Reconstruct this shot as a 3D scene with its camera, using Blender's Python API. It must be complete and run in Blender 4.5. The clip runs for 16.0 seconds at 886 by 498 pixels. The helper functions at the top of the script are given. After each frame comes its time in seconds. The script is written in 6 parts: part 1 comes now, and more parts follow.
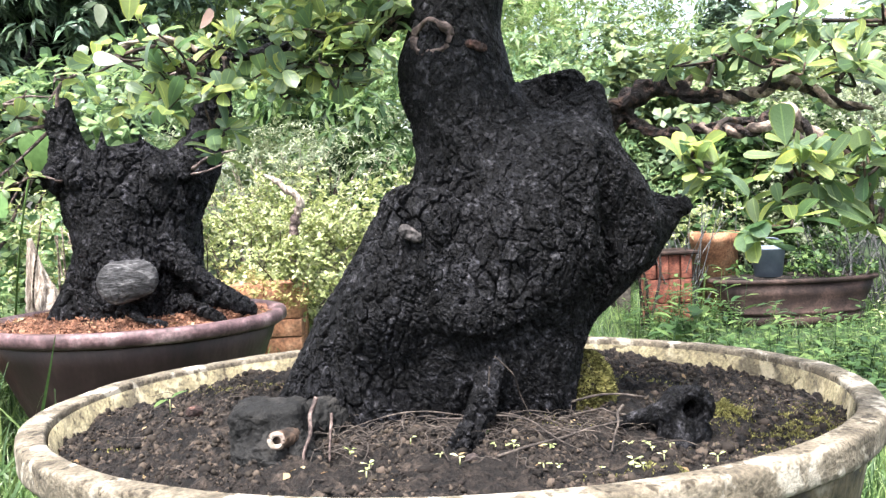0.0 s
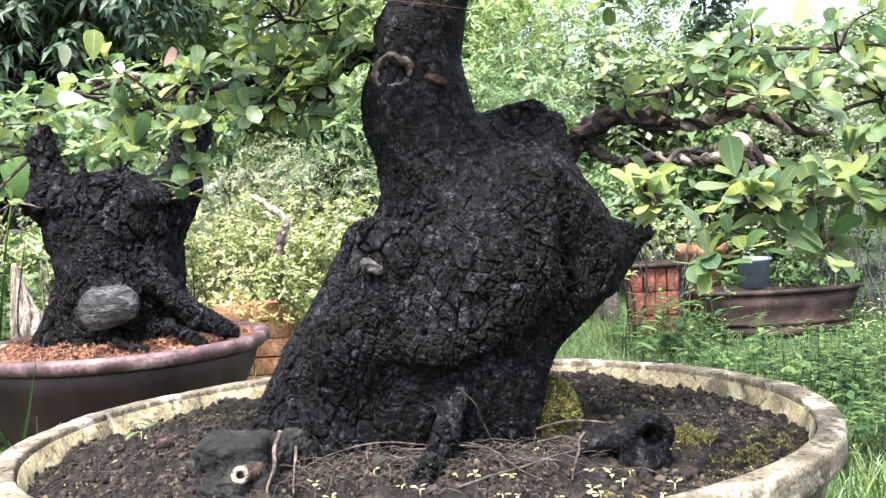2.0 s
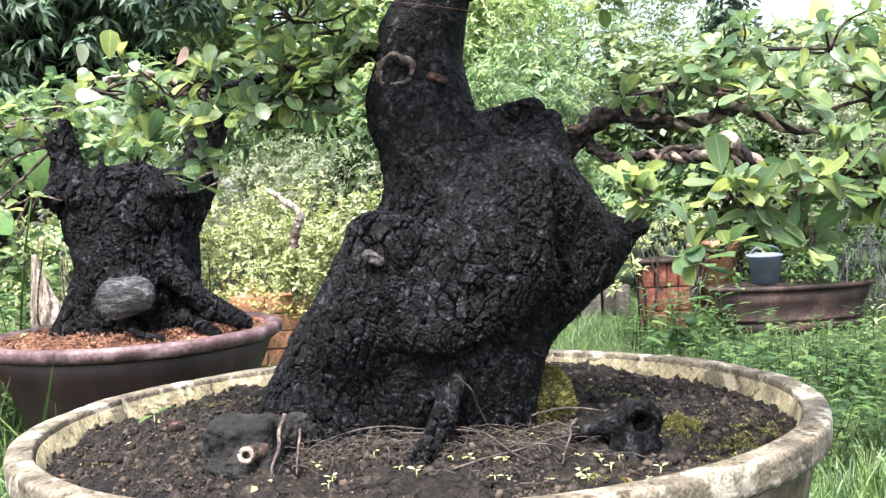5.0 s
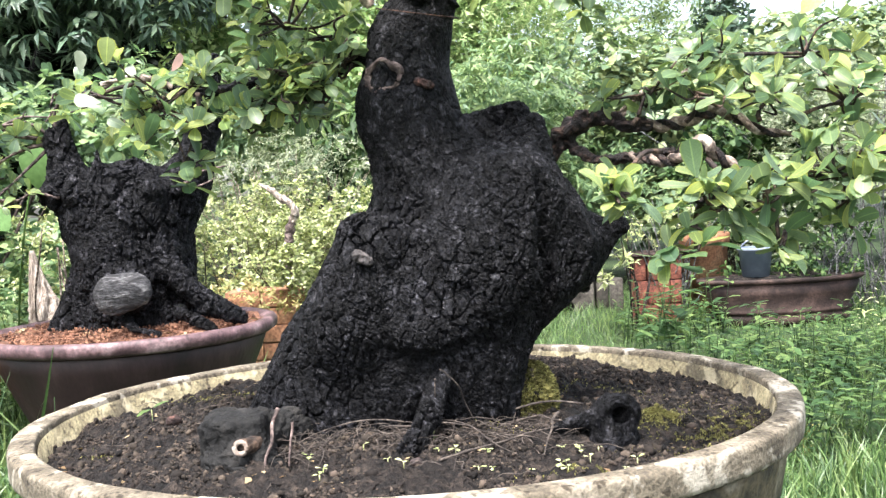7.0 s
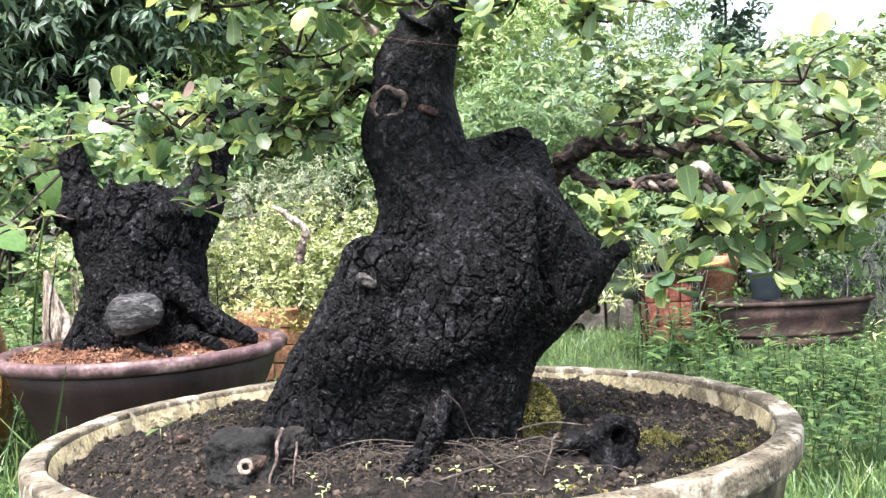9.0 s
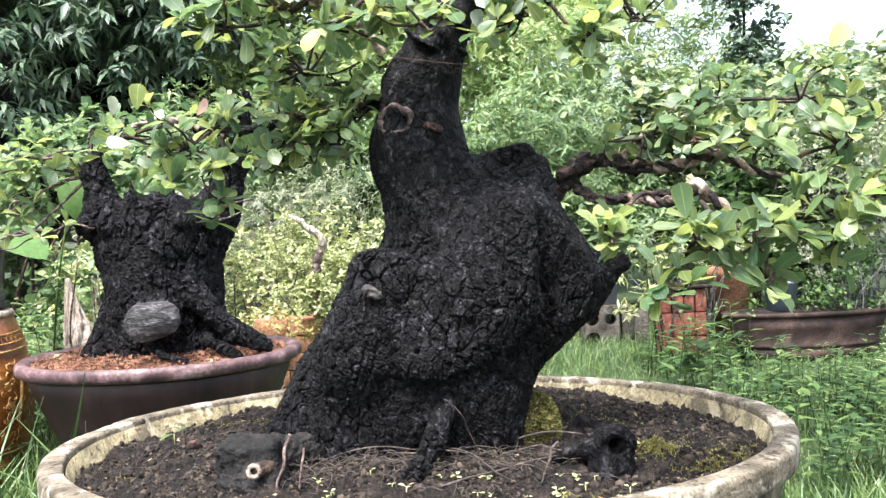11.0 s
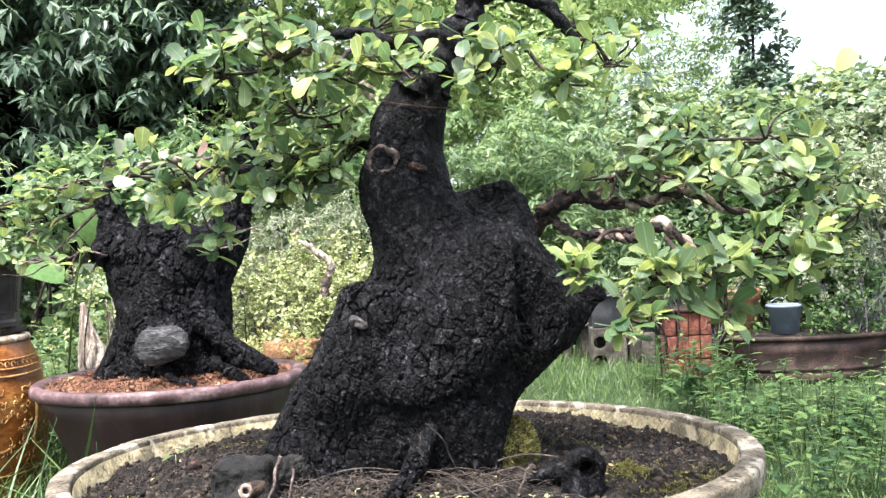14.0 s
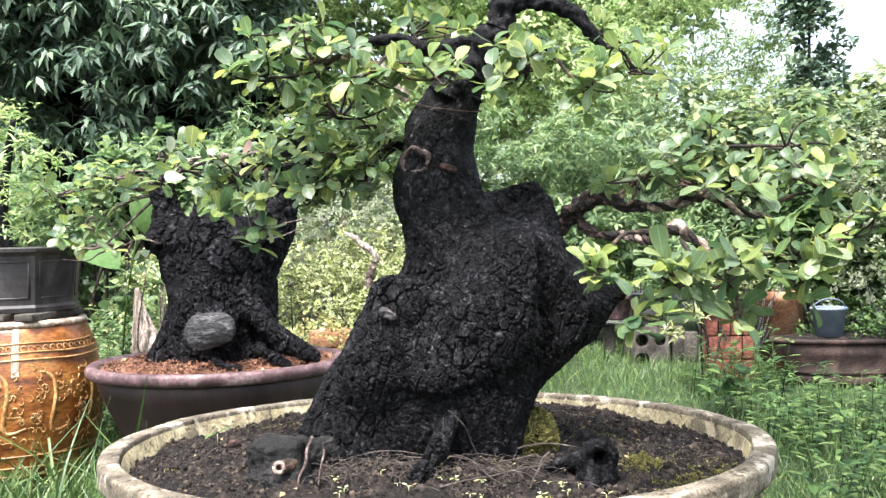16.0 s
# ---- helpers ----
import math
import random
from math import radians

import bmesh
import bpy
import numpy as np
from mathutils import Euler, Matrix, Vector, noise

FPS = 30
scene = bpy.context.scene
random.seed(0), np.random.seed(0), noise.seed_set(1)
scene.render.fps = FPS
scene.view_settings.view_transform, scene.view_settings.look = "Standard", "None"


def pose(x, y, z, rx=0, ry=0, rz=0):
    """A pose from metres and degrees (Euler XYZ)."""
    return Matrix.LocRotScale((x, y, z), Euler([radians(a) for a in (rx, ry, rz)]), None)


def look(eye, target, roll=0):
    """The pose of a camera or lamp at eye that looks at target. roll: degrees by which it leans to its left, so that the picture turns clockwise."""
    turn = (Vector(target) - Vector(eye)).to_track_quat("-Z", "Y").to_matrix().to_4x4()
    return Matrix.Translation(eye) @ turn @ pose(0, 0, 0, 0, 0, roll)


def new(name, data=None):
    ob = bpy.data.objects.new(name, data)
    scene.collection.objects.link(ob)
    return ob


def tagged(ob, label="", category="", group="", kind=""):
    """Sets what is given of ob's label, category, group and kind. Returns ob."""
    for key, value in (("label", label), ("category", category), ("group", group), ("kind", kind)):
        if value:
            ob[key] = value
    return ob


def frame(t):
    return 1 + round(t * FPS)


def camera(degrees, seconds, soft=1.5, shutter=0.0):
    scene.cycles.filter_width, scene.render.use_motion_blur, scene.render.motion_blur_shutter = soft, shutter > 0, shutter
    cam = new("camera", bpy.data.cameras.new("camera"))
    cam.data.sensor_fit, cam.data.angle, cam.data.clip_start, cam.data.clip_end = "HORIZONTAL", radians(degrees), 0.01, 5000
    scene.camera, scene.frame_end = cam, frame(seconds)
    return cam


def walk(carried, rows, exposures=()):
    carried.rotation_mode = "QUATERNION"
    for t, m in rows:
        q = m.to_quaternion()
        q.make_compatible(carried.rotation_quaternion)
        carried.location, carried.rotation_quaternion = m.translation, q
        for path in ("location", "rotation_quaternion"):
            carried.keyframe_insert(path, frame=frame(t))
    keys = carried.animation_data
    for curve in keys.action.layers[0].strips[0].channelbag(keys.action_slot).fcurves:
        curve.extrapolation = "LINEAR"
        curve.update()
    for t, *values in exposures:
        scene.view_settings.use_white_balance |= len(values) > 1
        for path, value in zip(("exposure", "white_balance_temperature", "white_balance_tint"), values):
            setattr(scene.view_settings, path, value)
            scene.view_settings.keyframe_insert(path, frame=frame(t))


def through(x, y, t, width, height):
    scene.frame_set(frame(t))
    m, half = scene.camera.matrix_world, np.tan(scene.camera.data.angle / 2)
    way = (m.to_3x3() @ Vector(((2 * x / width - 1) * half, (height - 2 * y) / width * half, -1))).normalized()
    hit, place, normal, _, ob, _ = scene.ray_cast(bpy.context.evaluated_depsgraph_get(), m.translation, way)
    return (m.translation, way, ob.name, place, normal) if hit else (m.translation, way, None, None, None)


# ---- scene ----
cam = camera(52.4, 16.0, soft=1.4)
METRES, EYE, TILT, LEAN, TURN = 0.45, 0.78, -3.5, 2.5, 0.0
ROWS = [
    (0.0, 0.0, 0.0, 0.0, -0.0, 0.0, -0.0),
    (0.5, 0.0263, -0.0084, 0.0077, 0.06, 0.14, 0.17),
    (1.0, 0.0474, -0.018, 0.0187, -0.03, 0.14, 0.54),
    (1.5, 0.075, -0.025, 0.0474, -0.15, 0.31, 0.76),
    (2.0, 0.0955, -0.0366, 0.0581, -0.33, 0.72, 0.91),
    (2.5, 0.0981, -0.0599, 0.0606, -0.17, 0.96, 0.95),
    (3.0, 0.1047, -0.0778, 0.0602, 0.16, 1.01, 0.99),
    (3.5, 0.1131, -0.0992, 0.058, 0.49, 1.0, 0.86),
    (4.0, 0.1219, -0.1195, 0.0485, 0.92, 0.97, 0.49),
    (6.5, 0.1802, -0.2037, 0.0602, 0.44, -0.5, 0.64),
    (7.0, 0.1805, -0.2444, 0.0716, 0.52, -0.09, 0.7),
    (7.5, 0.1917, -0.2715, 0.0668, 0.88, 0.19, 0.49),
    (8.0, 0.2038, -0.2833, 0.0664, 1.03, 0.42, 0.46),
    (8.5, 0.2083, -0.2948, 0.0748, 1.18, 0.83, 0.48),
    (9.0, 0.2139, -0.3025, 0.0796, 1.34, 1.23, 0.51),
    (11.5, 0.2831, -0.4203, 0.0961, 2.86, 1.88, 0.16),
    (12.0, 0.2988, -0.4487, 0.1007, 3.08, 2.09, 0.18),
    (12.5, 0.3245, -0.4779, 0.112, 3.26, 2.33, 0.22),
    (13.0, 0.3483, -0.5124, 0.1193, 3.36, 2.66, 0.25),
    (13.5, 0.3835, -0.5407, 0.1237, 3.48, 2.8, 0.22),
    (14.0, 0.3982, -0.5812, 0.1313, 3.64, 3.04, 0.16),
    (14.5, 0.4192, -0.6366, 0.1277, 4.25, 3.28, -0.06),
    (15.0, 0.4728, -0.6609, 0.1324, 4.95, 3.23, -0.86),
    (15.5, 0.471, -0.7171, 0.1219, 5.68, 2.75, -1.12),
    (16.0, 0.4976, -0.7494, 0.1366, 6.78, 2.58, -1.27),
]
walk(cam, [(t, pose(0, 0, EYE, TILT, LEAN, TURN) @ pose(METRES * x, METRES * y, METRES * z, 90 + pitch, roll, yaw)) for t, x, y, z, yaw, pitch, roll in ROWS],
     exposures=[(0.0, 2.45), (4.0, 2.37), (8.0, 2.31), (12.5, 2.25), (16.0, 2.22)])


# ---- light ----
world = bpy.data.worlds.new("overcast_sky")
scene.world = world
world.use_nodes = True
wn, wl = world.node_tree.nodes, world.node_tree.links
sky = wn.new("ShaderNodeTexSky")
sky.sky_type, sky.sun_disc = "NISHITA", False
sky.sun_elevation, sky.sun_rotation = radians(66), radians(-156)
sky.air_density, sky.dust_density, sky.ozone_density = 1.0, 4.0, 1.0
soften = wn.new("ShaderNodeHueSaturation")
soften.inputs["Saturation"].default_value = 0.62
wl.new(sky.outputs[0], soften.inputs["Color"])
wl.new(soften.outputs[0], wn["Background"].inputs["Color"])
wn["Background"].inputs["Strength"].default_value = 0.15
sun = new("sun", bpy.data.lights.new("sun", "SUN"))
sun.data.energy, sun.data.angle, sun.data.color = 3.0, radians(20), (1.0, 0.98, 0.98)
sun.matrix_world = look((-0.45, -1.0, 2.5), (0, 0, 0))


# ---- materials ----
def shader(name):
    m = bpy.data.materials.new(name)
    m.use_nodes = True
    return m, m.node_tree.nodes, m.node_tree.links, m.node_tree.nodes["Principled BSDF"]


def noise_node(nodes, links, scale, detail=6, coord="Object", stretch=(1, 1, 1), distort=0.0):
    tc, mp, nz = nodes.new("ShaderNodeTexCoord"), nodes.new("ShaderNodeMapping"), nodes.new("ShaderNodeTexNoise")
    mp.inputs["Scale"].default_value = stretch
    nz.inputs["Scale"].default_value, nz.inputs["Detail"].default_value, nz.inputs["Distortion"].default_value = scale, detail, distort
    links.new(tc.outputs[coord], mp.inputs[0])
    links.new(mp.outputs[0], nz.inputs["Vector"])
    return nz


def ramp(nodes, links, value, *stops):
    r = nodes.new("ShaderNodeValToRGB")
    while len(r.color_ramp.elements) < len(stops):
        r.color_ramp.elements.new(0.5)
    for e, (p, c) in zip(r.color_ramp.elements, stops):
        e.position, e.color = p, (*c, 1)
    links.new(value, r.inputs[0])
    return r


def mix(nodes, links, fac, a, b, blend="MIX"):
    m = nodes.new("ShaderNodeMix")
    m.data_type, m.blend_type = "RGBA", blend
    for sock, v in ((m.inputs[0], fac), (m.inputs[6], a), (m.inputs[7], b)):
        if isinstance(v, bpy.types.NodeSocket):
            links.new(v, sock)
        else:
            sock.default_value = v if isinstance(v, float) else (*v, 1)
    return m.outputs[2]


def bump(nodes, links, bsdf, height, strength, distance, before=None):
    b = nodes.new("ShaderNodeBump")
    b.inputs["Strength"].default_value, b.inputs["Distance"].default_value = strength, distance
    links.new(height, b.inputs["Height"])
    if before:
        links.new(before.outputs[0], b.inputs["Normal"])
    links.new(b.outputs[0], bsdf.inputs["Normal"])
    return b


def rough_stuff(name, dark, mid, light, coarse, fine, roughness=0.9, relief=0.003, stretch=(1, 1, 1), gloss=0.3, metal=0.0, grain=0.4):
    """A weathered surface: three colours over two scales of noise, with relief from both."""
    m, n, l, b = shader(name)
    big, small = noise_node(n, l, coarse, 5, stretch=stretch, distort=0.6), noise_node(n, l, fine, 8, stretch=stretch)
    c1 = ramp(n, l, big.outputs[0], (0.32, dark), (0.52, mid), (0.72, light))
    c2 = ramp(n, l, small.outputs[0], (0.3, (1 - 1.4 * grain,) * 3), (0.7, (1 + 0.6 * grain,) * 3))
    l.new(mix(n, l, 1.0, c1.outputs[0], c2.outputs[0], "MULTIPLY"), b.inputs["Base Color"])
    r = n.new("ShaderNodeMapRange")
    r.inputs[3].default_value, r.inputs[4].default_value = roughness - 0.12, min(1.0, roughness + 0.1)
    l.new(small.outputs[0], r.inputs[0])
    l.new(r.outputs[0], b.inputs["Roughness"])
    b.inputs["Specular IOR Level"].default_value, b.inputs["Metallic"].default_value = gloss, metal
    first = bump(n, l, b, big.outputs[0], 0.6, relief * 3)
    bump(n, l, b, small.outputs[0], 0.8, relief, first)
    return m


def leaf_stuff(name, *colours, roughness=0.45, through=0.35, gloss=0.4, veins=False):
    """Leaves: each takes its own colour between those given, with veins and blotches; light shines through."""
    m, n, l, b = shader(name)
    info, geo, add, fr = n.new("ShaderNodeObjectInfo"), n.new("ShaderNodeNewGeometry"), n.new("ShaderNodeMath"), n.new("ShaderNodeMath")
    fr.operation = "FRACT"
    l.new(info.outputs["Random"], add.inputs[0])
    l.new(geo.outputs["Random Per Island"], add.inputs[1])
    l.new(add.outputs[0], fr.inputs[0])
    colours = [tuple(0.92 * v + 0.08 * (0.5 * c[1] + 0.5 * sum(c) / 3) for v in c) for c in colours]
    k = len(colours)
    c1 = ramp(n, l, fr.outputs[0], *((i / max(k - 1, 1), c) for i, c in enumerate(colours)))
    nz = noise_node(n, l, 60, 4)
    c2 = ramp(n, l, nz.outputs[0], (0.3, (0.75, 0.78, 0.7)), (0.7, (1.15, 1.12, 1.1)))
    col = mix(n, l, 1.0, c1.outputs[0], c2.outputs[0], "MULTIPLY")
    first = None
    if veins:
        tc, parts, side = n.new("ShaderNodeTexCoord"), n.new("ShaderNodeSeparateXYZ"), n.new("ShaderNodeMath")
        side.operation = "ABSOLUTE"
        l.new(tc.outputs["UV"], parts.inputs[0])
        l.new(parts.outputs[0], side.inputs[0])
        rib = ramp(n, l, side.outputs[0], (0.03, (1.7, 1.6, 1.35)), (0.10, (1, 1, 1)), (0.80, (1, 1, 1)), (0.97, (1.55, 1.3, 0.75)))
        slant, wave = n.new("ShaderNodeMath"), n.new("ShaderNodeMath")
        slant.operation, slant.inputs[1].default_value = "MULTIPLY_ADD", 9.0
        lean = n.new("ShaderNodeMath")
        lean.operation, lean.inputs[1].default_value = "MULTIPLY", -1.8
        l.new(side.outputs[0], lean.inputs[0])
        l.new(parts.outputs[1], slant.inputs[0])
        l.new(lean.outputs[0], slant.inputs[2])
        wave.operation, wave.inputs[1].default_value = "PINGPONG", 0.5
        l.new(slant.outputs[0], wave.inputs[0])
        rung = ramp(n, l, wave.outputs[0], (0.0, (1.1, 1.09, 1.06)), (0.14, (0.99, 0.99, 0.99)))
        col = mix(n, l, 1.0, mix(n, l, 1.0, col, rib.outputs[0], "MULTIPLY"), rung.outputs[0], "MULTIPLY")
        first = bump(n, l, b, wave.outputs[0], 0.25, 0.0012)
    l.new(col, b.inputs["Base Color"])
    b.inputs["Roughness"].default_value, b.inputs["Specular IOR Level"].default_value = roughness, gloss
    bump(n, l, b, nz.outputs[0], 0.25, 0.002, first)
    tr, ms, out = n.new("ShaderNodeBsdfTranslucent"), n.new("ShaderNodeMixShader"), n["Material Output"]
    l.new(mix(n, l, 1.0, col, (1.12, 1.14, 1.0), "MULTIPLY"), tr.inputs[0])
    ms.inputs[0].default_value = through
    l.new(b.outputs[0], ms.inputs[1])
    l.new(tr.outputs[0], ms.inputs[2])
    l.new(ms.outputs[0], out.inputs[0])
    return m


def bark_stuff(name, dark, mid, light, scale, relief):
    """Charred-looking bark: dusty plates parted by fine cracks; crack shade and glints painted in."""
    m, n, l, b = shader(name)
    big, small = noise_node(n, l, 18 * scale, 6, distort=0.8), noise_node(n, l, 230 * scale, 8)
    dust = noise_node(n, l, 60 * scale, 7, distort=1.2)
    c1 = ramp(n, l, dust.outputs[0], (0.36, dark), (0.56, mid), (0.74, light))
    c2 = ramp(n, l, big.outputs[0], (0.3, (0.6, 0.6, 0.6)), (0.7, (1.3, 1.3, 1.35)))
    heights = []
    nz = noise_node(n, l, 30 * scale, 3, stretch=(1, 1, 0.3), distort=0.6)
    away, mag, line = n.new("ShaderNodeMath"), n.new("ShaderNodeMath"), n.new("ShaderNodeMapRange")
    away.operation, away.inputs[1].default_value, mag.operation = "SUBTRACT", 0.5, "ABSOLUTE"
    line.inputs[2].default_value = 0.03
    l.new(nz.outputs[0], away.inputs[0])
    l.new(away.outputs[0], mag.inputs[0])
    l.new(mag.outputs[0], line.inputs[0])
    heights.append(line.outputs[0])
    mp, tc, off = n.new("ShaderNodeMapping"), n.new("ShaderNodeTexCoord"), n.new("ShaderNodeVectorMath")
    mp.inputs["Scale"].default_value = (1, 1, 0.55)
    l.new(tc.outputs["Object"], mp.inputs[0])
    off.operation = "MULTIPLY_ADD"
    l.new(dust.outputs["Color"], off.inputs[0])
    off.inputs[1].default_value = (0.012 / scale,) * 3
    l.new(mp.outputs[0], off.inputs[2])
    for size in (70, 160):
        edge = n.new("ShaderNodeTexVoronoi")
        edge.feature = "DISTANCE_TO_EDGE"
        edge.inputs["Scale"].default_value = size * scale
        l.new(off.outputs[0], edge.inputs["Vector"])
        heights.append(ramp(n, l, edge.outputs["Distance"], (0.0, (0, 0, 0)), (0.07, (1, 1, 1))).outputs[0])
    # Pale bluish specks in the colour stand in for glints on the plates.
    painted_glint = ramp(n, l, small.outputs[0], (0.35, (0.6, 0.6, 0.6)), (0.55, (0.95, 0.95, 0.95)), (0.70, (2.3, 2.3, 2.45)))
    # Shade down in the cracks, put into the colour as darker lines.
    crack_shade = ramp(n, l, heights[1], (0.0, (0.5, 0.5, 0.5)), (0.8, (1, 1, 1)))
    c4 = mix(n, l, 1.0, mix(n, l, 1.0, c1.outputs[0], c2.outputs[0], "MULTIPLY"), crack_shade.outputs[0], "MULTIPLY")
    l.new(mix(n, l, 1.0, c4, painted_glint.outputs[0], "MULTIPLY"), b.inputs["Base Color"])
    b.inputs["Roughness"].default_value, b.inputs["Specular IOR Level"].default_value = 0.68, 0.10
    last = None
    for h, k in zip(heights, (0.35, 0.4, 0.25)):
        last = bump(n, l, b, h, 0.8, relief * k, last)
    four = bump(n, l, b, dust.outputs[0], 0.8, relief * 0.5, last)
    bump(n, l, b, small.outputs[0], 0.7, relief * 0.45, four)
    return m


def worn_concrete(name, dark, mid, light, pale, edge=0.60):
    """Weathered concrete: blotched colour, dark specks, and pale patches where the skin has worn off."""
    m = rough_stuff(name, dark, mid, light, 17, 190, 0.9, 0.003, grain=0.4)
    n, l = m.node_tree.nodes, m.node_tree.links
    b = n["Principled BSDF"]
    under = b.inputs["Base Color"].links[0].from_socket
    worn = ramp(n, l, noise_node(n, l, 24, 9, distort=0.4).outputs[0], (0.53, (0, 0, 0)), (edge, (1, 1, 1)))
    specks = ramp(n, l, noise_node(n, l, 75, 6).outputs[0], (0.34, (0.3, 0.28, 0.25)), (0.42, (1, 1, 1)))
    top = mix(n, l, worn.outputs[0], under, pale)
    l.new(mix(n, l, 1.0, top, specks.outputs[0], "MULTIPLY"), b.inputs["Base Color"])
    return m


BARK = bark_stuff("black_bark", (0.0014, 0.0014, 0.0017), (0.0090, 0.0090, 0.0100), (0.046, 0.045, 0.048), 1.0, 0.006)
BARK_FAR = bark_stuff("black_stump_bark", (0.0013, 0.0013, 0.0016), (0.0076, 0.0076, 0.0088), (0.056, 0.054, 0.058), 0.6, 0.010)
SCAR_WOOD = rough_stuff("weathered_scar_wood", (0.02, 0.014, 0.013), (0.085, 0.06, 0.053), (0.25, 0.19, 0.17), 60, 260, 0.8, 0.002)
STREAK_WOOD = rough_stuff("streaked_driftwood", (0.10, 0.075, 0.06), (0.30, 0.245, 0.20), (0.55, 0.49, 0.43), 40, 160, 0.8, 0.003, (2.5, 2.5, 0.25))
GREY_KNOT = rough_stuff("grey_knot_wood", (0.010, 0.009, 0.009), (0.040, 0.035, 0.034), (0.14, 0.12, 0.115), 60, 260, 0.8, 0.002)
RUST_BARK = rough_stuff("rust_brown_bark", (0.006, 0.004, 0.004), (0.028, 0.014, 0.011), (0.14, 0.065, 0.048), 70, 240, 0.8, 0.004)
BURL_WOOD = rough_stuff("dark_grey_burl", (0.010, 0.010, 0.011), (0.040, 0.039, 0.041), (0.15, 0.146, 0.148), 30, 150, 0.9, 0.004, (0.55, 1, 2.2), grain=0.6)
SHAGGY_BARK = rough_stuff("peeling_red_brown_bark", (0.004, 0.003, 0.003), (0.013, 0.0085, 0.0075), (0.10, 0.06, 0.046), 75, 300, 0.85, 0.006)
BARK_BROWN = rough_stuff("brown_bark", (0.008, 0.006, 0.0055), (0.03, 0.02, 0.015), (0.12, 0.075, 0.05), 50, 220, 0.8, 0.004)
PALE_WOOD = rough_stuff("pale_bare_wood", (0.02, 0.013, 0.010), (0.20, 0.15, 0.12), (0.50, 0.43, 0.36), 55, 260, 0.75, 0.002)
GREY_WOOD = rough_stuff("grey_cut_wood", (0.03, 0.03, 0.031), (0.10, 0.10, 0.10), (0.22, 0.218, 0.215), 26, 150, 0.85, 0.005, (0.5, 1, 3))
SOIL = rough_stuff("dark_wet_soil", (0.0035, 0.0028, 0.0025), (0.0125, 0.0094, 0.0078), (0.05, 0.038, 0.03), 34, 170, 0.85, 0.012, gloss=0.2, grain=0.65)
RED_SOIL = rough_stuff("red_laterite_soil", (0.055, 0.026, 0.016), (0.165, 0.075, 0.045), (0.29, 0.16, 0.10), 20, 120, 0.9, 0.008)
CONCRETE = worn_concrete("stained_concrete", (0.06, 0.049, 0.034), (0.128, 0.107, 0.077), (0.225, 0.194, 0.148), (0.29, 0.262, 0.212))
YELLOW_WALL = worn_concrete("yellow_lichen_concrete", (0.06, 0.05, 0.032), (0.17, 0.145, 0.085), (0.28, 0.245, 0.15), (0.29, 0.255, 0.175), 0.72)
STUB_WOOD = rough_stuff("grey_black_sawn_root", (0.0014, 0.0013, 0.0013), (0.0042, 0.004, 0.0037), (0.022, 0.020, 0.018), 30, 210, 0.85, 0.004)
OCHRE = rough_stuff("ochre_stained_concrete", (0.032, 0.028, 0.02), (0.11, 0.088, 0.052), (0.24, 0.21, 0.16), 14, 110, 0.85, 0.004)
PURPLE_CLAY = rough_stuff("purple_brown_clay", (0.011, 0.0065, 0.007), (0.024, 0.013, 0.0135), (0.058, 0.035, 0.034), 7, 90, 0.55, 0.0015, (1, 1, 0.4), gloss=0.3, grain=0.22)
PURPLE_RIM = rough_stuff("worn_purple_clay", (0.045, 0.025, 0.027), (0.105, 0.062, 0.065), (0.23, 0.16, 0.16), 14, 90, 0.6, 0.002)
BROWN_CLAY = rough_stuff("brown_glazed_clay", (0.010, 0.0065, 0.006), (0.025, 0.016, 0.0135), (0.07, 0.045, 0.037), 8, 80, 0.65, 0.002, gloss=0.15, grain=0.35)
BLACK_CLAY = rough_stuff("black_clay", (0.018, 0.016, 0.017), (0.042, 0.038, 0.039), (0.09, 0.082, 0.08), 9, 90, 0.55, 0.0012, gloss=0.3, grain=0.2)
TERRACOTTA = rough_stuff("terracotta", (0.12, 0.055, 0.03), (0.27, 0.13, 0.07), (0.38, 0.22, 0.13), 9, 90, 0.85, 0.002)
BRICK = rough_stuff("red_brick", (0.06, 0.024, 0.017), (0.16, 0.052, 0.034), (0.25, 0.105, 0.07), 14, 120, 0.9, 0.002)
JAR_GLAZE = rough_stuff("amber_jar_glaze", (0.09, 0.026, 0.008), (0.25, 0.085, 0.018), (0.42, 0.20, 0.055), 6, 60, 0.35, 0.0008, (1, 1, 2.5), gloss=0.5)
JAR_RELIEF = rough_stuff("yellow_slip", (0.24, 0.105, 0.03), (0.38, 0.20, 0.065), (0.50, 0.32, 0.14), 18, 90, 0.4, 0.001, gloss=0.5)
JAR_LIP = rough_stuff("bare_jar_lip", (0.20, 0.14, 0.10), (0.44, 0.36, 0.28), (0.62, 0.56, 0.48), 18, 90, 0.8, 0.002)
GREY_PLASTIC = rough_stuff("blue_grey_plastic", (0.075, 0.095, 0.125), (0.12, 0.145, 0.185), (0.18, 0.205, 0.25), 6, 60, 0.6, 0.0006, gloss=0.2, grain=0.08)
BLACK_PLASTIC = rough_stuff("black_plastic", (0.012, 0.013, 0.016), (0.024, 0.026, 0.03), (0.06, 0.06, 0.065), 8, 60, 0.5, 0.0006, gloss=0.4, grain=0.1)
STONE = rough_stuff("grey_stone", (0.024, 0.021, 0.017), (0.06, 0.053, 0.044), (0.13, 0.118, 0.10), 9, 70, 0.9, 0.004)
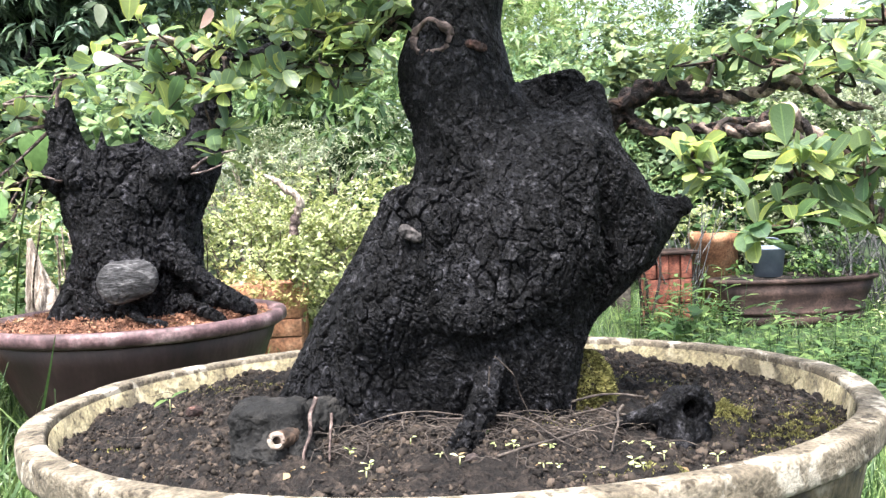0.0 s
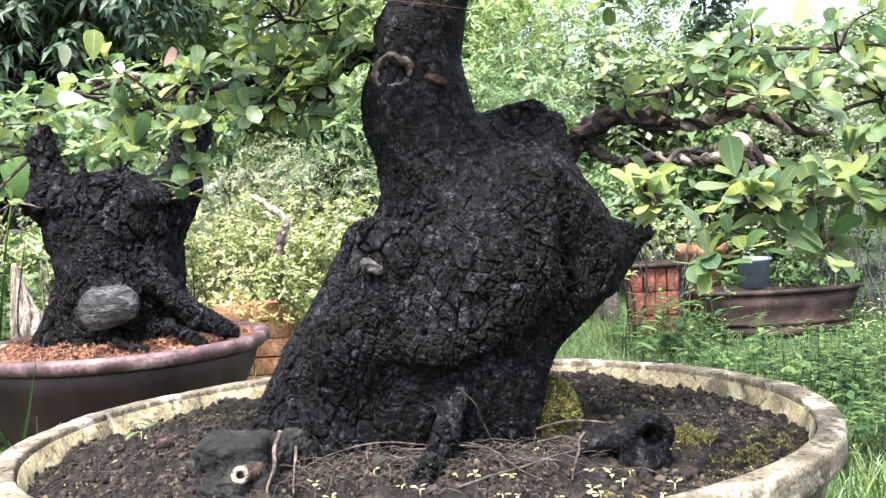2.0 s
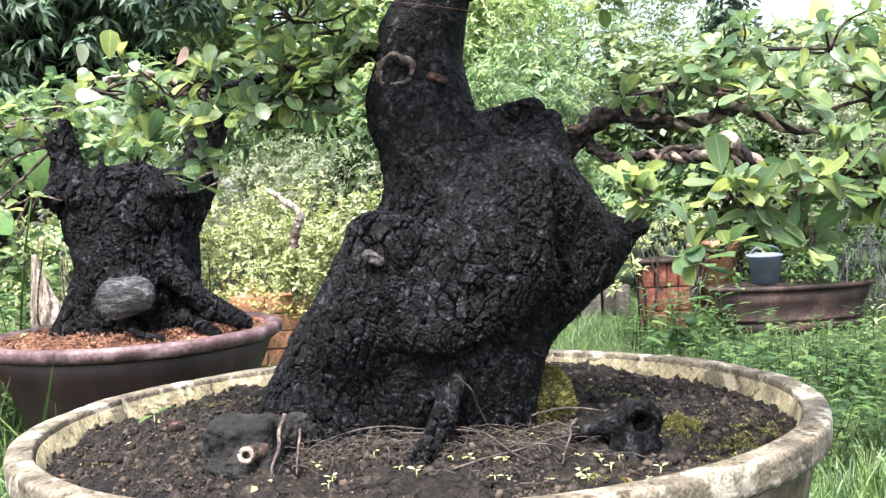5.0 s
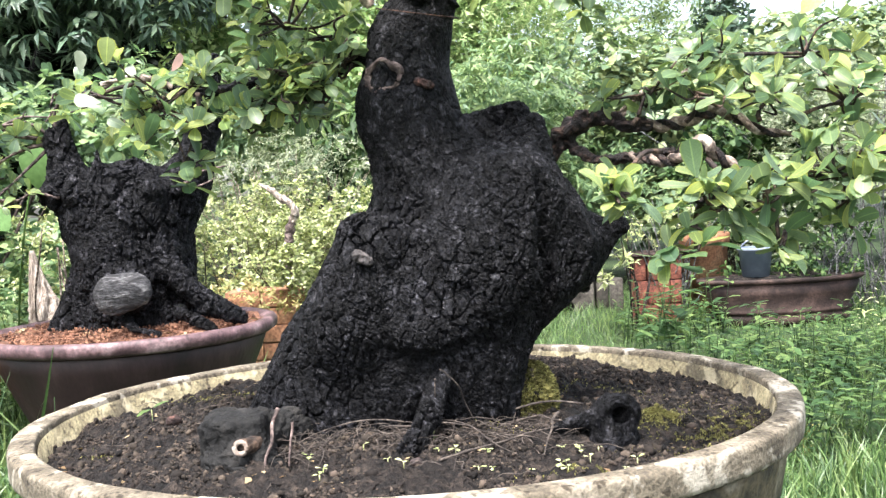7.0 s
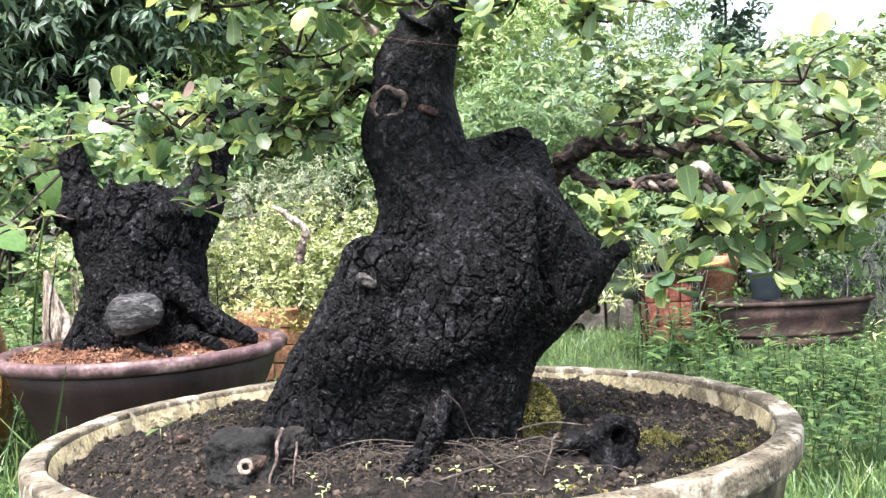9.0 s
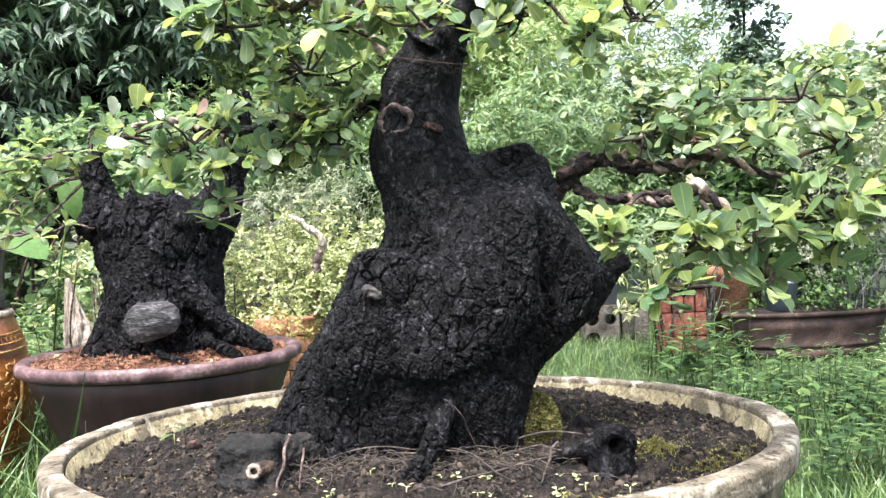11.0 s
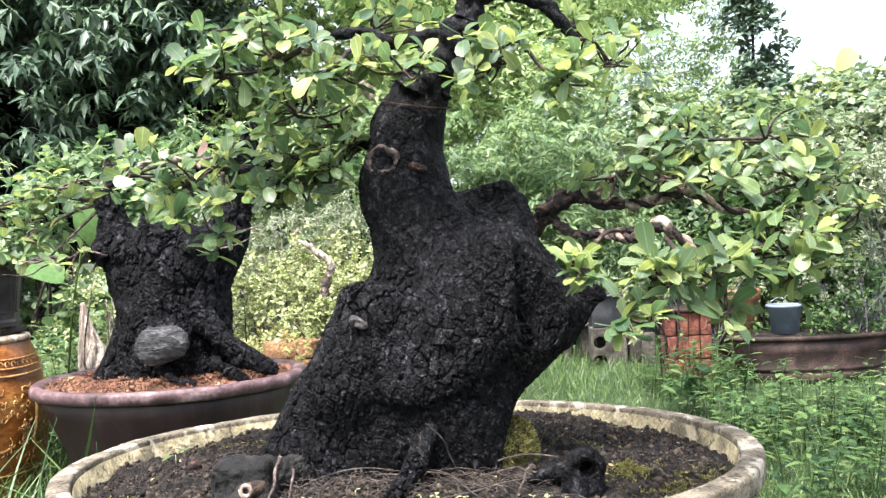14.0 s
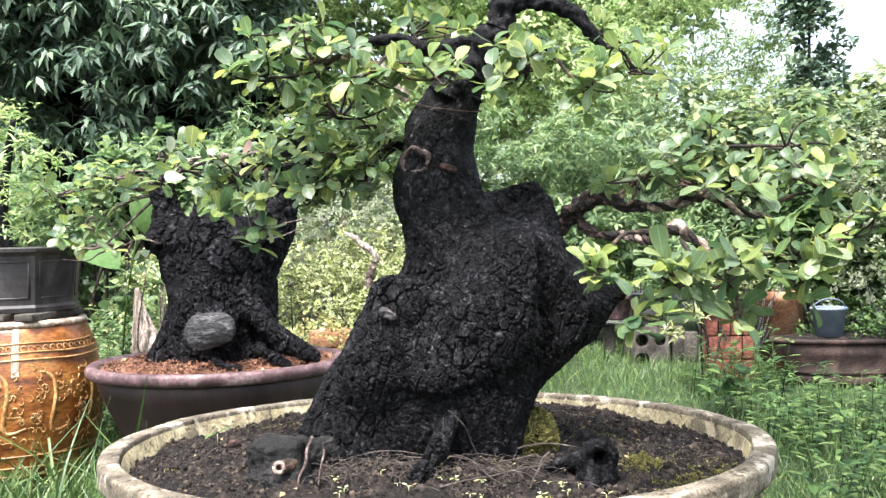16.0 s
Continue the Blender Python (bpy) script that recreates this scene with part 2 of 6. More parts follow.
MOSS = leaf_stuff("yellow_moss", (0.04, 0.039, 0.015), (0.10, 0.094, 0.03), (0.17, 0.16, 0.05), (0.27, 0.255, 0.09), (0.07, 0.062, 0.025), roughness=0.9, through=0.2, gloss=0.1)
ROOTLET = rough_stuff("grey_rootlet", (0.018, 0.014, 0.012), (0.048, 0.038, 0.032), (0.12, 0.098, 0.08), 60, 300, 0.85, 0.001)
GROUND = rough_stuff("grassy_earth", (0.010, 0.019, 0.005), (0.018, 0.034, 0.008), (0.030, 0.050, 0.013), 5.0, 60, 0.95, 0.012)
LEAF_BONSAI = leaf_stuff("bonsai_leaf", (0.046, 0.098, 0.05), (0.08, 0.145, 0.07), (0.11, 0.18, 0.08), (0.165, 0.24, 0.088), (0.28, 0.33, 0.10), (0.10, 0.165, 0.105), (0.18, 0.245, 0.12), roughness=0.38, through=0.5, gloss=0.6, veins=True)
PINK_LEAF = leaf_stuff("pink_young_leaf", (0.30, 0.18, 0.145), (0.34, 0.21, 0.165), roughness=0.5, through=0.3)
WHITE_LEAF = leaf_stuff("pale_whitish_leaf", (0.28, 0.31, 0.23), (0.33, 0.36, 0.27), roughness=0.5, through=0.3)
YELLOW_LEAF = leaf_stuff("yellow_old_leaf", (0.55, 0.52, 0.17), (0.6, 0.56, 0.22), roughness=0.5, through=0.4)
WIRE = rough_stuff("rusty_wire", (0.02, 0.012, 0.01), (0.06, 0.032, 0.024), (0.13, 0.075, 0.055), 80, 200, 0.7, 0.0005, metal=0.4)
LEAF_DARK = leaf_stuff("dark_mango_leaf", (0.036, 0.07, 0.05), (0.07, 0.122, 0.078), (0.14, 0.205, 0.115), roughness=0.42, through=0.15, gloss=0.45)
# Near-black leaf colour that stands in for the shade inside the dark tree.
LEAF_SHADE = leaf_stuff("gap_shade_leaf", (0.008, 0.014, 0.010), (0.014, 0.024, 0.017), roughness=0.6, through=0.05, gloss=0.15)
LEAF_VINE = leaf_stuff("vine_leaf", (0.058, 0.10, 0.06), (0.10, 0.165, 0.084), (0.165, 0.235, 0.108), (0.26, 0.30, 0.115), (0.135, 0.195, 0.122), roughness=0.5, through=0.38)
LEAF_FINE = leaf_stuff("feathery_leaf", (0.13, 0.23, 0.09), (0.24, 0.36, 0.13), (0.38, 0.48, 0.20), (0.46, 0.53, 0.27), roughness=0.5, through=0.45)
LEAF_LIME = leaf_stuff("lime_shrub_leaf", (0.07, 0.095, 0.035), (0.16, 0.20, 0.07), (0.26, 0.31, 0.10), (0.36, 0.40, 0.15), (0.40, 0.40, 0.25), (0.12, 0.15, 0.06), roughness=0.55, through=0.3)
LEAF_WEED = leaf_stuff("weed_leaf", (0.012, 0.032, 0.011), (0.028, 0.065, 0.02), (0.055, 0.11, 0.03), (0.12, 0.175, 0.052), roughness=0.55, through=0.35, gloss=0.22)
TARO_LEAF = leaf_stuff("taro_leaf", (0.07, 0.15, 0.04), (0.11, 0.20, 0.055), roughness=0.6, through=0.35, gloss=0.25)
LEAF_FERN = leaf_stuff("ferny_leaf", (0.06, 0.12, 0.055), (0.12, 0.20, 0.085), (0.22, 0.30, 0.12), roughness=0.5, through=0.4)
LEAF_GREY = leaf_stuff("grey_green_leaf", (0.10, 0.13, 0.075), (0.17, 0.20, 0.12), (0.25, 0.28, 0.18), roughness=0.55, through=0.3)
GRASS = leaf_stuff("grass_blade", (0.024, 0.058, 0.018), (0.055, 0.11, 0.032), (0.095, 0.17, 0.045), (0.16, 0.215, 0.07), roughness=0.45, through=0.3)
CRUMB = leaf_stuff("soil_crumb", (0.003, 0.0025, 0.0022), (0.014, 0.0105, 0.009), (0.022, 0.017, 0.014), (0.075, 0.056, 0.044), (0.006, 0.0046, 0.004), (0.03, 0.023, 0.018), roughness=0.9, through=0.0, gloss=0.2)
DRY = leaf_stuff("dry_leaf", (0.12, 0.07, 0.035), (0.22, 0.15, 0.08), (0.30, 0.235, 0.14), roughness=0.8, through=0.1, gloss=0.2)
ORANGE_LEAF = leaf_stuff("orange_tinged_leaf", (0.21, 0.16, 0.065), (0.30, 0.25, 0.09), (0.27, 0.29, 0.10), roughness=0.6, through=0.3, gloss=0.3)
SPROUT = leaf_stuff("seedling_leaf", (0.26, 0.34, 0.11), (0.38, 0.42, 0.18), (0.52, 0.52, 0.30), roughness=0.6, through=0.3)


# ---- builders ----
rng = np.random.default_rng(7)


def mesh_of(name, verts, faces, material=None, smooth=True):
    me = bpy.data.meshes.new(name)
    me.from_pydata(np.asarray(verts, float).tolist(), [], faces.tolist() if isinstance(faces, np.ndarray) else faces)
    if smooth:
        me.shade_smooth()
    if material:
        me.materials.append(material)
    return me


def empty(name, place=(0, 0, 0), **tags):
    ob = new(name)
    ob.location = place
    ob.empty_display_size = 0.05
    return tagged(ob, **tags)


def child(ob, parent, label="", kind=""):
    """Hang a part, whose mesh is in world metres, under its thing."""
    ob.parent = parent
    base = Vector(parent.location)
    up = parent.parent
    while up:
        base += Vector(up.location)
        up = up.parent
    ob.location = Vector(ob.location) - base
    return tagged(ob, label=label, kind=kind)


def part(name, me, parent, label="", kind=""):
    return child(new(name, me), parent, label, kind)


def smooth_path(points, per=8):
    """Catmull-Rom through the points."""
    p = np.asarray(points, float)
    p = np.vstack([2 * p[0] - p[1], p, 2 * p[-1] - p[-2]])
    s = np.linspace(0, 1, per, endpoint=False)[:, None]
    out = [0.5 * (2 * b + (c - a) * s + (2 * a - 5 * b + 4 * c - d) * s**2 + (3 * b - a - 3 * c + d) * s**3) for a, b, c, d in zip(p, p[1:], p[2:], p[3:])]
    return np.vstack(out + [p[-2][None]])


def tube(points, radii, sides=10, per=8, lobes=0, twist=0.0, depth=0.3, rough=0.0, seed=0.0):
    """A tapered tube along a smoothed path; lobes wind round it like strands of a rope."""
    c = smooth_path(points, per)
    r = smooth_path(np.c_[radii, np.zeros(len(radii)), np.zeros(len(radii))], per)[:, 0]
    t = np.gradient(c, axis=0)
    t /= np.linalg.norm(t, axis=1)[:, None] + 1e-9
    u = np.cross(t, np.where(np.abs(t[:, 2:3]) < 0.9, [[0, 0, 1.0]], [[1.0, 0, 0]]))
    u /= np.linalg.norm(u, axis=1)[:, None]
    v = np.cross(t, u)
    a = np.linspace(0, 2 * math.pi, sides, endpoint=False)
    run = np.r_[0, np.cumsum(np.linalg.norm(np.diff(c, axis=0), axis=1))]
    k = np.ones((len(c), sides))
    if lobes:
        k += depth * (np.abs(np.cos(lobes / 2 * (a[None] - twist * run[:, None]))) - 0.6)
    if rough:
        k += rough * np.array([[noise.noise((x * 60 + seed, math.cos(b) * 1.5, math.sin(b) * 1.5 + seed)) for b in a] for x in run])
    verts = (c[:, None] + (k * r[:, None])[..., None] * (np.cos(a)[None, :, None] * u[:, None] + np.sin(a)[None, :, None] * v[:, None])).reshape(-1, 3)
    n, faces = len(c), []
    for i in range(n - 1):
        for j in range(sides):
            q = (j + 1) % sides
            faces.append((i * sides + j, i * sides + q, (i + 1) * sides + q, (i + 1) * sides + j))
    faces.append(tuple(range(sides))[::-1])
    faces.append(tuple((n - 1) * sides + j for j in range(sides)))
    return verts, faces


def strand(points, radii, twist, turn, thick, seed):
    """One of two strands that wind round a common path."""
    c = smooth_path(points, 12)
    r = smooth_path(np.c_[radii, np.zeros(len(radii)), np.zeros(len(radii))], 12)[:, 0]
    run = np.r_[0, np.cumsum(np.linalg.norm(np.diff(c, axis=0), axis=1))]
    t = unit(np.gradient(c, axis=0))
    u = unit(np.cross(t, [[0, 1.0, 0]]))
    v = np.cross(t, u)
    a = (twist * run + turn)[:, None]
    return tube(c + 0.5 * r[:, None] * (np.cos(a) * u + np.sin(a) * v), r * thick, 10, 2, rough=0.35, seed=seed + turn)


def joined(pieces):
    verts, faces, base = [], [], 0
    for v, f in pieces:
        verts.append(v)
        faces += [tuple(i + base for i in g) for g in f]
        base += len(v)
    return np.vstack(verts), faces


def lathe(profile, sides=96, place=(0, 0, 0), squash=(1, 1), wobble=0.0, closed=True, seed=0.0):
    """Turn a profile of (radius, height) round the upright axis."""
    p = np.asarray(profile, float)
    a = np.linspace(0, 2 * math.pi, sides, endpoint=False)
    w = 1 + wobble * np.array([noise.fractal((math.cos(b) * 2.2 + seed, math.sin(b) * 2.2, seed), 0.8, 2.0, 4) for b in a])
    verts = np.stack([place[0] + squash[0] * np.outer(p[:, 0], np.cos(a) * w), place[1] + squash[1] * np.outer(p[:, 0], np.sin(a) * w), place[2] + np.repeat(p[:, 1:2], sides, 1)], -1).reshape(-1, 3)
    n, faces = len(p), []
    for i in range(n - 1 + closed):
        k = (i + 1) % n
        for j in range(sides):
            q = (j + 1) % sides
            faces.append((i * sides + j, i * sides + q, k * sides + q, k * sides + j))
    if not closed:
        faces.append(tuple(range(sides))[::-1])
        faces.append(tuple((n - 1) * sides + j for j in range(sides)))
    return verts, faces


def box(lo, hi, bevel=0.006):
    bm = bmesh.new()
    bmesh.ops.create_cube(bm, size=1)
    for v in bm.verts:
        v.co = Vector(((lo[i] + hi[i]) / 2 + v.co[i] * (hi[i] - lo[i])) for i in range(3))
    bmesh.ops.bevel(bm, geom=bm.edges[:], offset=bevel, segments=2, affect="EDGES", profile=0.5)
    verts = np.array([v.co for v in bm.verts])
    faces = [tuple(v.index for v in f.verts) for f in bm.faces]
    bm.free()
    return verts, faces


class Solid:
    """A grid of distances in which rounded limbs are melted together and hollows cut."""

    def __init__(self, lo, hi, step):
        self.lo, self.step = np.array(lo, np.float32), step
        n = [int((b - a) / step) + 1 for a, b in zip(lo, hi)]
        self.axes = [np.float32(a) + np.arange(k, dtype=np.float32) * np.float32(step) for a, k in zip(lo, n)]
        self.d = np.full(n, 1.0, np.float32)

    def window(self, lo, hi):
        return tuple(slice(max(0, int(np.searchsorted(ax, a)) - 1), int(np.searchsorted(ax, b)) + 1) for ax, a, b in zip(self.axes, lo, hi))

    def limb(self, a, b, ra, rb, melt=0.03, flat=1.0, cut=False):
        a, b = np.array(a, np.float32), np.array(b, np.float32)
        pad = max(ra, rb) / min(flat, 1) + melt * 2 + 0.02
        w = self.window(np.minimum(a, b) - pad, np.maximum(a, b) + pad)
        x, y, z = (ax[s] for ax, s in zip(self.axes, w))
        px, py, pz = x[:, None, None] - a[0], y[None, :, None] - a[1], z[None, None, :] - a[2]
        e = b - a
        h = np.clip((px * e[0] + py * e[1] + pz * e[2]) / max(float(e @ e), 1e-9), 0, 1)
        d = np.sqrt((px - h * e[0])**2 + ((py - h * e[1]) * flat)**2 + (pz - h * e[2])**2) - (ra + h * (rb - ra))
        old = self.d[w]
        if cut:
            k = np.clip(0.5 - 0.5 * (old + d) / melt, 0, 1)
            self.d[w] = old + (-d - old) * k + melt * k * (1 - k)
        else:
            k = np.clip(0.5 + 0.5 * (old - d) / melt, 0, 1)
            self.d[w] = old + (d - old) * k - melt * k * (1 - k)

    def block(self, lo, hi, soft, melt=0.01):
        """Melt in a box with rounded edges."""
        c, h = (np.array(lo) + np.array(hi)) / 2, (np.array(hi) - np.array(lo)) / 2 - soft
        q = [np.abs(ax - m) - e for ax, m, e in zip(self.axes, c, h)]
        q = [q[0][:, None, None], q[1][None, :, None], q[2][None, None, :]]
        d = np.sqrt(sum(np.maximum(k, 0)**2 for k in q)) + np.minimum(np.maximum(np.maximum(q[0], q[1]), q[2]), 0) - soft
        k = np.clip(0.5 + 0.5 * (self.d - d) / melt, 0, 1)
        self.d = (self.d + (d - self.d) * k - melt * k * (1 - k)).astype(np.float32)

    def surface(self):
        """Surface nets: one vertex a crossed cell, quads across crossed edges."""
        d, inside = self.d, self.d < 0
        c = [inside[i:inside.shape[0] - 1 + i, j:inside.shape[1] - 1 + j, k:inside.shape[2] - 1 + k] for i in (0, 1) for j in (0, 1) for k in (0, 1)]
        total = sum(s.astype(np.int8) for s in c)
        cells = np.argwhere((total > 0) & (total < 8))
        index = np.full(total.shape, -1, np.int64)
        index[tuple(cells.T)] = np.arange(len(cells))
        acc, cnt = np.zeros((len(cells), 3)), np.zeros((len(cells), 1))
        corners = np.array([(i, j, k) for i in (0, 1) for j in (0, 1) for k in (0, 1)])
        for p in range(8):
            for q in range(p + 1, 8):
                if np.abs(corners[p] - corners[q]).sum() == 1:
                    u, v = d[tuple((cells + corners[p]).T)], d[tuple((cells + corners[q]).T)]
                    hit = (u < 0) != (v < 0)
                    f = np.where(hit, u / np.where(hit, u - v, 1), 0)[:, None]
                    acc += hit[:, None] * (corners[p] + f * (corners[q] - corners[p]))
                    cnt += hit[:, None]
        verts = self.lo + self.step * (cells + acc / cnt)
        quads = []
        for ax in range(3):
            o1, o2 = (ax + 1) % 3, (ax + 2) % 3
            lo = [slice(1, -1)] * 3
            hi = [slice(1, -1)] * 3
            lo[ax], hi[ax] = slice(0, -1), slice(1, None)
            a, b = inside[tuple(lo)], inside[tuple(hi)]
            e = np.argwhere(a != b)
            flip = a[tuple(e.T)]
            e += np.array([1 if i != ax else 0 for i in range(3)])
            s1, s2 = np.eye(3, dtype=int)[o1], np.eye(3, dtype=int)[o2]
            q = np.stack([index[tuple((e - s1 - s2).T)], index[tuple((e - s2).T)], index[tuple(e.T)], index[tuple((e - s1).T)]], 1)
            q[~flip] = q[~flip][:, ::-1]
            quads.append(q)
        return verts, np.vstack(quads)


def hashed(i, j, k, seed):
    """A random number from 0 to 1 for each point of a lattice."""
    h = (i * 374761393 + j * 668265263 + k * 2147483647 + seed * 974711) & 0xFFFFFFFF
    h = ((h ^ (h >> 13)) * 1274126177) & 0xFFFFFFFF
    h = ((h ^ (h >> 15)) * 2246822519) & 0xFFFFFFFF
    return ((h ^ (h >> 16)) & 0xFFFFFF) / 16777216.0


def swell(p, seed=0):
    """Smooth noise from -1 to 1 at many points at once."""
    c = np.floor(p).astype(np.int64)
    f = p - c
    f = f * f * (3 - 2 * f)
    out = np.zeros(len(p))
    for a in (0, 1):
        for b in (0, 1):
            for d in (0, 1):
                w = (f[:, 0] if a else 1 - f[:, 0]) * (f[:, 1] if b else 1 - f[:, 1]) * (f[:, 2] if d else 1 - f[:, 2])
                out += w * hashed(c[:, 0] + a, c[:, 1] + b, c[:, 2] + d, seed)
    return out * 2 - 1


def plates(p, seed=0):
    """Cells round scattered centres: the gap between nearest and second centre, a number for each cell, the way to its centre."""
    c = np.floor(p).astype(np.int64)
    one, two, mark, way = np.full(len(p), 9.0), np.full(len(p), 9.0), np.zeros(len(p)), np.zeros((len(p), 3))
    for a in (-1, 0, 1):
        for b in (-1, 0, 1):
            for d in (-1, 0, 1):
                q = [c[:, 0] + a, c[:, 1] + b, c[:, 2] + d]
                v = np.stack([q[i] + hashed(*q, seed + 1 + i) for i in range(3)], 1) - p
                r = np.sqrt((v * v).sum(1))
                near = r < one
                two = np.where(near, one, np.minimum(two, r))
                one = np.where(near, r, one)
                mark = np.where(near, hashed(*q, seed + 9), mark)
                way = np.where(near[:, None], v, way)
    return two - one, mark, way


def bark_relief(me, amount, size, seed=0, lumps=0.0, calm=9.0):
    """Break a trunk's surface into flat tilted plates, taller than wide, parted by narrow cracks and long fissures; shallower above the height calm."""
    n = len(me.vertices)
    co, no = np.empty(n * 3, np.float32), np.empty(n * 3, np.float32)
    me.vertices.foreach_get("co", co)
    me.vertices.foreach_get("normal", no)
    co, no, k = co.reshape(-1, 3).astype(float), no.reshape(-1, 3), 1 / size
    warp = np.stack([swell(co * k * 0.45, seed + 20 + i) for i in range(3)], 1)
    fray = np.stack([swell(co * k * 1.9, seed + 30 + i) for i in range(3)], 1)
    p = co * [k, k, k * 0.5] + 0.75 * warp + 0.16 * fray
    gap, mark, way = plates(p, seed)
    fine, chip, _ = plates(p * [2.3, 2.3, 3.0] + 0.3 * fray, seed + 50)
    strength = np.clip(0.6 + 0.9 * swell(co * 13, seed + 60), 0.12, 1.3)
    crack = -1.9 * np.exp(-(gap / 0.075)**2) * strength
    check = -0.6 * np.exp(-(fine / 0.12)**2) * np.clip(0.6 + 0.8 * swell(co * 21, seed + 61), 0, 1.2)
    long = swell(co * [k * 0.62, k * 0.62, k * 0.15] + 0.25 * fray, seed + 62)
    fissure = -1.3 * np.exp(-(long / 0.06)**2) * np.clip(0.4 + 1.2 * swell(co * 9, seed + 63), 0, 1.2)
    lean = np.stack([mark, (mark * 7.3) % 1, (mark * 13.7) % 1], 1) * 2 - 1
    plate = 0.55 * (mark - 0.5) + 0.35 * (chip - 0.5) + 0.45 * (way * lean).sum(1)
    crumb = 0.16 * swell(co * k * 4.1, seed + 64) + 0.14 * swell(co * k * 8.5, seed + 65)
    still = np.where(co[:, 2] < calm, 1.0, np.clip(1 - (co[:, 2] - calm) * 7, 0.4, 1.0))
    swollen = swell(co * [7, 7, 6], seed + 70) + 0.5 * swell(co * 15, seed + 71)
    push = amount * still * (crack + check + fissure + plate + crumb) + lumps * swollen
    me.vertices.foreach_set("co", (co + no * push[:, None]).astype(np.float32).ravel())
    me.update()


# ---- leaves ----
def leaf_shape(rows=5, length=1.0, width=0.55, broad=0.62, fold=0.25, curl=0.25, stalk=0.08):
    """A leaf along +y, its upper side to +z, broadest at the given part of its length."""
    s = 1 - (1 - np.linspace(0, 1, rows + 1))**1.5
    t = np.linspace(0, 1, 200)
    k, blunt = broad / (1 - broad), 6 if broad > 0.55 else 1.6

    def form(q):
        return q**(0.42 * k) * np.clip(1 - q**(blunt if broad > 0.55 else 1), 0, 1)**(0.5 if broad > 0.55 else 0.62)

    w = width / 2 * form(s) / form(t).max()
    w[0] = 0.012
    w[-1] = 0.004
    y, z = s * length * (1 - 0.08 * curl) + stalk * length, -curl * length * s**2
    verts = np.vstack([np.c_[-w, y, z + fold * w], np.c_[0 * w, y, z], np.c_[w, y, z + fold * w]])
    n = rows + 1
    faces = [(i, n + i, n + i + 1, i + 1) for i in range(rows)] + [(n + i, 2 * n + i, 2 * n + i + 1, n + i + 1) for i in range(rows)]
    return verts, np.array(faces)


def unit(v):
    return v / (np.linalg.norm(v, axis=-1, keepdims=True) + 1e-9)


def frames(place, along, up, size):
    y = unit(along)
    x = unit(np.cross(y, up))
    z = np.cross(x, y)
    return np.stack([x, y, z], -1) * np.asarray(size)[:, None, None], place


def side_along(local):
    """Where each vertex lies on its leaf: -1 to 1 from edge to edge, 0 to 1 from stalk to tip."""
    return np.c_[np.where(np.abs(local[:, 0]) < 1e-6, 0, np.sign(local[:, 0])), local[:, 1]]


def leaf_map(me, uv):
    layer = me.uv_layers.new(name="leaf")
    idx = np.empty(len(me.loops), np.int32)
    me.loops.foreach_get("vertex_index", idx)
    layer.data.foreach_set("uv", uv[idx].astype(np.float32).ravel())


def scatter(name, shapes, turn, place, material, smooth=True):
    """One mesh of many leaves: each takes one of the shapes."""
    verts, faces, base, across = [], [], 0, []
    pick = rng.integers(0, len(shapes), len(place))
    for k, (v, f) in enumerate(shapes):
        m, p = turn[pick == k], place[pick == k]
        if not len(p):
            continue
        verts.append((np.einsum("nij,vj->nvi", m, v) + p[:, None]).reshape(-1, 3))
        faces.append((f[None] + (base + np.arange(len(p)) * len(v))[:, None, None]).reshape(-1, f.shape[1]))
        across.append(np.tile(side_along(v), (len(p), 1)))
        base += len(p) * len(v)
    verts, faces = np.vstack(verts), np.vstack(faces)
    me = bpy.data.meshes.new(name)
    me.vertices.add(len(verts))
    me.vertices.foreach_set("co", verts.astype(np.float32).ravel())
    me.loops.add(faces.size)
    me.loops.foreach_set("vertex_index", faces.ravel().astype(np.int32))
    me.polygons.add(len(faces))
    me.polygons.foreach_set("loop_start", (np.arange(len(faces)) * faces.shape[1]).astype(np.int32))
    me.update(calc_edges=True)
    me.validate()
    if material.name == "bonsai_leaf":
        leaf_map(me, np.vstack(across))
    if smooth:
        me.shade_smooth()
    else:
        me.shade_flat()
    me.materials.append(material)
    return me


def rosettes(tips, axes, count, size, lift=0.35, spread=0.35):
    """Leaves round each twig tip: places, directions, upper sides, lengths."""
    n = len(tips)
    p, a = np.repeat(tips, count, 0), np.repeat(unit(axes), count, 0)
    ref = np.where(np.abs(a[:, 2:3]) < 0.9, [[0, 0, 1.0]], [[1.0, 0, 0]])
    u = unit(np.cross(a, ref))
    v = np.cross(a, u)
    ang = (np.tile(np.arange(count) * 2.4, n) + np.repeat(rng.uniform(0, 6.3, n), count) + rng.normal(0, 0.3, n * count))[:, None]
    rad = np.cos(ang) * u + np.sin(ang) * v
    tilt = (lift + rng.normal(0, spread, n * count))[:, None]
    d = unit(rad * np.cos(tilt) + a * np.sin(tilt))
    up = unit(a * np.cos(tilt) - rad * np.sin(tilt) + rng.normal(0, 0.15, d.shape) + 1e-3)
    back = (np.tile(np.arange(count), n) / count * 0.5)[:, None]
    s = size * rng.uniform(0.6, 1.2, n * count)
    return p - a * back * size * 0.6, d, up, s


def in_ball(n):
    return unit(rng.normal(size=(n, 3))) * rng.uniform(0, 1, (n, 1))**(1 / 3)


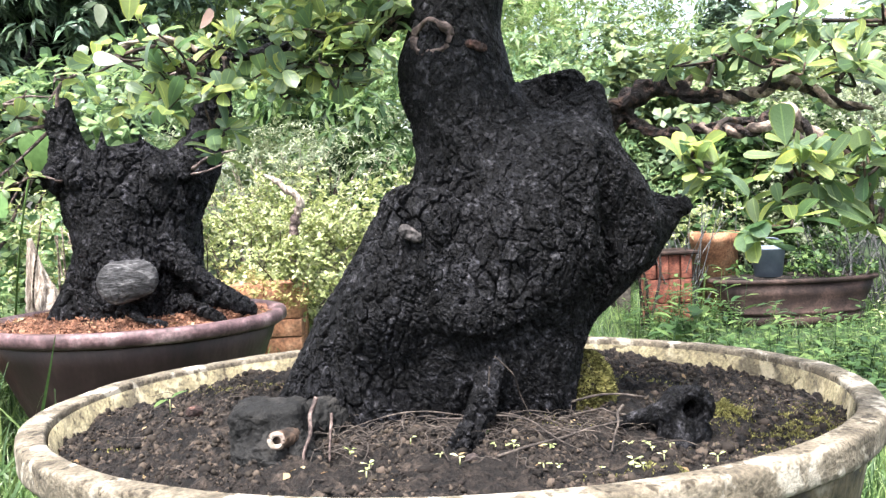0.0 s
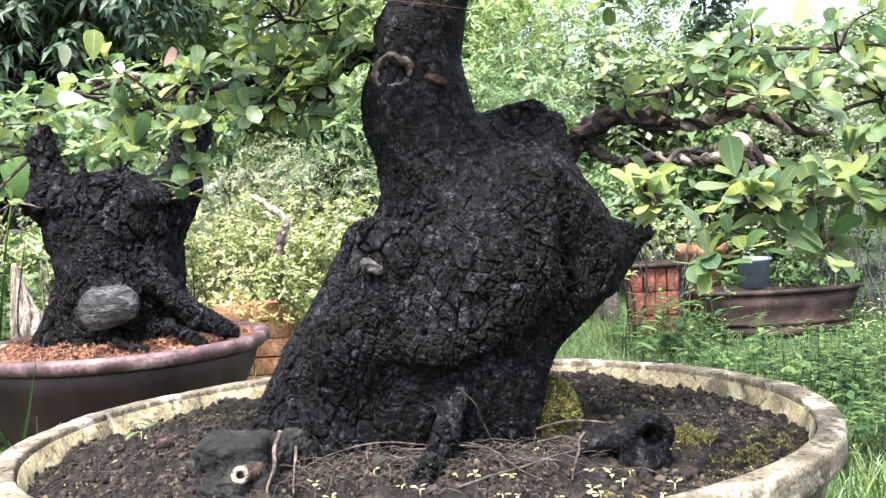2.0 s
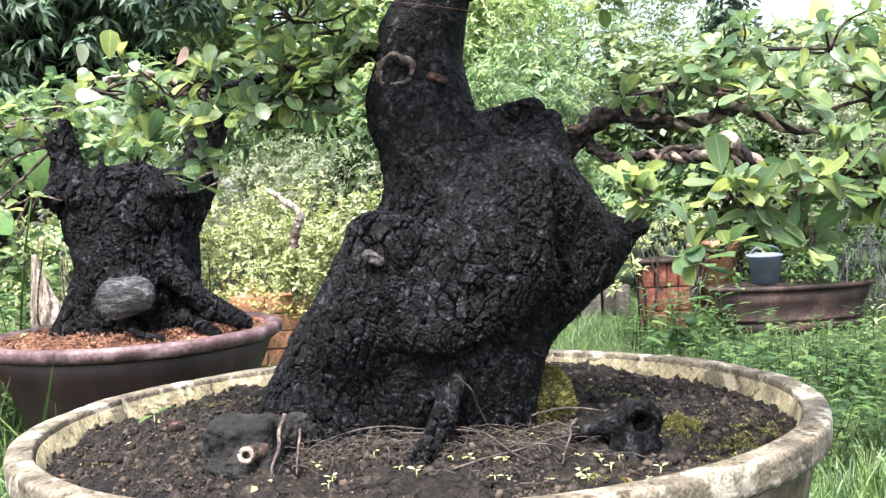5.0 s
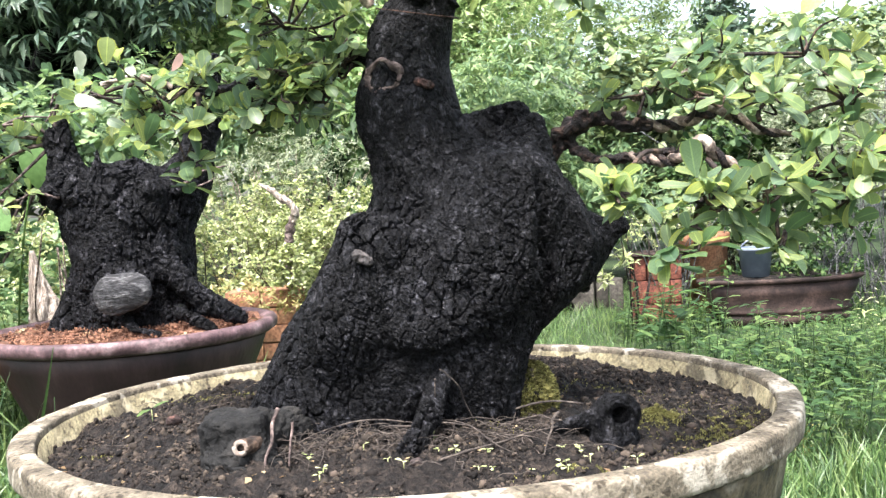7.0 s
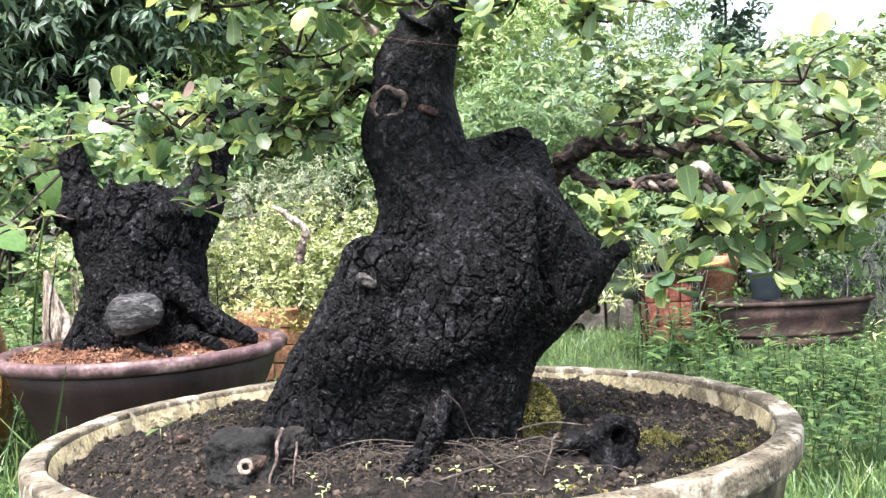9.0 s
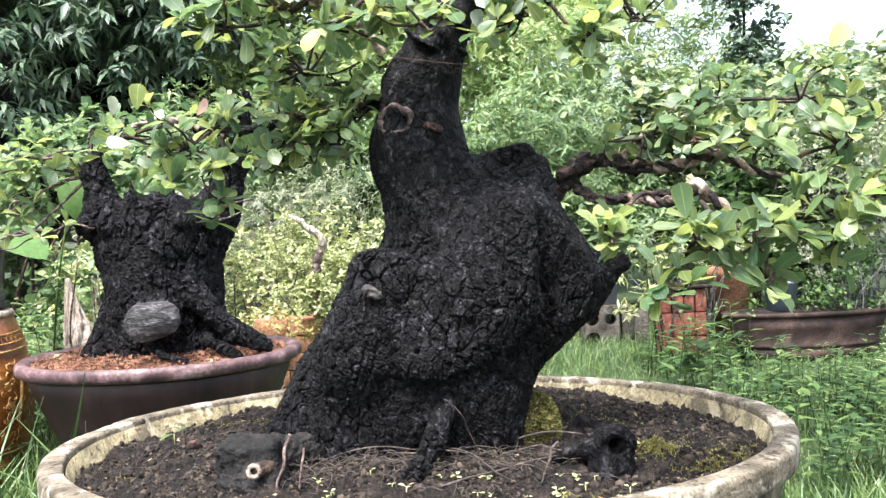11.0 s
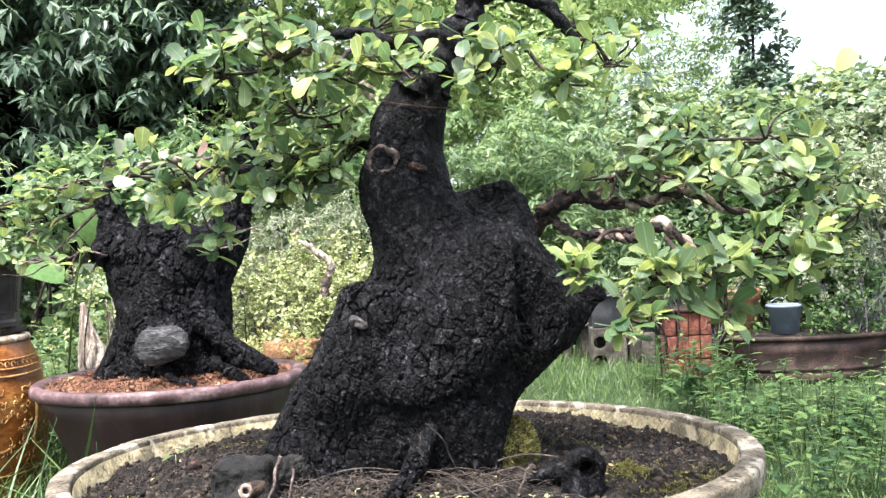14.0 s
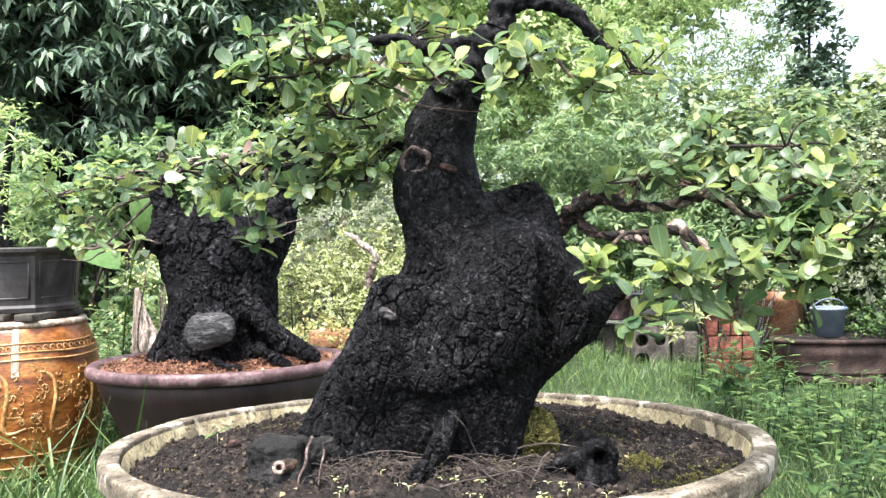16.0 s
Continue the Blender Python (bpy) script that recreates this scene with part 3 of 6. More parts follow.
def kite(width, broad, fold, curl):
    """A plain small leaf of four facets, for foliage far off."""
    y = 0.06
    verts = np.array([(0, y, 0), (-width / 2, y + broad, fold * width / 2 - curl * broad**2), (0, y + broad, -curl * broad**2), (width / 2, y + broad, fold * width / 2 - curl * broad**2), (0, y + 1, -curl)])
    return verts, np.array([(0, 2, 1), (0, 3, 2), (1, 2, 4), (2, 3, 4)])


def blade(width, bend):
    """A grass blade of one narrow tapering strip."""
    s = np.array([0, 0.35, 0.7])
    w, y, z = width * np.array([0.5, 0.5, 0.33]), s * (1 - 0.15 * bend), -bend * s**2
    verts = np.vstack([np.c_[-w, y, z], np.c_[w, y, z], [[0, 1 - 0.2 * bend, -bend]]])
    return verts, np.array([(0, 3, 4), (0, 4, 1), (1, 4, 5), (1, 5, 2), (2, 5, 6)])


BROAD = [leaf_shape(5, 1, w, b, f, c) for w, b, f, c in ((0.56, 0.59, 0.35, 0.3), (0.62, 0.58, 0.2, 0.5), (0.5, 0.61, 0.5, 0.15), (0.6, 0.57, 0.1, -0.2))]
SMALL = [kite(w, 0.55, 0.3, c) for w, c in ((0.52, 0.1), (0.62, 0.3), (0.45, -0.1))]
LONG = [kite(w, 0.45, 0.35, c) for w, c in ((0.25, 0.3), (0.31, 0.5), (0.27, 0.15))]
MANGO = [kite(w, 0.5, 0.3, c) for w, c in ((0.28, 0.4), (0.33, 0.6), (0.30, 0.25))]
LEAFY = [leaf_shape(3, 1, w, 0.52, 0.25, c) for w, c in ((0.36, 0.2), (0.44, 0.35), (0.4, 0.05))]
HEART = [leaf_shape(2, 1, w, 0.4, 0.15, c) for w, c in ((0.85, 0.2), (0.95, 0.35), (0.75, 0.1))]
BLADE = [blade(w, c) for w, c in ((0.035, 0.35), (0.045, 0.6), (0.03, 0.15))]


def crown(name, blobs, density, count, size, shapes, material, shell=0.55, droop=0.0, lift=0.35, front=False, rise=1.0):
    """Foliage of many twigs over uneven blobs (centre, radii): leaves sit mostly near the outside, with gaps."""
    tips, axes = [], []
    for c, r in blobs:
        c, r = np.array(c), np.array(r)
        n = max(3, int(density * (r[0] * r[1] + r[1] * r[2] + r[0] * r[2])))
        q = unit(rng.normal(size=(n, 3)))
        if front:
            q[:, 1] = -np.abs(q[:, 1])
        q *= rng.uniform(shell, 1.0, (n, 1))
        q *= 1 + 0.25 * np.array([noise.noise(tuple(x * 2.5 + c)) for x in unit(q)])[:, None]
        keep = np.array([noise.noise(tuple((c + x * r) * 1.9 / max(size * 8, 0.25))) > -0.28 for x in q])
        q = q[keep]
        tips.append(c + q * r)
        axes.append(unit(q / r * r.min()) * 0.55 + rng.normal(0, 0.3, q.shape) + [0, 0, rise])
    tips, axes = np.vstack(tips), np.vstack(axes)
    ok = tips[:, 2] > 0.02
    p, d, up, s = rosettes(tips[ok], axes[ok], count, size, lift)
    if droop:
        d = unit(d + [0, 0, -droop])
    return scatter(name, shapes, *frames(p, d, up, s), material)


# ---- ground ----
def build_ground():
    edge = np.unique(np.r_[np.linspace(-400, -12, 12), np.linspace(-12, 14, 80), np.linspace(14, 400, 12)])
    gx, gy = np.meshgrid(edge, edge, indexing="ij")
    z = np.array([0.03 * noise.noise((x * 0.7, y * 0.7, 0.3)) + 0.012 * noise.noise((x * 3.1, y * 3.1, 2.0)) - 0.02 if max(abs(x), abs(y)) < 15 else -0.02 for x, y in zip(gx.ravel(), gy.ravel())])
    n = len(edge)
    faces = [(i * n + j, (i + 1) * n + j, (i + 1) * n + j + 1, i * n + j + 1) for i in range(n - 1) for j in range(n - 1)]
    tagged(new("ground", mesh_of("ground", np.c_[gx.ravel(), gy.ravel(), z], faces, GROUND)), "uneven grassy earth of the garden", "ground", kind="structure")


build_ground()

POT = (-0.002, 1.336)
SPAN = (0.612, 0.500)
RIM = 0.485


# ---- the great oval pot ----
def build_main_pot():
    pot = empty("bonsai_pot", (POT[0], POT[1], 0.0), label="wide oval concrete pot with lichen-stained rim, full of soil", category="plant pot")
    at = (POT[0], POT[1], 0)
    rim = [(0.936, RIM - 0.004), (0.9385, RIM - 0.001), (0.943, RIM), (0.95, RIM + 0.0002), (0.982, RIM), (0.990, RIM - 0.0006), (0.996, RIM - 0.0025), (0.999, RIM - 0.006), (1.0, RIM - 0.011), (1.0, RIM - 0.030), (0.999, RIM - 0.036), (0.995, RIM - 0.040), (0.987, RIM - 0.0415), (0.965, RIM - 0.042), (0.94, RIM - 0.04), (0.935, RIM - 0.014)]
    me = mesh_of("rim", *lathe(rim, 420, at, SPAN, wobble=0.005, seed=3.0), CONCRETE)
    co = np.array([v.co for v in me.vertices])
    chips = np.clip(swell(co * 70, 5) - 0.45, 0, 1) * 0.004 + 0.0006 * swell(co * 150, 6) + 0.002 * swell(co * 12, 7)
    co -= (co - np.array([POT[0], POT[1], RIM - 0.02])) * [1, 1, 0] * (chips / 0.55)[:, None]
    co[:, 2] -= 0.6 * chips
    me.vertices.foreach_set("co", co.astype(np.float32).ravel())
    part("rim", me, pot, "pale grey concrete rim with worn stained edge")
    lining = [(0.9325, RIM - 0.010), (0.932, RIM - 0.06), (0.91, RIM - 0.12), (0.885, RIM - 0.12), (0.91, RIM - 0.06), (0.929, RIM - 0.009)]
    part("inner_wall", mesh_of("inner_wall", *lathe(lining, 200, at, SPAN, wobble=0.005, seed=3.0), YELLOW_WALL), pot, "yellow lichen-stained inner wall")
    body = [(0.962, RIM - 0.0425), (0.957, RIM - 0.07), (0.935, RIM - 0.14), (0.87, RIM - 0.27), (0.78, 0.10), (0.765, 0.06), (0.0, 0.06), (0.0, 0.10), (0.72, 0.11), (0.86, 0.25), (0.905, RIM - 0.13)]
    part("body", mesh_of("body", *lathe(body, 160, at, SPAN, wobble=0.005, seed=3.0), OCHRE), pot, "mossy ochre-brown tapering body")
    for k in range(4):
        a = math.pi / 4 + k * math.pi / 2
        x, y = POT[0] + 0.42 * math.cos(a), POT[1] + 0.36 * math.sin(a)
        part("foot", mesh_of("foot", *box((x - 0.06, y - 0.06, -0.03), (x + 0.06, y + 0.06, 0.062), 0.012), CONCRETE), pot)


def soil_height(x, y):
    dx, dy = (x - POT[0]) / SPAN[0], (y - POT[1]) / SPAN[1]
    h = RIM - 0.0205 - 0.024 * abs(dx) + 0.022 * max(0.0, 1 - math.hypot(dx, dy) / 0.9)
    lump = noise.fractal((x * 12, y * 12, 1.7), 0.75, 2.0, 5)
    return h + 0.011 * lump + 0.011 * abs(noise.noise((x * 38, y * 38, 0.2))) + 0.004 * noise.noise((x * 90, y * 90, 0.6)) + 0.011 * abs(noise.noise((x * 62, y * 62, 3.2))) + 0.004 * noise.noise((x * 210, y * 210, 0.9))


def build_soil():
    rad = np.linspace(0.01, 0.94, 150)
    a = np.linspace(0, 2 * math.pi, 460, endpoint=False)
    verts = [(POT[0] + SPAN[0] * r * math.cos(b), POT[1] + SPAN[1] * r * math.sin(b)) for r in rad for b in a]
    verts = [(x, y, soil_height(x, y)) for x, y in verts]
    n = len(a)
    faces = [(i * n + j, (i + 1) * n + j, (i + 1) * n + (j + 1) % n, i * n + (j + 1) % n) for i in range(len(rad) - 1) for j in range(n)]
    faces.append(tuple(range(n)))
    tagged(new("potting_soil", mesh_of("potting_soil", verts, faces, SOIL)), "dark damp crumbly soil filling the oval pot", "soil", kind="stuff")
    # crumbs and clods lying on it
    iv = unit(np.array([(x, y, z) for x in (-1, 0, 1) for y in (-1, 0, 1) for z in (-1, 0, 1) if abs(x) + abs(y) + abs(z) in (1, 3)], float))
    bm = bmesh.new()
    for v in iv:
        bm.verts.new(v)
    bmesh.ops.convex_hull(bm, input=bm.verts[:])
    bmesh.ops.triangulate(bm, faces=bm.faces[:])
    bm.verts.index_update()
    jf = np.array([[v.index for v in f.verts] for f in bm.faces])
    iv = np.array([v.co for v in bm.verts])
    bm.free()
    shapes = [(iv * (1 + rng.normal(0, 0.24, (len(iv), 1))) * rng.uniform(0.6, 1.1, 3), jf) for _ in range(9)]
    m = 46000
    r, b = 0.92 * np.sqrt(rng.uniform(0, 1, m)), rng.uniform(0, 2 * math.pi, m)
    x, y = POT[0] + SPAN[0] * r * np.cos(b), POT[1] + SPAN[1] * r * np.sin(b)
    keep = swell(np.c_[x, y, 0 * x] * 16, 3) + 0.5 * swell(np.c_[x, y, 0 * x] * 40, 4) > -0.25
    x, y = x[keep], y[keep]
    place = np.c_[x, y, [soil_height(p, q) for p, q in zip(x, y)]]
    size = np.clip(rng.lognormal(-6.35, 0.6, len(x)), 0.0008, 0.009)
    turn, _ = frames(place, rng.normal(size=place.shape), rng.normal(size=place.shape), size)
    tagged(new("soil_crumbs", scatter("soil_crumbs", shapes, turn, place, CRUMB)), "small dark clods and crumbs scattered over the soil", "soil", kind="stuff")


# ---- the great bonsai ----
def build_trunk(tree):
    s = Solid((-0.33, 1.0, 0.42), (0.40, 1.56, 1.16), 0.0023)
    s.limb((-0.050, 1.355, 0.45), (0.025, 1.29, 0.66), 0.20, 0.152, 0.03)
    s.limb((0.070, 1.32, 0.52), (0.181, 1.29, 0.728), 0.056, 0.122, 0.02)
    s.limb((0.108, 1.285, 0.72), (0.10, 1.295, 0.79), 0.146, 0.116, 0.025)
    s.limb((0.18, 1.285, 0.75), (0.196, 1.285, 0.872), 0.125, 0.046, 0.02)
    s.limb((0.054, 1.29, 0.82), (0.026, 1.295, 0.95), 0.092, 0.073, 0.025)
    s.limb((0.002, 1.29, 0.925), (0.002, 1.29, 0.945), 0.055, 0.052, 0.02)
    s.limb((0.024, 1.295, 0.96), (0.032, 1.295, 1.05), 0.066, 0.060, 0.03)
    s.limb((0.032, 1.295, 1.05), (0.068, 1.292, 1.13), 0.058, 0.049, 0.02)
    s.limb((-0.034, 1.196, 0.732), (-0.065, 1.20, 0.63), 0.062, 0.078, 0.008)
    s.limb((-0.050, 1.180, 0.758), (-0.010, 1.178, 0.752), 0.036, 0.034, 0.006)
    s.limb((0.280, 1.32, 0.722), (0.342, 1.31, 0.748), 0.062, 0.018, 0.025)
    s.limb((0.165, 1.22, 0.70), (0.18, 1.22, 0.82), 0.052, 0.048, 0.04)
    s.limb((0.10, 1.19, 0.66), (0.11, 1.20, 0.78), 0.05, 0.045, 0.05)
    # root flare
    s.limb((-0.11, 1.26, 0.55), (-0.19, 1.28, 0.45), 0.09, 0.075, 0.05)
    s.limb((0.0, 1.25, 0.57), (-0.03, 1.245, 0.45), 0.10, 0.08, 0.05)
    s.limb((0.10, 1.25, 0.57), (0.10, 1.245, 0.45), 0.09, 0.07, 0.04)
    # sagging fold across the front
    s.limb((-0.03, 1.150, 0.628), (0.03, 1.142, 0.617), 0.022, 0.024, 0.02)
    s.limb((0.03, 1.142, 0.617), (0.085, 1.152, 0.628), 0.024, 0.018, 0.02)
    # broken cup on the shoulder
    s.limb((0.128, 1.340, 0.900), (0.185, 1.335, 0.912), 0.044, 0.040, 0.02)
    s.limb((0.165, 1.345, 0.925), (0.196, 1.330, 0.938), 0.022, 0.014, 0.012)
    s.limb((0.200, 1.275, 0.85), (0.214, 1.270, 0.914), 0.036, 0.018, 0.016)
    s.limb((0.146, 1.300, 0.972), (0.164, 1.295, 0.930), 0.036, 0.027, 0.004, cut=True)
    s.limb((0.138, 1.275, 0.962), (0.160, 1.252, 0.932), 0.026, 0.020, 0.006, cut=True)
    # hollows, slots and the cleft beside the spur
    s.limb((-0.115, 1.16, 0.818), (-0.03, 1.16, 0.822), 0.016, 0.016, 0.006, cut=True)
    s.limb((0.038, 1.128, 0.768), (0.036, 1.138, 0.733), 0.012, 0.015, 0.006, cut=True)
    s.limb((0.018, 1.11, 0.647), (0.018, 1.15, 0.636), 0.006, 0.007, 0.004, cut=True)
    s.limb((-0.012, 1.11, 0.648), (-0.012, 1.15, 0.640), 0.005, 0.006, 0.004, cut=True)
    s.limb((0.055, 1.115, 0.69), (0.10, 1.13, 0.67), 0.007, 0.007, 0.02, cut=True)
    s.limb((-0.10, 1.12, 0.57), (-0.03, 1.11, 0.60), 0.006, 0.006, 0.02, cut=True)
    s.limb((-0.01, 1.118, 0.587), (0.07, 1.128, 0.577), 0.016, 0.020, 0.006, cut=True)
    s.limb((0.07, 1.123, 0.577), (0.16, 1.155, 0.594), 0.020, 0.018, 0.006, cut=True)
    s.limb((0.03, 1.11, 0.56), (0.075, 1.120, 0.545), 0.014, 0.016, 0.006, cut=True)
    s.limb((0.300, 1.10, 0.56), (0.298, 1.10, 0.83), 0.122, 0.118, 0.004, cut=True)
    s.limb((0.214, 1.180, 0.85), (0.214, 1.195, 0.72), 0.012, 0.018, 0.004, cut=True)
    s.limb((0.214, 1.195, 0.72), (0.204, 1.212, 0.59), 0.018, 0.018, 0.004, cut=True)
    s.limb((0.20, 1.13, 0.60), (0.225, 1.17, 0.57), 0.016, 0.02, 0.025, cut=True)
    s.limb((0.015, 1.175, 0.84), (0.03, 1.165, 0.79), 0.022, 0.022, 0.012, cut=True)
    s.limb((0.045, 1.125, 0.70), (0.06, 1.125, 0.655), 0.012, 0.010, 0.006, cut=True)
    s.limb((0.128, 1.12, 0.80), (0.135, 1.12, 0.69), 0.007, 0.005, 0.006, cut=True)
    s.limb((0.060, 1.12, 0.80), (0.058, 1.135, 0.73), 0.005, 0.006, 0.004, cut=True)
    s.limb((0.125, 1.135, 0.755), (0.122, 1.135, 0.815), 0.004, 0.004, 0.008, cut=True)
    # root creeping forward
    s.limb((0.058, 1.165, 0.57), (0.036, 1.105, 0.515), 0.016, 0.017, 0.014)
    s.limb((0.036, 1.105, 0.515), (0.014, 1.068, 0.480), 0.017, 0.017, 0.01)
    s.limb((0.014, 1.068, 0.480), (-0.018, 1.045, 0.462), 0.015, 0.010, 0.01)
    verts, quads = s.surface()
    me = mesh_of("trunk", verts, quads, BARK, smooth=False)
    bark_relief(me, 0.0034, 0.0195, lumps=0.006, calm=0.90)
    part("trunk", me, tree, "thick charcoal-black fissured trunk leaning over the soil")


def build_scars(tree):
    a = np.linspace(0, 2 * math.pi, 28)[:-1]
    wob = np.array([1 + 0.05 * math.cos(3 * b + 0.9) + 0.05 * math.sin(5 * b) for b in a])
    ring = np.c_[-0.007 + 0.025 * np.cos(a) * wob, 0 * a, 0.992 + 0.021 * np.sin(a) * wob]
    ring[:, 1] = 1.295 - np.sqrt(0.0745**2 - (ring[:, 0] - 0.026)**2)
    ring = np.vstack([ring, ring[:1]])
    v, f = tube(ring, [0.0046 + 0.0018 * math.sin(2 * b + 1) for b in np.r_[a, a[0]]], 8, 2, rough=0.7)
    part("pruning_scar", mesh_of("pruning_scar", v, f, SCAR_WOOD), tree, "pale ring of healed wood round a dark hollow")
    for name, c, r, m, label in (("knot", (-0.042, 1.128, 0.731), (0.013, 0.010, 0.009), GREY_KNOT, "small grey oval knot"), ("bark_patch", (0.054, 1.222, 0.976), (0.016, 0.009, 0.007), RUST_BARK, "rust-brown flaking patch of bark")):
        s = Solid(np.array(c) - 0.03, np.array(c) + 0.03, 0.0016)
        s.limb((c[0] - r[0] * 0.6, c[1], c[2] + r[2] * 0.5), (c[0] + r[0] * 0.5, c[1], c[2] - r[2] * 0.4), r[2], r[2] * 0.9, 0.005)
        s.limb((c[0] + 0.004, c[1] - r[1] * 0.9, c[2]), (c[0] - 0.004, c[1] - r[1] * 0.9, c[2] + 0.002), r[2] * 0.45, r[2] * 0.4, 0.004, cut=True)
        me = mesh_of(name, *s.surface(), m)
        bark_relief(me, 0.0012, 0.008, 3)
        part(name, me, tree, label)


def build_limbs(tree):
    """Limbs that carry the foliage pads: dark where old, pale and roped where the bark has peeled."""
    dark = [
        ([(0.055, 1.292, 1.11), (0.085, 1.285, 1.16), (0.125, 1.28, 1.195), (0.15, 1.28, 1.24), (0.158, 1.29, 1.30), (0.15, 1.29, 1.40), (0.16, 1.29, 1.50)], [0.048, 0.036, 0.030, 0.026, 0.024, 0.021, 0.018]),
        ([(0.12, 1.285, 1.195), (0.07, 1.28, 1.20), (0.015, 1.29, 1.197), (-0.04, 1.27, 1.215), (-0.11, 1.25, 1.205)], [0.022, 0.015, 0.012, 0.010, 0.007]),
        ([(0.155, 1.285, 1.27), (0.215, 1.29, 1.272), (0.27, 1.295, 1.255), (0.30, 1.30, 1.225), (0.33, 1.30, 1.185)], [0.018, 0.015, 0.013, 0.011, 0.008]),
        ([(0.13, 1.28, 1.20), (0.18, 1.27, 1.205), (0.22, 1.27, 1.195), (0.245, 1.26, 1.165)], [0.014, 0.009, 0.008, 0.006]),
        ([(0.0, 1.32, 1.03), (-0.05, 1.32, 1.035), (-0.11, 1.35, 1.012), (-0.17, 1.38, 1.014), (-0.22, 1.40, 1.018), (-0.30, 1.39, 1.003), (-0.37, 1.37, 1.01)], [0.019, 0.013, 0.010, 0.010, 0.009, 0.008, 0.006]),
        ([(-0.09, 1.34, 1.018), (-0.12, 1.33, 0.985), (-0.17, 1.32, 0.96)], [0.008, 0.006, 0.004]),
    ]
    for i, (p, r) in enumerate(dark):
        part("limb", mesh_of("limb", *tube(p, r, 20, 18, rough=0.55, seed=i * 3.0), BARK), tree, "black knotted limb")
    brown = [
        ([(0.19, 1.36, 0.86), (0.250, 1.35, 0.880), (0.274, 1.335, 0.898), (0.301, 1.31, 0.917), (0.332, 1.29, 0.918), (0.36, 1.275, 0.902), (0.395, 1.27, 0.899)], [0.024, 0.017, 0.015, 0.014, 0.012, 0.009, 0.008]),
        ([(0.265, 1.35, 0.895), (0.29, 1.32, 0.868), (0.31, 1.29, 0.853), (0.345, 1.20, 0.852), (0.39, 1.13, 0.855)], [0.009, 0.008, 0.007, 0.006, 0.006]),
    ]
    for i, (p, r) in enumerate(brown):
        part("limb", mesh_of("limb", *tube(p, r, 20, 22, 3, 40, 0.35, rough=1.0, seed=20 + i * 3.0), SHAGGY_BARK), tree, "rough brown twisted limb with peeling bark")
    pale = [
        ([(0.345, 1.20, 0.852), (0.385, 1.125, 0.842), (0.407, 1.115, 0.855), (0.427, 1.112, 0.861), (0.443, 1.113, 0.846), (0.471, 1.115, 0.826), (0.502, 1.115, 0.816), (0.56, 1.12, 0.808)], [0.007, 0.008, 0.0105, 0.011, 0.0085, 0.0075, 0.007, 0.004], 135),
        ([(0.385, 1.27, 0.899), (0.437, 1.28, 0.900), (0.473, 1.28, 0.912), (0.503, 1.28, 0.917), (0.524, 1.28, 0.905)], [0.0085, 0.0095, 0.0095, 0.0095, 0.007], 115),
        ([(0.524, 1.28, 0.905), (0.567, 1.28, 0.881), (0.61, 1.28, 0.875)], [0.007, 0.007, 0.004], 90),
        ([(0.345, 1.28, 0.915), (0.375, 1.295, 0.945), (0.415, 1.30, 0.965), (0.455, 1.30, 0.98), (0.50, 1.29, 1.0)], [0.005, 0.0042, 0.004, 0.0035, 0.003], 110),
        ([(-0.36, 1.37, 1.01), (-0.41, 1.36, 1.03), (-0.47, 1.35, 1.02)], [0.006, 0.004, 0.003], 90),
        ([(-0.02, 1.26, 1.10), (-0.05, 1.25, 1.14), (-0.085, 1.24, 1.17), (-0.13, 1.22, 1.18)], [0.007, 0.008, 0.008, 0.005], 90),
    ]
    for i, (p, r, tw) in enumerate(pale[:3]):
        for turn, stuff, thick, label in ((0.0, PALE_WOOD, 0.72, "pale bare strand of a branch twisted like rope"), (math.pi, SHAGGY_BARK, 0.60, "dark bark strand of a branch twisted like rope")):
            part("limb", mesh_of("limb", *strand(p, r, tw * 1.05, turn, thick, 50 + i * 3.0), stuff), tree, label)
    for i, (p, r, tw) in enumerate(pale[3:]):
        part("limb", mesh_of("limb", *tube(p, r, 16, 26, 2, tw * 1.1, 0.9, rough=0.3, seed=50 + i * 3.0), PALE_WOOD), tree, "pale peeling branch wound like rope")


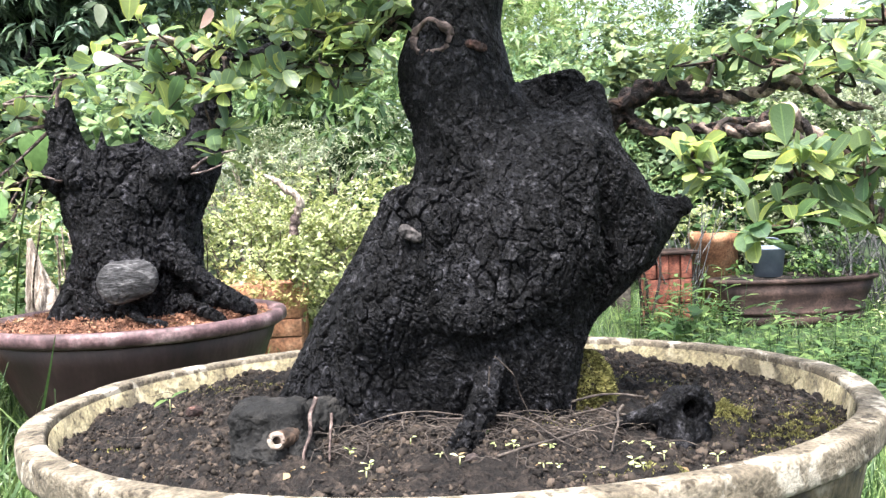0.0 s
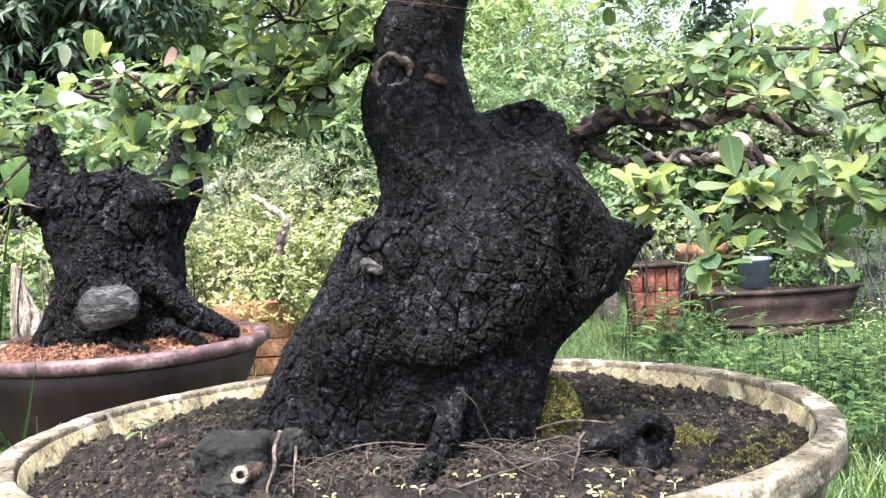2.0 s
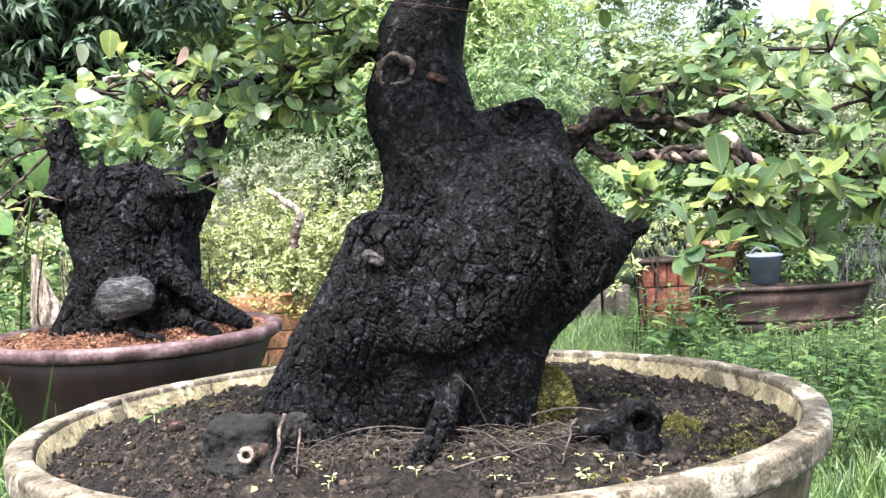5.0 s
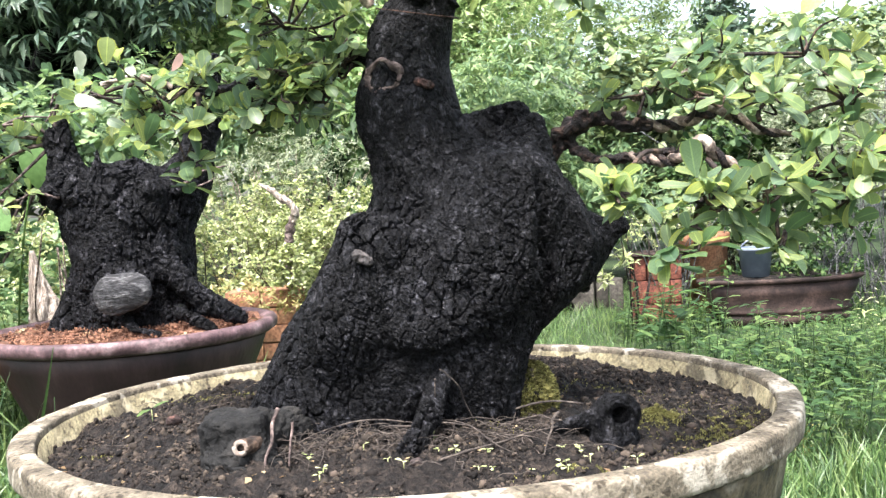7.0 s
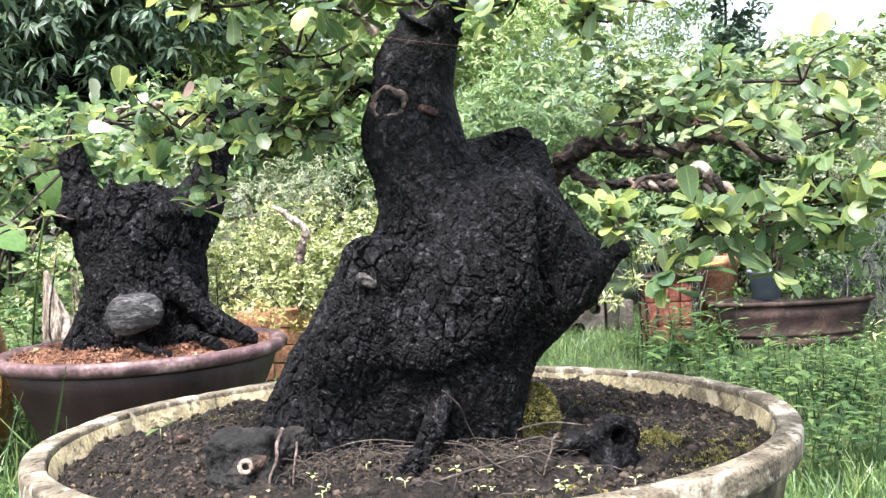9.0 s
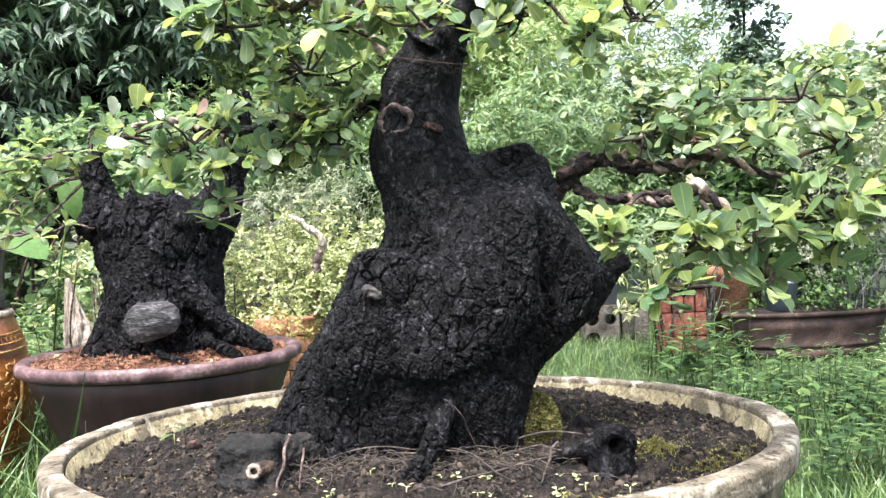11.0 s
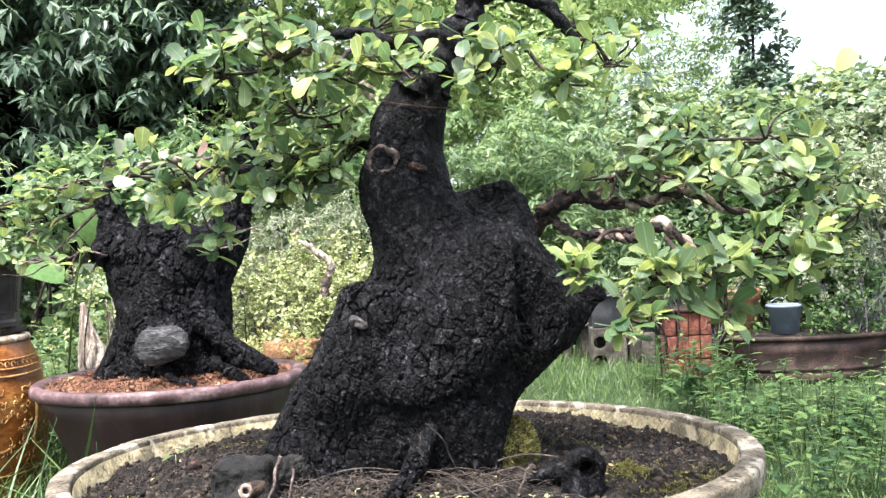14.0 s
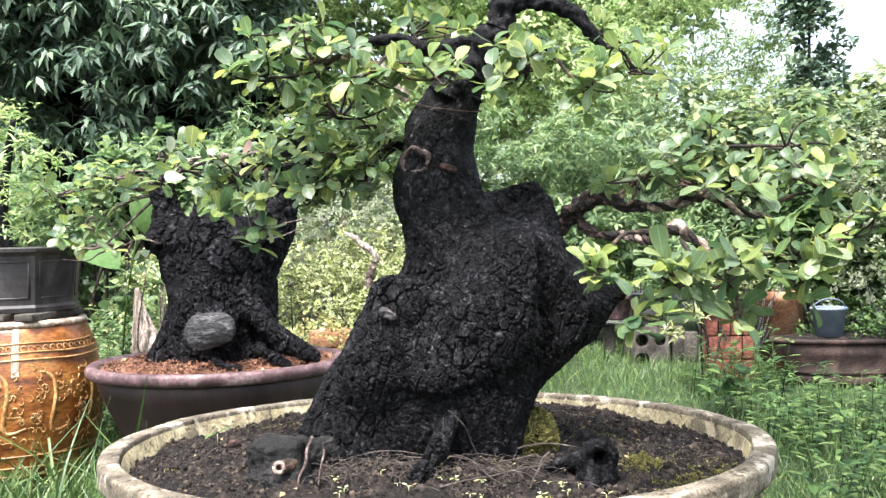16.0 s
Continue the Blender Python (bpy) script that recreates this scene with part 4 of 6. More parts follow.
# foliage pads: centre, radii, twig root, number of twig tips
PADS = [
    ((-0.49, 1.35, 1.01), (0.12, 0.10, 0.06), (-0.40, 1.36, 1.02), 8),
    ((-0.37, 1.32, 0.99), (0.12, 0.10, 0.075), (-0.34, 1.38, 1.00), 11),
    ((-0.23, 1.36, 1.00), (0.12, 0.11, 0.075), (-0.22, 1.40, 1.018), 12),
    ((-0.127, 1.40, 0.975), (0.06, 0.08, 0.05), (-0.13, 1.35, 1.01), 6),
    ((-0.135, 1.28, 1.02), (0.075, 0.05, 0.035), (-0.11, 1.35, 1.012), 7),
    ((-0.20, 1.29, 0.955), (0.09, 0.05, 0.04), (-0.17, 1.32, 0.96), 8),
    ((-0.09, 1.30, 1.075), (0.06, 0.05, 0.03), (-0.05, 1.32, 1.035), 6),
    ((-0.10, 1.27, 0.985), (0.07, 0.04, 0.035), (-0.12, 1.33, 0.985), 8),
    ((-0.065, 1.26, 1.03), (0.04, 0.04, 0.03), (-0.05, 1.32, 1.035), 5),
    ((-0.16, 1.28, 0.965), (0.05, 0.04, 0.03), (-0.17, 1.32, 0.96), 5),
    ((-0.325, 1.30, 0.90), (0.035, 0.04, 0.05), (-0.32, 1.37, 1.00), 4),
    ((-0.40, 1.31, 0.945), (0.06, 0.06, 0.04), (-0.36, 1.37, 1.00), 5),
    ((-0.261, 1.20, 1.155), (0.07, 0.08, 0.045), (-0.13, 1.22, 1.18), 9),
    ((-0.169, 1.20, 1.18), (0.09, 0.08, 0.06), (-0.11, 1.24, 1.205), 11),
    ((-0.06, 1.15, 1.140), (0.08, 0.07, 0.04), (-0.04, 1.26, 1.19), 9),
    ((0.05, 1.13, 1.130), (0.08, 0.06, 0.035), (0.05, 1.25, 1.17), 8),
    ((-0.155, 1.30, 1.095), (0.11, 0.09, 0.05), (-0.10, 1.26, 1.19), 12),
    ((-0.258, 1.30, 1.255), (0.10, 0.08, 0.05), (-0.11, 1.25, 1.21), 7),
    ((-0.02, 1.35, 1.25), (0.12, 0.10, 0.05), (0.015, 1.29, 1.20), 9),
    ((0.192, 1.20, 1.145), (0.09, 0.08, 0.055), (0.20, 1.27, 1.20), 12),
    ((0.297, 1.25, 1.115), (0.09, 0.08, 0.05), (0.245, 1.26, 1.165), 11),
    ((0.389, 1.30, 1.150), (0.07, 0.08, 0.05), (0.33, 1.30, 1.185), 7),
    ((0.36, 1.32, 1.21), (0.06, 0.07, 0.05), (0.31, 1.30, 1.21), 4),
    ((0.290, 1.02, 0.815), (0.04, 0.04, 0.03), (0.37, 1.12, 0.855), 4),
    ((0.380, 1.25, 0.955), (0.08, 0.07, 0.045), (0.36, 1.25, 0.90), 7),
    ((0.484, 1.30, 1.005), (0.07, 0.07, 0.04), (0.46, 1.30, 0.99), 6),
    ((0.405, 1.03, 0.785), (0.06, 0.04, 0.04), (0.43, 1.11, 0.84), 6),
    ((0.380, 1.0, 0.735), (0.04, 0.04, 0.03), (0.41, 1.06, 0.79), 4),
    ((0.489, 1.05, 0.785), (0.07, 0.05, 0.045), (0.49, 1.12, 0.825), 7),
    ((0.590, 1.10, 0.825), (0.08, 0.06, 0.055), (0.55, 1.12, 0.808), 10),
    ((0.568, 1.25, 0.945), (0.08, 0.07, 0.045), (0.55, 1.25, 0.895), 8),
    ((0.678, 1.25, 0.930), (0.08, 0.08, 0.05), (0.60, 1.25, 0.892), 9),
    ((0.500, 1.05, 0.742), (0.04, 0.04, 0.03), (0.49, 1.10, 0.81), 3),
    ((0.600, 1.10, 0.775), (0.05, 0.05, 0.03), (0.56, 1.12, 0.80), 4),
    
    ((0.45, 1.21, 0.945), (0.06, 0.05, 0.02), (0.44, 1.25, 0.90), 4),
    ((0.64, 1.30, 1.01), (0.08, 0.08, 0.05), (0.50, 1.29, 1.0), 6),
    ((0.70, 1.18, 0.85), (0.07, 0.07, 0.05), (0.56, 1.12, 0.806), 7),
]


def build_foliage(tree):
    tips, axes, twigs, fit = [], [], [], []
    for c, r, root, n in PADS:
        c, r, root = np.array(c), np.array(r), np.array(root)
        n = round(n * (1.15 if c[0] > 0.15 else 0.95))
        q = in_ball(n)
        fit += [0.98 if c[0] > 0.25 and c[1] < 1.13 else 0.9] * n
        tip = c + q * r
        tips.append(tip)
        axes.append(unit(q * [0.6, 0.6, 0.3] + [0, -0.12, 0.9] + rng.normal(0, 0.3, q.shape)))
        twigs.append(tube([root, (root * 0.6 + c * 0.4) + rng.normal(0, 0.008, 3), c - [0, 0, 0.012]], [0.0042, 0.0034, 0.0024], 6, 4))
        for e in tip:
            twigs.append(tube([c - [0, 0, 0.012] + rng.normal(0, 0.006, 3), (c + e) / 2 + rng.normal(0, 0.008, 3) - [0, 0, 0.008], e], [0.0024, 0.0019, 0.0013], 5, 4))
    part("twigwork", mesh_of("twigwork", *joined(twigs), BARK_BROWN), tree, "thin brown twigs", "stuff")
    tips, axes = np.vstack(tips), np.vstack(axes)
    p, d, up, s = rosettes(tips, axes, 6, 0.041, 0.3, 0.5)
    turn, place = frames(p, d, up, s * np.repeat(fit, 6))
    clear = ~((place[:, 2] > 0.818) & (place[:, 1] < 1.13) & (place[:, 0] > 0.37) & (place[:, 0] < 0.56))
    turn, place = turn[clear], place[clear]
    near = np.argsort(place[:, 1] + rng.uniform(0, 0.1, len(place)))[:300]
    meshes = [mesh_of("leaf", *leaf_shape(6, 1, w, b, f, c), LEAF_BONSAI) for w, b, f, c in ((0.56, 0.59, 0.35, 0.3), (0.62, 0.58, 0.2, 0.5), (0.5, 0.61, 0.5, 0.15), (0.6, 0.57, 0.1, -0.2))]
    for me in meshes:
        leaf_map(me, side_along(np.array([v.co for v in me.vertices])))
    base = Vector(tree.location)
    for i in near:
        ob = new("leaf", meshes[int(rng.integers(4))])
        ob.parent = tree
        ob.matrix_local = Matrix.Translation(Vector(place[i]) - base) @ Matrix(turn[i].tolist()).to_4x4()
    rest = np.setdiff1d(np.arange(len(place)), near)
    part("foliage", scatter("foliage", BROAD, turn[rest], place[rest], LEAF_BONSAI), tree, "glossy rounded green leaves in pads", "stuff")


def build_bonsai():
    tree = empty("bonsai_tree", (0.0, 1.285, 0.46), label="old bonsai with massive black trunk and pads of rounded leaves", category="bonsai tree")
    build_trunk(tree)
    build_scars(tree)
    build_limbs(tree)
    a = np.linspace(0, 2 * math.pi, 25)
    part("wire_loop", mesh_of("wire_loop", *tube(np.c_[0.047 + 0.062 * np.cos(a), 1.293 + 0.062 * np.sin(a), 1.092 - 0.016 * np.sin(a + 2.4)], [0.0010] * 25, 6, 2), WIRE), tree, "thin rusty wire round the trunk")
    leaf = leaf_shape(6, 1, 0.68, 0.6, 0.15, 0.1)
    for at, d, size, stuff, label in (((-0.318, 1.225, 1.014), (0.6, -0.5, 0.5), 0.034, PINK_LEAF, "single pinkish young leaf"), ((-0.452, 1.225, 1.020), (0.3, -0.5, 0.7), 0.034, WHITE_LEAF, "whitish pale leaf"), ((-0.420, 1.225, 0.976), (-0.8, -0.5, 0.1), 0.038, WHITE_LEAF, "whitish pale leaf"), ((-0.412, 1.225, 1.026), (0.2, -0.3, 0.9), 0.042, LEAF_BONSAI, "large upright bluish-green leaf")):
        t, _ = frames(np.zeros((1, 3)), np.array([d], float), np.array([[0.1, -0.8, 0.5]]), [size])
        me = mesh_of("leaf", leaf[0] @ t[0].T + np.array(at), leaf[1], stuff)
        leaf_map(me, side_along(leaf[0]))
        part("leaf", me, tree, label)
    build_foliage(tree)


build_main_pot()
build_soil()
build_bonsai()


# ---- the second bonsai behind ----
POT2 = (-0.966, 2.77)
SPAN2 = (0.459, 0.412)


def build_second_pot():
    pot = empty("oval_pot", (*POT2, 0.0), label="oval purple-brown clay pot with worn rim, full of red soil", category="plant pot")
    at, sq, z = (*POT2, 0), SPAN2, 0.45
    rim = [(0.90, z - 0.012), (0.93, z), (0.985, z), (1.0, z - 0.012), (1.0, z - 0.032), (0.97, z - 0.042), (0.90, z - 0.045)]
    part("rim", mesh_of("rim", *lathe(rim, 128, at, sq, 0.012, seed=8.0), PURPLE_RIM), pot, "worn pinkish rim")
    body = [(0.90, z - 0.04), (0.925, z - 0.05), (0.885, z - 0.10), (0.80, z - 0.19), (0.70, 0.16), (0.66, 0.12), (0.0, 0.12), (0.0, 0.16), (0.6, 0.17), (0.83, z - 0.08)]
    part("body", mesh_of("body", *lathe(body, 128, at, sq, 0.012, seed=8.0), PURPLE_CLAY), pot)
    for dx in (-0.20, 0.20):
        for dy in (-0.17, 0.17):
            x, y = POT2[0] + dx, POT2[1] + dy
            part("foot", mesh_of("foot", *box((x - 0.07, y - 0.06, -0.04), (x + 0.07, y + 0.06, 0.125), 0.02), JAR_LIP), pot)
    rad, a = np.linspace(0.01, 0.905, 30), np.linspace(0, 2 * math.pi, 120, endpoint=False)
    verts = [(POT2[0] + SPAN2[0] * r * math.cos(b), POT2[1] + SPAN2[1] * r * math.sin(b), 0) for r in rad for b in a]
    verts = [(x, y, z - 0.02 + 0.03 * max(0, 1 - math.hypot((x - POT2[0]) / SPAN2[0], (y - POT2[1]) / SPAN2[1])) + 0.022 * noise.fractal((x * 12, y * 12, 4.0), 0.8, 2.0, 5)) for x, y, _ in verts]
    n = len(a)
    faces = [(i * n + j, (i + 1) * n + j, (i + 1) * n + (j + 1) % n, i * n + (j + 1) % n) for i in range(len(rad) - 1) for j in range(n)] + [tuple(range(n))]
    tagged(new("red_soil", mesh_of("red_soil", verts, faces, RED_SOIL)), "lumpy reddish soil filling the oval pot", "soil", kind="stuff")


def build_second_tree():
    tree = empty("bonsai_tree", (-0.95, 2.78, 0.43), label="thick black bonsai stump with a grey sawn burl, in red soil", category="bonsai tree")
    s = Solid((-1.36, 2.40, 0.36), (-0.46, 3.03, 1.46), 0.0055)
    s.limb((-0.945, 2.80, 0.42), (-0.945, 2.78, 0.66), 0.20, 0.178, 0.05)
    s.limb((-0.945, 2.78, 0.66), (-0.95, 2.78, 0.79), 0.175, 0.188, 0.05)
    s.limb((-1.06, 2.76, 0.80), (-1.10, 2.76, 0.875), 0.10, 0.075, 0.05)
    s.limb((-0.83, 2.77, 0.80), (-0.77, 2.79, 0.90), 0.095, 0.07, 0.05)
    s.limb((-0.99, 2.70, 0.84), (-1.0, 2.70, 0.95), 0.06, 0.022, 0.04)
    s.limb((-0.90, 2.72, 0.86), (-0.90, 2.72, 0.945), 0.05, 0.03, 0.04)
    s.limb((-1.13, 2.79, 0.86), (-1.17, 2.80, 1.06), 0.066, 0.044, 0.05)
    s.limb((-1.17, 2.80, 1.05), (-1.165, 2.82, 1.11), 0.042, 0.024, 0.02)
    s.limb((-0.77, 2.81, 0.86), (-0.70, 2.82, 1.08), 0.072, 0.050, 0.05)
    s.limb((-0.70, 2.82, 1.08), (-0.66, 2.84, 1.28), 0.050, 0.030, 0.03)
    s.limb((-0.83, 2.66, 0.66), (-0.66, 2.60, 0.510), 0.044, 0.025, 0.03)
    s.limb((-0.66, 2.60, 0.510), (-0.575, 2.65, 0.456), 0.025, 0.011, 0.02)
    s.limb((-0.80, 2.72, 0.58), (-0.60, 2.74, 0.46), 0.038, 0.014, 0.03)
    s.limb((-0.76, 2.60, 0.50), (-0.64, 2.54, 0.450), 0.020, 0.010, 0.02)
    s.limb((-1.08, 2.74, 0.55), (-1.16, 2.70, 0.43), 0.075, 0.05, 0.05)
    s.limb((-0.92, 2.62, 0.58), (-0.89, 2.57, 0.575), 0.07, 0.06, 0.03)
    s.limb((-0.915, 2.55, 0.50), (-0.868, 2.50, 0.470), 0.018, 0.014, 0.012)
    s.limb((-0.868, 2.50, 0.470), (-0.785, 2.48, 0.452), 0.014, 0.010, 0.006)
    for x, y, h, r in ((-1.00, 2.66, 1.005, 0.018), (-0.90, 2.70, 0.995, 0.014), (-1.06, 2.66, 0.955, 0.02), (-1.15, 2.70, 0.945, 0.02), (-0.84, 2.68, 0.925, 0.022), (-0.76, 2.72, 0.96, 0.02), (-0.95, 2.82, 0.93, 0.03)):
        s.limb((x, y, 0.88), (x + 0.008, y, h), r * 2.4, r * 0.6, 0.02)
    s.limb((-0.83, 2.54, 0.842), (-0.84, 2.63, 0.832), 0.012, 0.010, 0.006, cut=True)
    me = mesh_of("trunk", *s.surface(), BARK_FAR, smooth=False)
    bark_relief(me, 0.0070, 0.034, 9, 0.008)
    part("trunk", me, tree, "black fissured trunk with short jagged stubs")
    c = Solid((-1.02, 2.40, 0.46), (-0.76, 2.60, 0.70), 0.004)
    c.limb((-0.912, 2.495, 0.572), (-0.855, 2.495, 0.583), 0.062, 0.054, 0.01, flat=2.0)
    me = mesh_of("sawn_burl", *c.surface(), BURL_WOOD)
    bark_relief(me, 0.0016, 0.02, 4)
    part("sawn_burl", me, tree, "weathered grey oval cut face")
    pads = [((-1.30, 2.70, 1.10), (0.20, 0.15, 0.10)), ((-1.42, 2.70, 0.93), (0.16, 0.14, 0.09)), ((-1.15, 2.80, 1.18), (0.16, 0.15, 0.09)), ((-0.75, 2.85, 1.22), (0.18, 0.15, 0.10)), ((-1.55, 2.72, 1.05), (0.14, 0.14, 0.10)), ((-0.95, 2.85, 1.12), (0.16, 0.15, 0.07)), ((-1.30, 2.62, 0.87), (0.13, 0.06, 0.035))]
    part("foliage", crown("foliage", pads, 380, 6, 0.05, BROAD, LEAF_BONSAI, 0.3), tree, "sparse rounded green leaves", "stuff")
    twigs = []
    for (c0, r) in pads:
        root = (-1.18, 2.8, 1.05) if c0[0] < -1.0 else (-0.70, 2.82, 1.18)
        twigs.append(tube([root, ((root[0] + c0[0]) / 2, 2.78, (root[2] + c0[2]) / 2 + 0.03), c0], [0.008, 0.005, 0.003], 7, 5, rough=0.5))
        for _ in range(5):
            e = np.array(c0) + in_ball(1)[0] * r
            twigs.append(tube([c0, (np.array(c0) + e) / 2 + rng.normal(0, 0.02, 3), e], [0.005, 0.004, 0.002], 5, 4))
    for p, r in (([(-0.74, 2.68, 0.885), (-0.68, 2.66, 0.92), (-0.60, 2.65, 0.935)], 0.006), ([(-0.74, 2.67, 0.87), (-0.68, 2.65, 0.88), (-0.63, 2.64, 0.90)], 0.004), ([(-1.12, 2.66, 0.865), (-1.19, 2.64, 0.885), (-1.25, 2.63, 0.86), (-1.33, 2.62, 0.87), (-1.41, 2.62, 0.845)], 0.0045), ([(-1.25, 2.63, 0.86), (-1.31, 2.60, 0.84), (-1.36, 2.6, 0.815), (-1.45, 2.6, 0.82)], 0.0032)):
        twigs.append(tube(p, list(np.linspace(r, r * 0.4, len(p))), 7, 6, rough=0.6))
    part("twigwork", mesh_of("twigwork", *joined(twigs), SCAR_WOOD), tree, "grey-brown twigs", "stuff")


build_second_pot()
build_second_tree()


# ---- trees, shrubs and weeds ----
def plant(name, label, category, blobs, density, count, size, shapes, leaf, stems=(), bark=BARK_BROWN, **kw):
    base = np.array(blobs[0][0]) * [1, 1, 0]
    thing = empty(name, base, label=label, category=category)
    if len(stems):
        for p, r in stems:
            part("trunk" if r[0] > 0.05 else "stem", mesh_of("stem", *tube(p, r, 9, 6, rough=0.3), bark), thing)
    part("crown" if name == "tree" else "foliage", crown("crown", blobs, density, count, size, shapes, leaf, **kw), thing, kind="stuff")
    return thing


def blob_row(n, lo, hi, r_lo, r_hi):
    lo, hi = np.array(lo), np.array(hi)
    return [(tuple(lo + rng.uniform(0, 1, 3) * (hi - lo)), tuple(rng.uniform(r_lo, r_hi, 3) * [1.1, 1, 0.8])) for _ in range(n)]


def stem_fan(n, foot, spread, height, radius):
    out = []
    for _ in range(n):
        x, y = foot[0] + rng.normal(0, spread * 0.3), foot[1] + rng.normal(0, spread * 0.3)
        tx, ty = foot[0] + rng.normal(0, spread), foot[1] + rng.normal(0, spread)
        out.append(([(x, y, -0.05), ((x + tx) / 2 + rng.normal(0, 0.05), (y + ty) / 2, height * 0.5), (tx, ty, height * rng.uniform(0.8, 1.1))], [radius, radius * 0.8, radius * 0.4]))
    return out


plant("tree", "large dark evergreen tree with drooping leaf whorls", "tree",
      blob_row(76, (-8.0, 8.0, 2.1), (-2.5, 9.4, 6.0), 0.6, 1.0) + blob_row(8, (-5.5, 8.0, 1.5), (-2.6, 8.6, 2.0), 0.4, 0.6), 50, 12, 0.17, MANGO, LEAF_DARK,
      [([(-5.2, 10, -0.1), (-5.1, 10, 1.6), (-5.4, 10, 4.5)], [0.2, 0.17, 0.1]), ([(-5.1, 10, 1.5), (-4.2, 10, 2.9), (-3.6, 10, 4.6)], [0.1, 0.08, 0.04]), ([(-5.1, 10, 1.5), (-6.3, 9.9, 2.6), (-7.3, 9.8, 3.6)], [0.1, 0.08, 0.04])],
      BARK, droop=0.22, lift=0.0, front=True, rise=1.6)
# Backing crown added so gaps in the evergreen look shaded; its leaves are near-black.
plant("tree", "added backing tree, near-black as the shade between the evergreen leaves", "tree",
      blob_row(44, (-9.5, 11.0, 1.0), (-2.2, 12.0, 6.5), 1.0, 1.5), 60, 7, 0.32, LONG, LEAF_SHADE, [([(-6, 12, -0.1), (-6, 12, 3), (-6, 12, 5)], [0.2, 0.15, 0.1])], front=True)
plant("tree", "light green fine-leaved tree behind the bonsai", "tree",
      blob_row(30, (-2.8, 9.6, 1.7), (0.6, 11.0, 5.0), 0.6, 0.95), 130, 7, 0.10, SMALL, LEAF_FINE, [([(-1.0, 10.5, -0.1), (-1.0, 10.5, 2), (-0.8, 10.4, 4.5)], [0.12, 0.1, 0.05])], front=True, rise=0.6)
plant("hedge", "dense green hedge of broad-leaved climbing vines", "hedge",
      blob_row(40, (1.1, 7.2, 0.5), (5.4, 8.4, 2.0), 0.45, 0.7), 190, 5, 0.10, HEART, LEAF_VINE, stem_fan(10, (3, 8.3), 1.0, 1.3, 0.015), lift=0.05, front=True, rise=1.0)
plant("bamboo_thicket", "tall feathery light green thicket", "bamboo",
      blob_row(48, (0.0, 9.6, 0.9), (2.9, 11.0, 3.9), 0.5, 0.85), 200, 6, 0.082, LONG, LEAF_FINE, stem_fan(10, (1.6, 11.2), 0.4, 1.8, 0.008), LEAF_FINE, lift=0.1, front=True, rise=0.6)
plant("tree", "slender dark leafy tree rising above the hedge", "tree",
      [((2.92 + 0.12 * math.sin(5 * k), 9.2, 1.7 + 0.24 * k), (0.34 - 0.02 * k, 0.3, 0.26)) for k in range(8)], 380, 5, 0.10, SMALL, LEAF_DARK, [([(2.92, 9.4, -0.1), (2.92, 9.4, 2), (2.95, 9.4, 3.4)], [0.05, 0.02, 0.01])])
plant("shrub", "dense ferny green shrub with narrow leaves", "shrub",
      blob_row(30, (-2.2, 6.6, 0.4), (1.5, 7.6, 1.75), 0.35, 0.55), 230, 8, 0.085, LONG, LEAF_FERN, stem_fan(10, (-0.5, 7.2), 0.6, 1.1, 0.012), lift=0.15, front=True, rise=0.7)
plant("shrub", "dark drooping-leaved shrub in the shade behind the lime shrub", "shrub",
      [((-0.62, 6.1, 1.30), (0.34, 0.25, 0.30)), ((-0.95, 6.2, 1.48), (0.3, 0.25, 0.25)), ((-0.45, 6.1, 0.95), (0.28, 0.22, 0.25))], 260, 7, 0.15, LONG, LEAF_WEED, stem_fan(6, (-0.7, 6.2), 0.2, 1.2, 0.012), droop=0.5, lift=0.1)
plant("shrub", "lime-green small-leaved shrub with bare pale twigs", "shrub",
      blob_row(28, (-1.75, 4.35, 0.2), (-0.2, 5.2, 0.78), 0.2, 0.32) + [((-0.70, 4.11, 0.50), (0.11, 0.06, 0.13))] * 4 + [ ((-0.56, 4.2, 0.42), (0.12, 0.08, 0.14))], 1250, 6, 0.030, SMALL, LEAF_LIME, stem_fan(30, (-1.0, 4.75), 0.5, 0.6, 0.005), BARK_BROWN)
plant("shrub", "pale wispy shrub of thin grey twigs", "shrub",
      blob_row(14, (-1.5, 5.0, 0.8), (-0.4, 5.6, 1.15), 0.2, 0.3), 430, 5, 0.036, LONG, LEAF_GREY, stem_fan(60, (-1.0, 5.25), 0.45, 1.0, 0.003), PALE_WOOD)
plant("shrub", "leafy green shrub with broad rounded leaves", "shrub",
      blob_row(18, (-3.8, 4.4, 0.3), (-1.8, 5.6, 1.35), 0.3, 0.48), 330, 6, 0.07, BROAD, LEAF_FERN, stem_fan(12, (-2.7, 5), 0.5, 1.2, 0.012), front=True)
plant("shrub", "grey-green twiggy shrub with fine leaves", "shrub",
      blob_row(20, (2.0, 5.0, 0.4), (3.4, 6.2, 1.45), 0.25, 0.42), 600, 5, 0.035, SMALL, LEAF_GREY, stem_fan(40, (2.6, 5.4), 0.55, 1.4, 0.004), GREY_WOOD)
plant("shrub", "green shrub of broad leaves over the long pot", "shrub",
      blob_row(10, (1.7, 5.4, 0.5), (2.3, 6.2, 1.1), 0.22, 0.35), 420, 6, 0.065, BROAD, LEAF_WEED, stem_fan(12, (2.0, 5.8), 0.3, 1.1, 0.008), front=True)
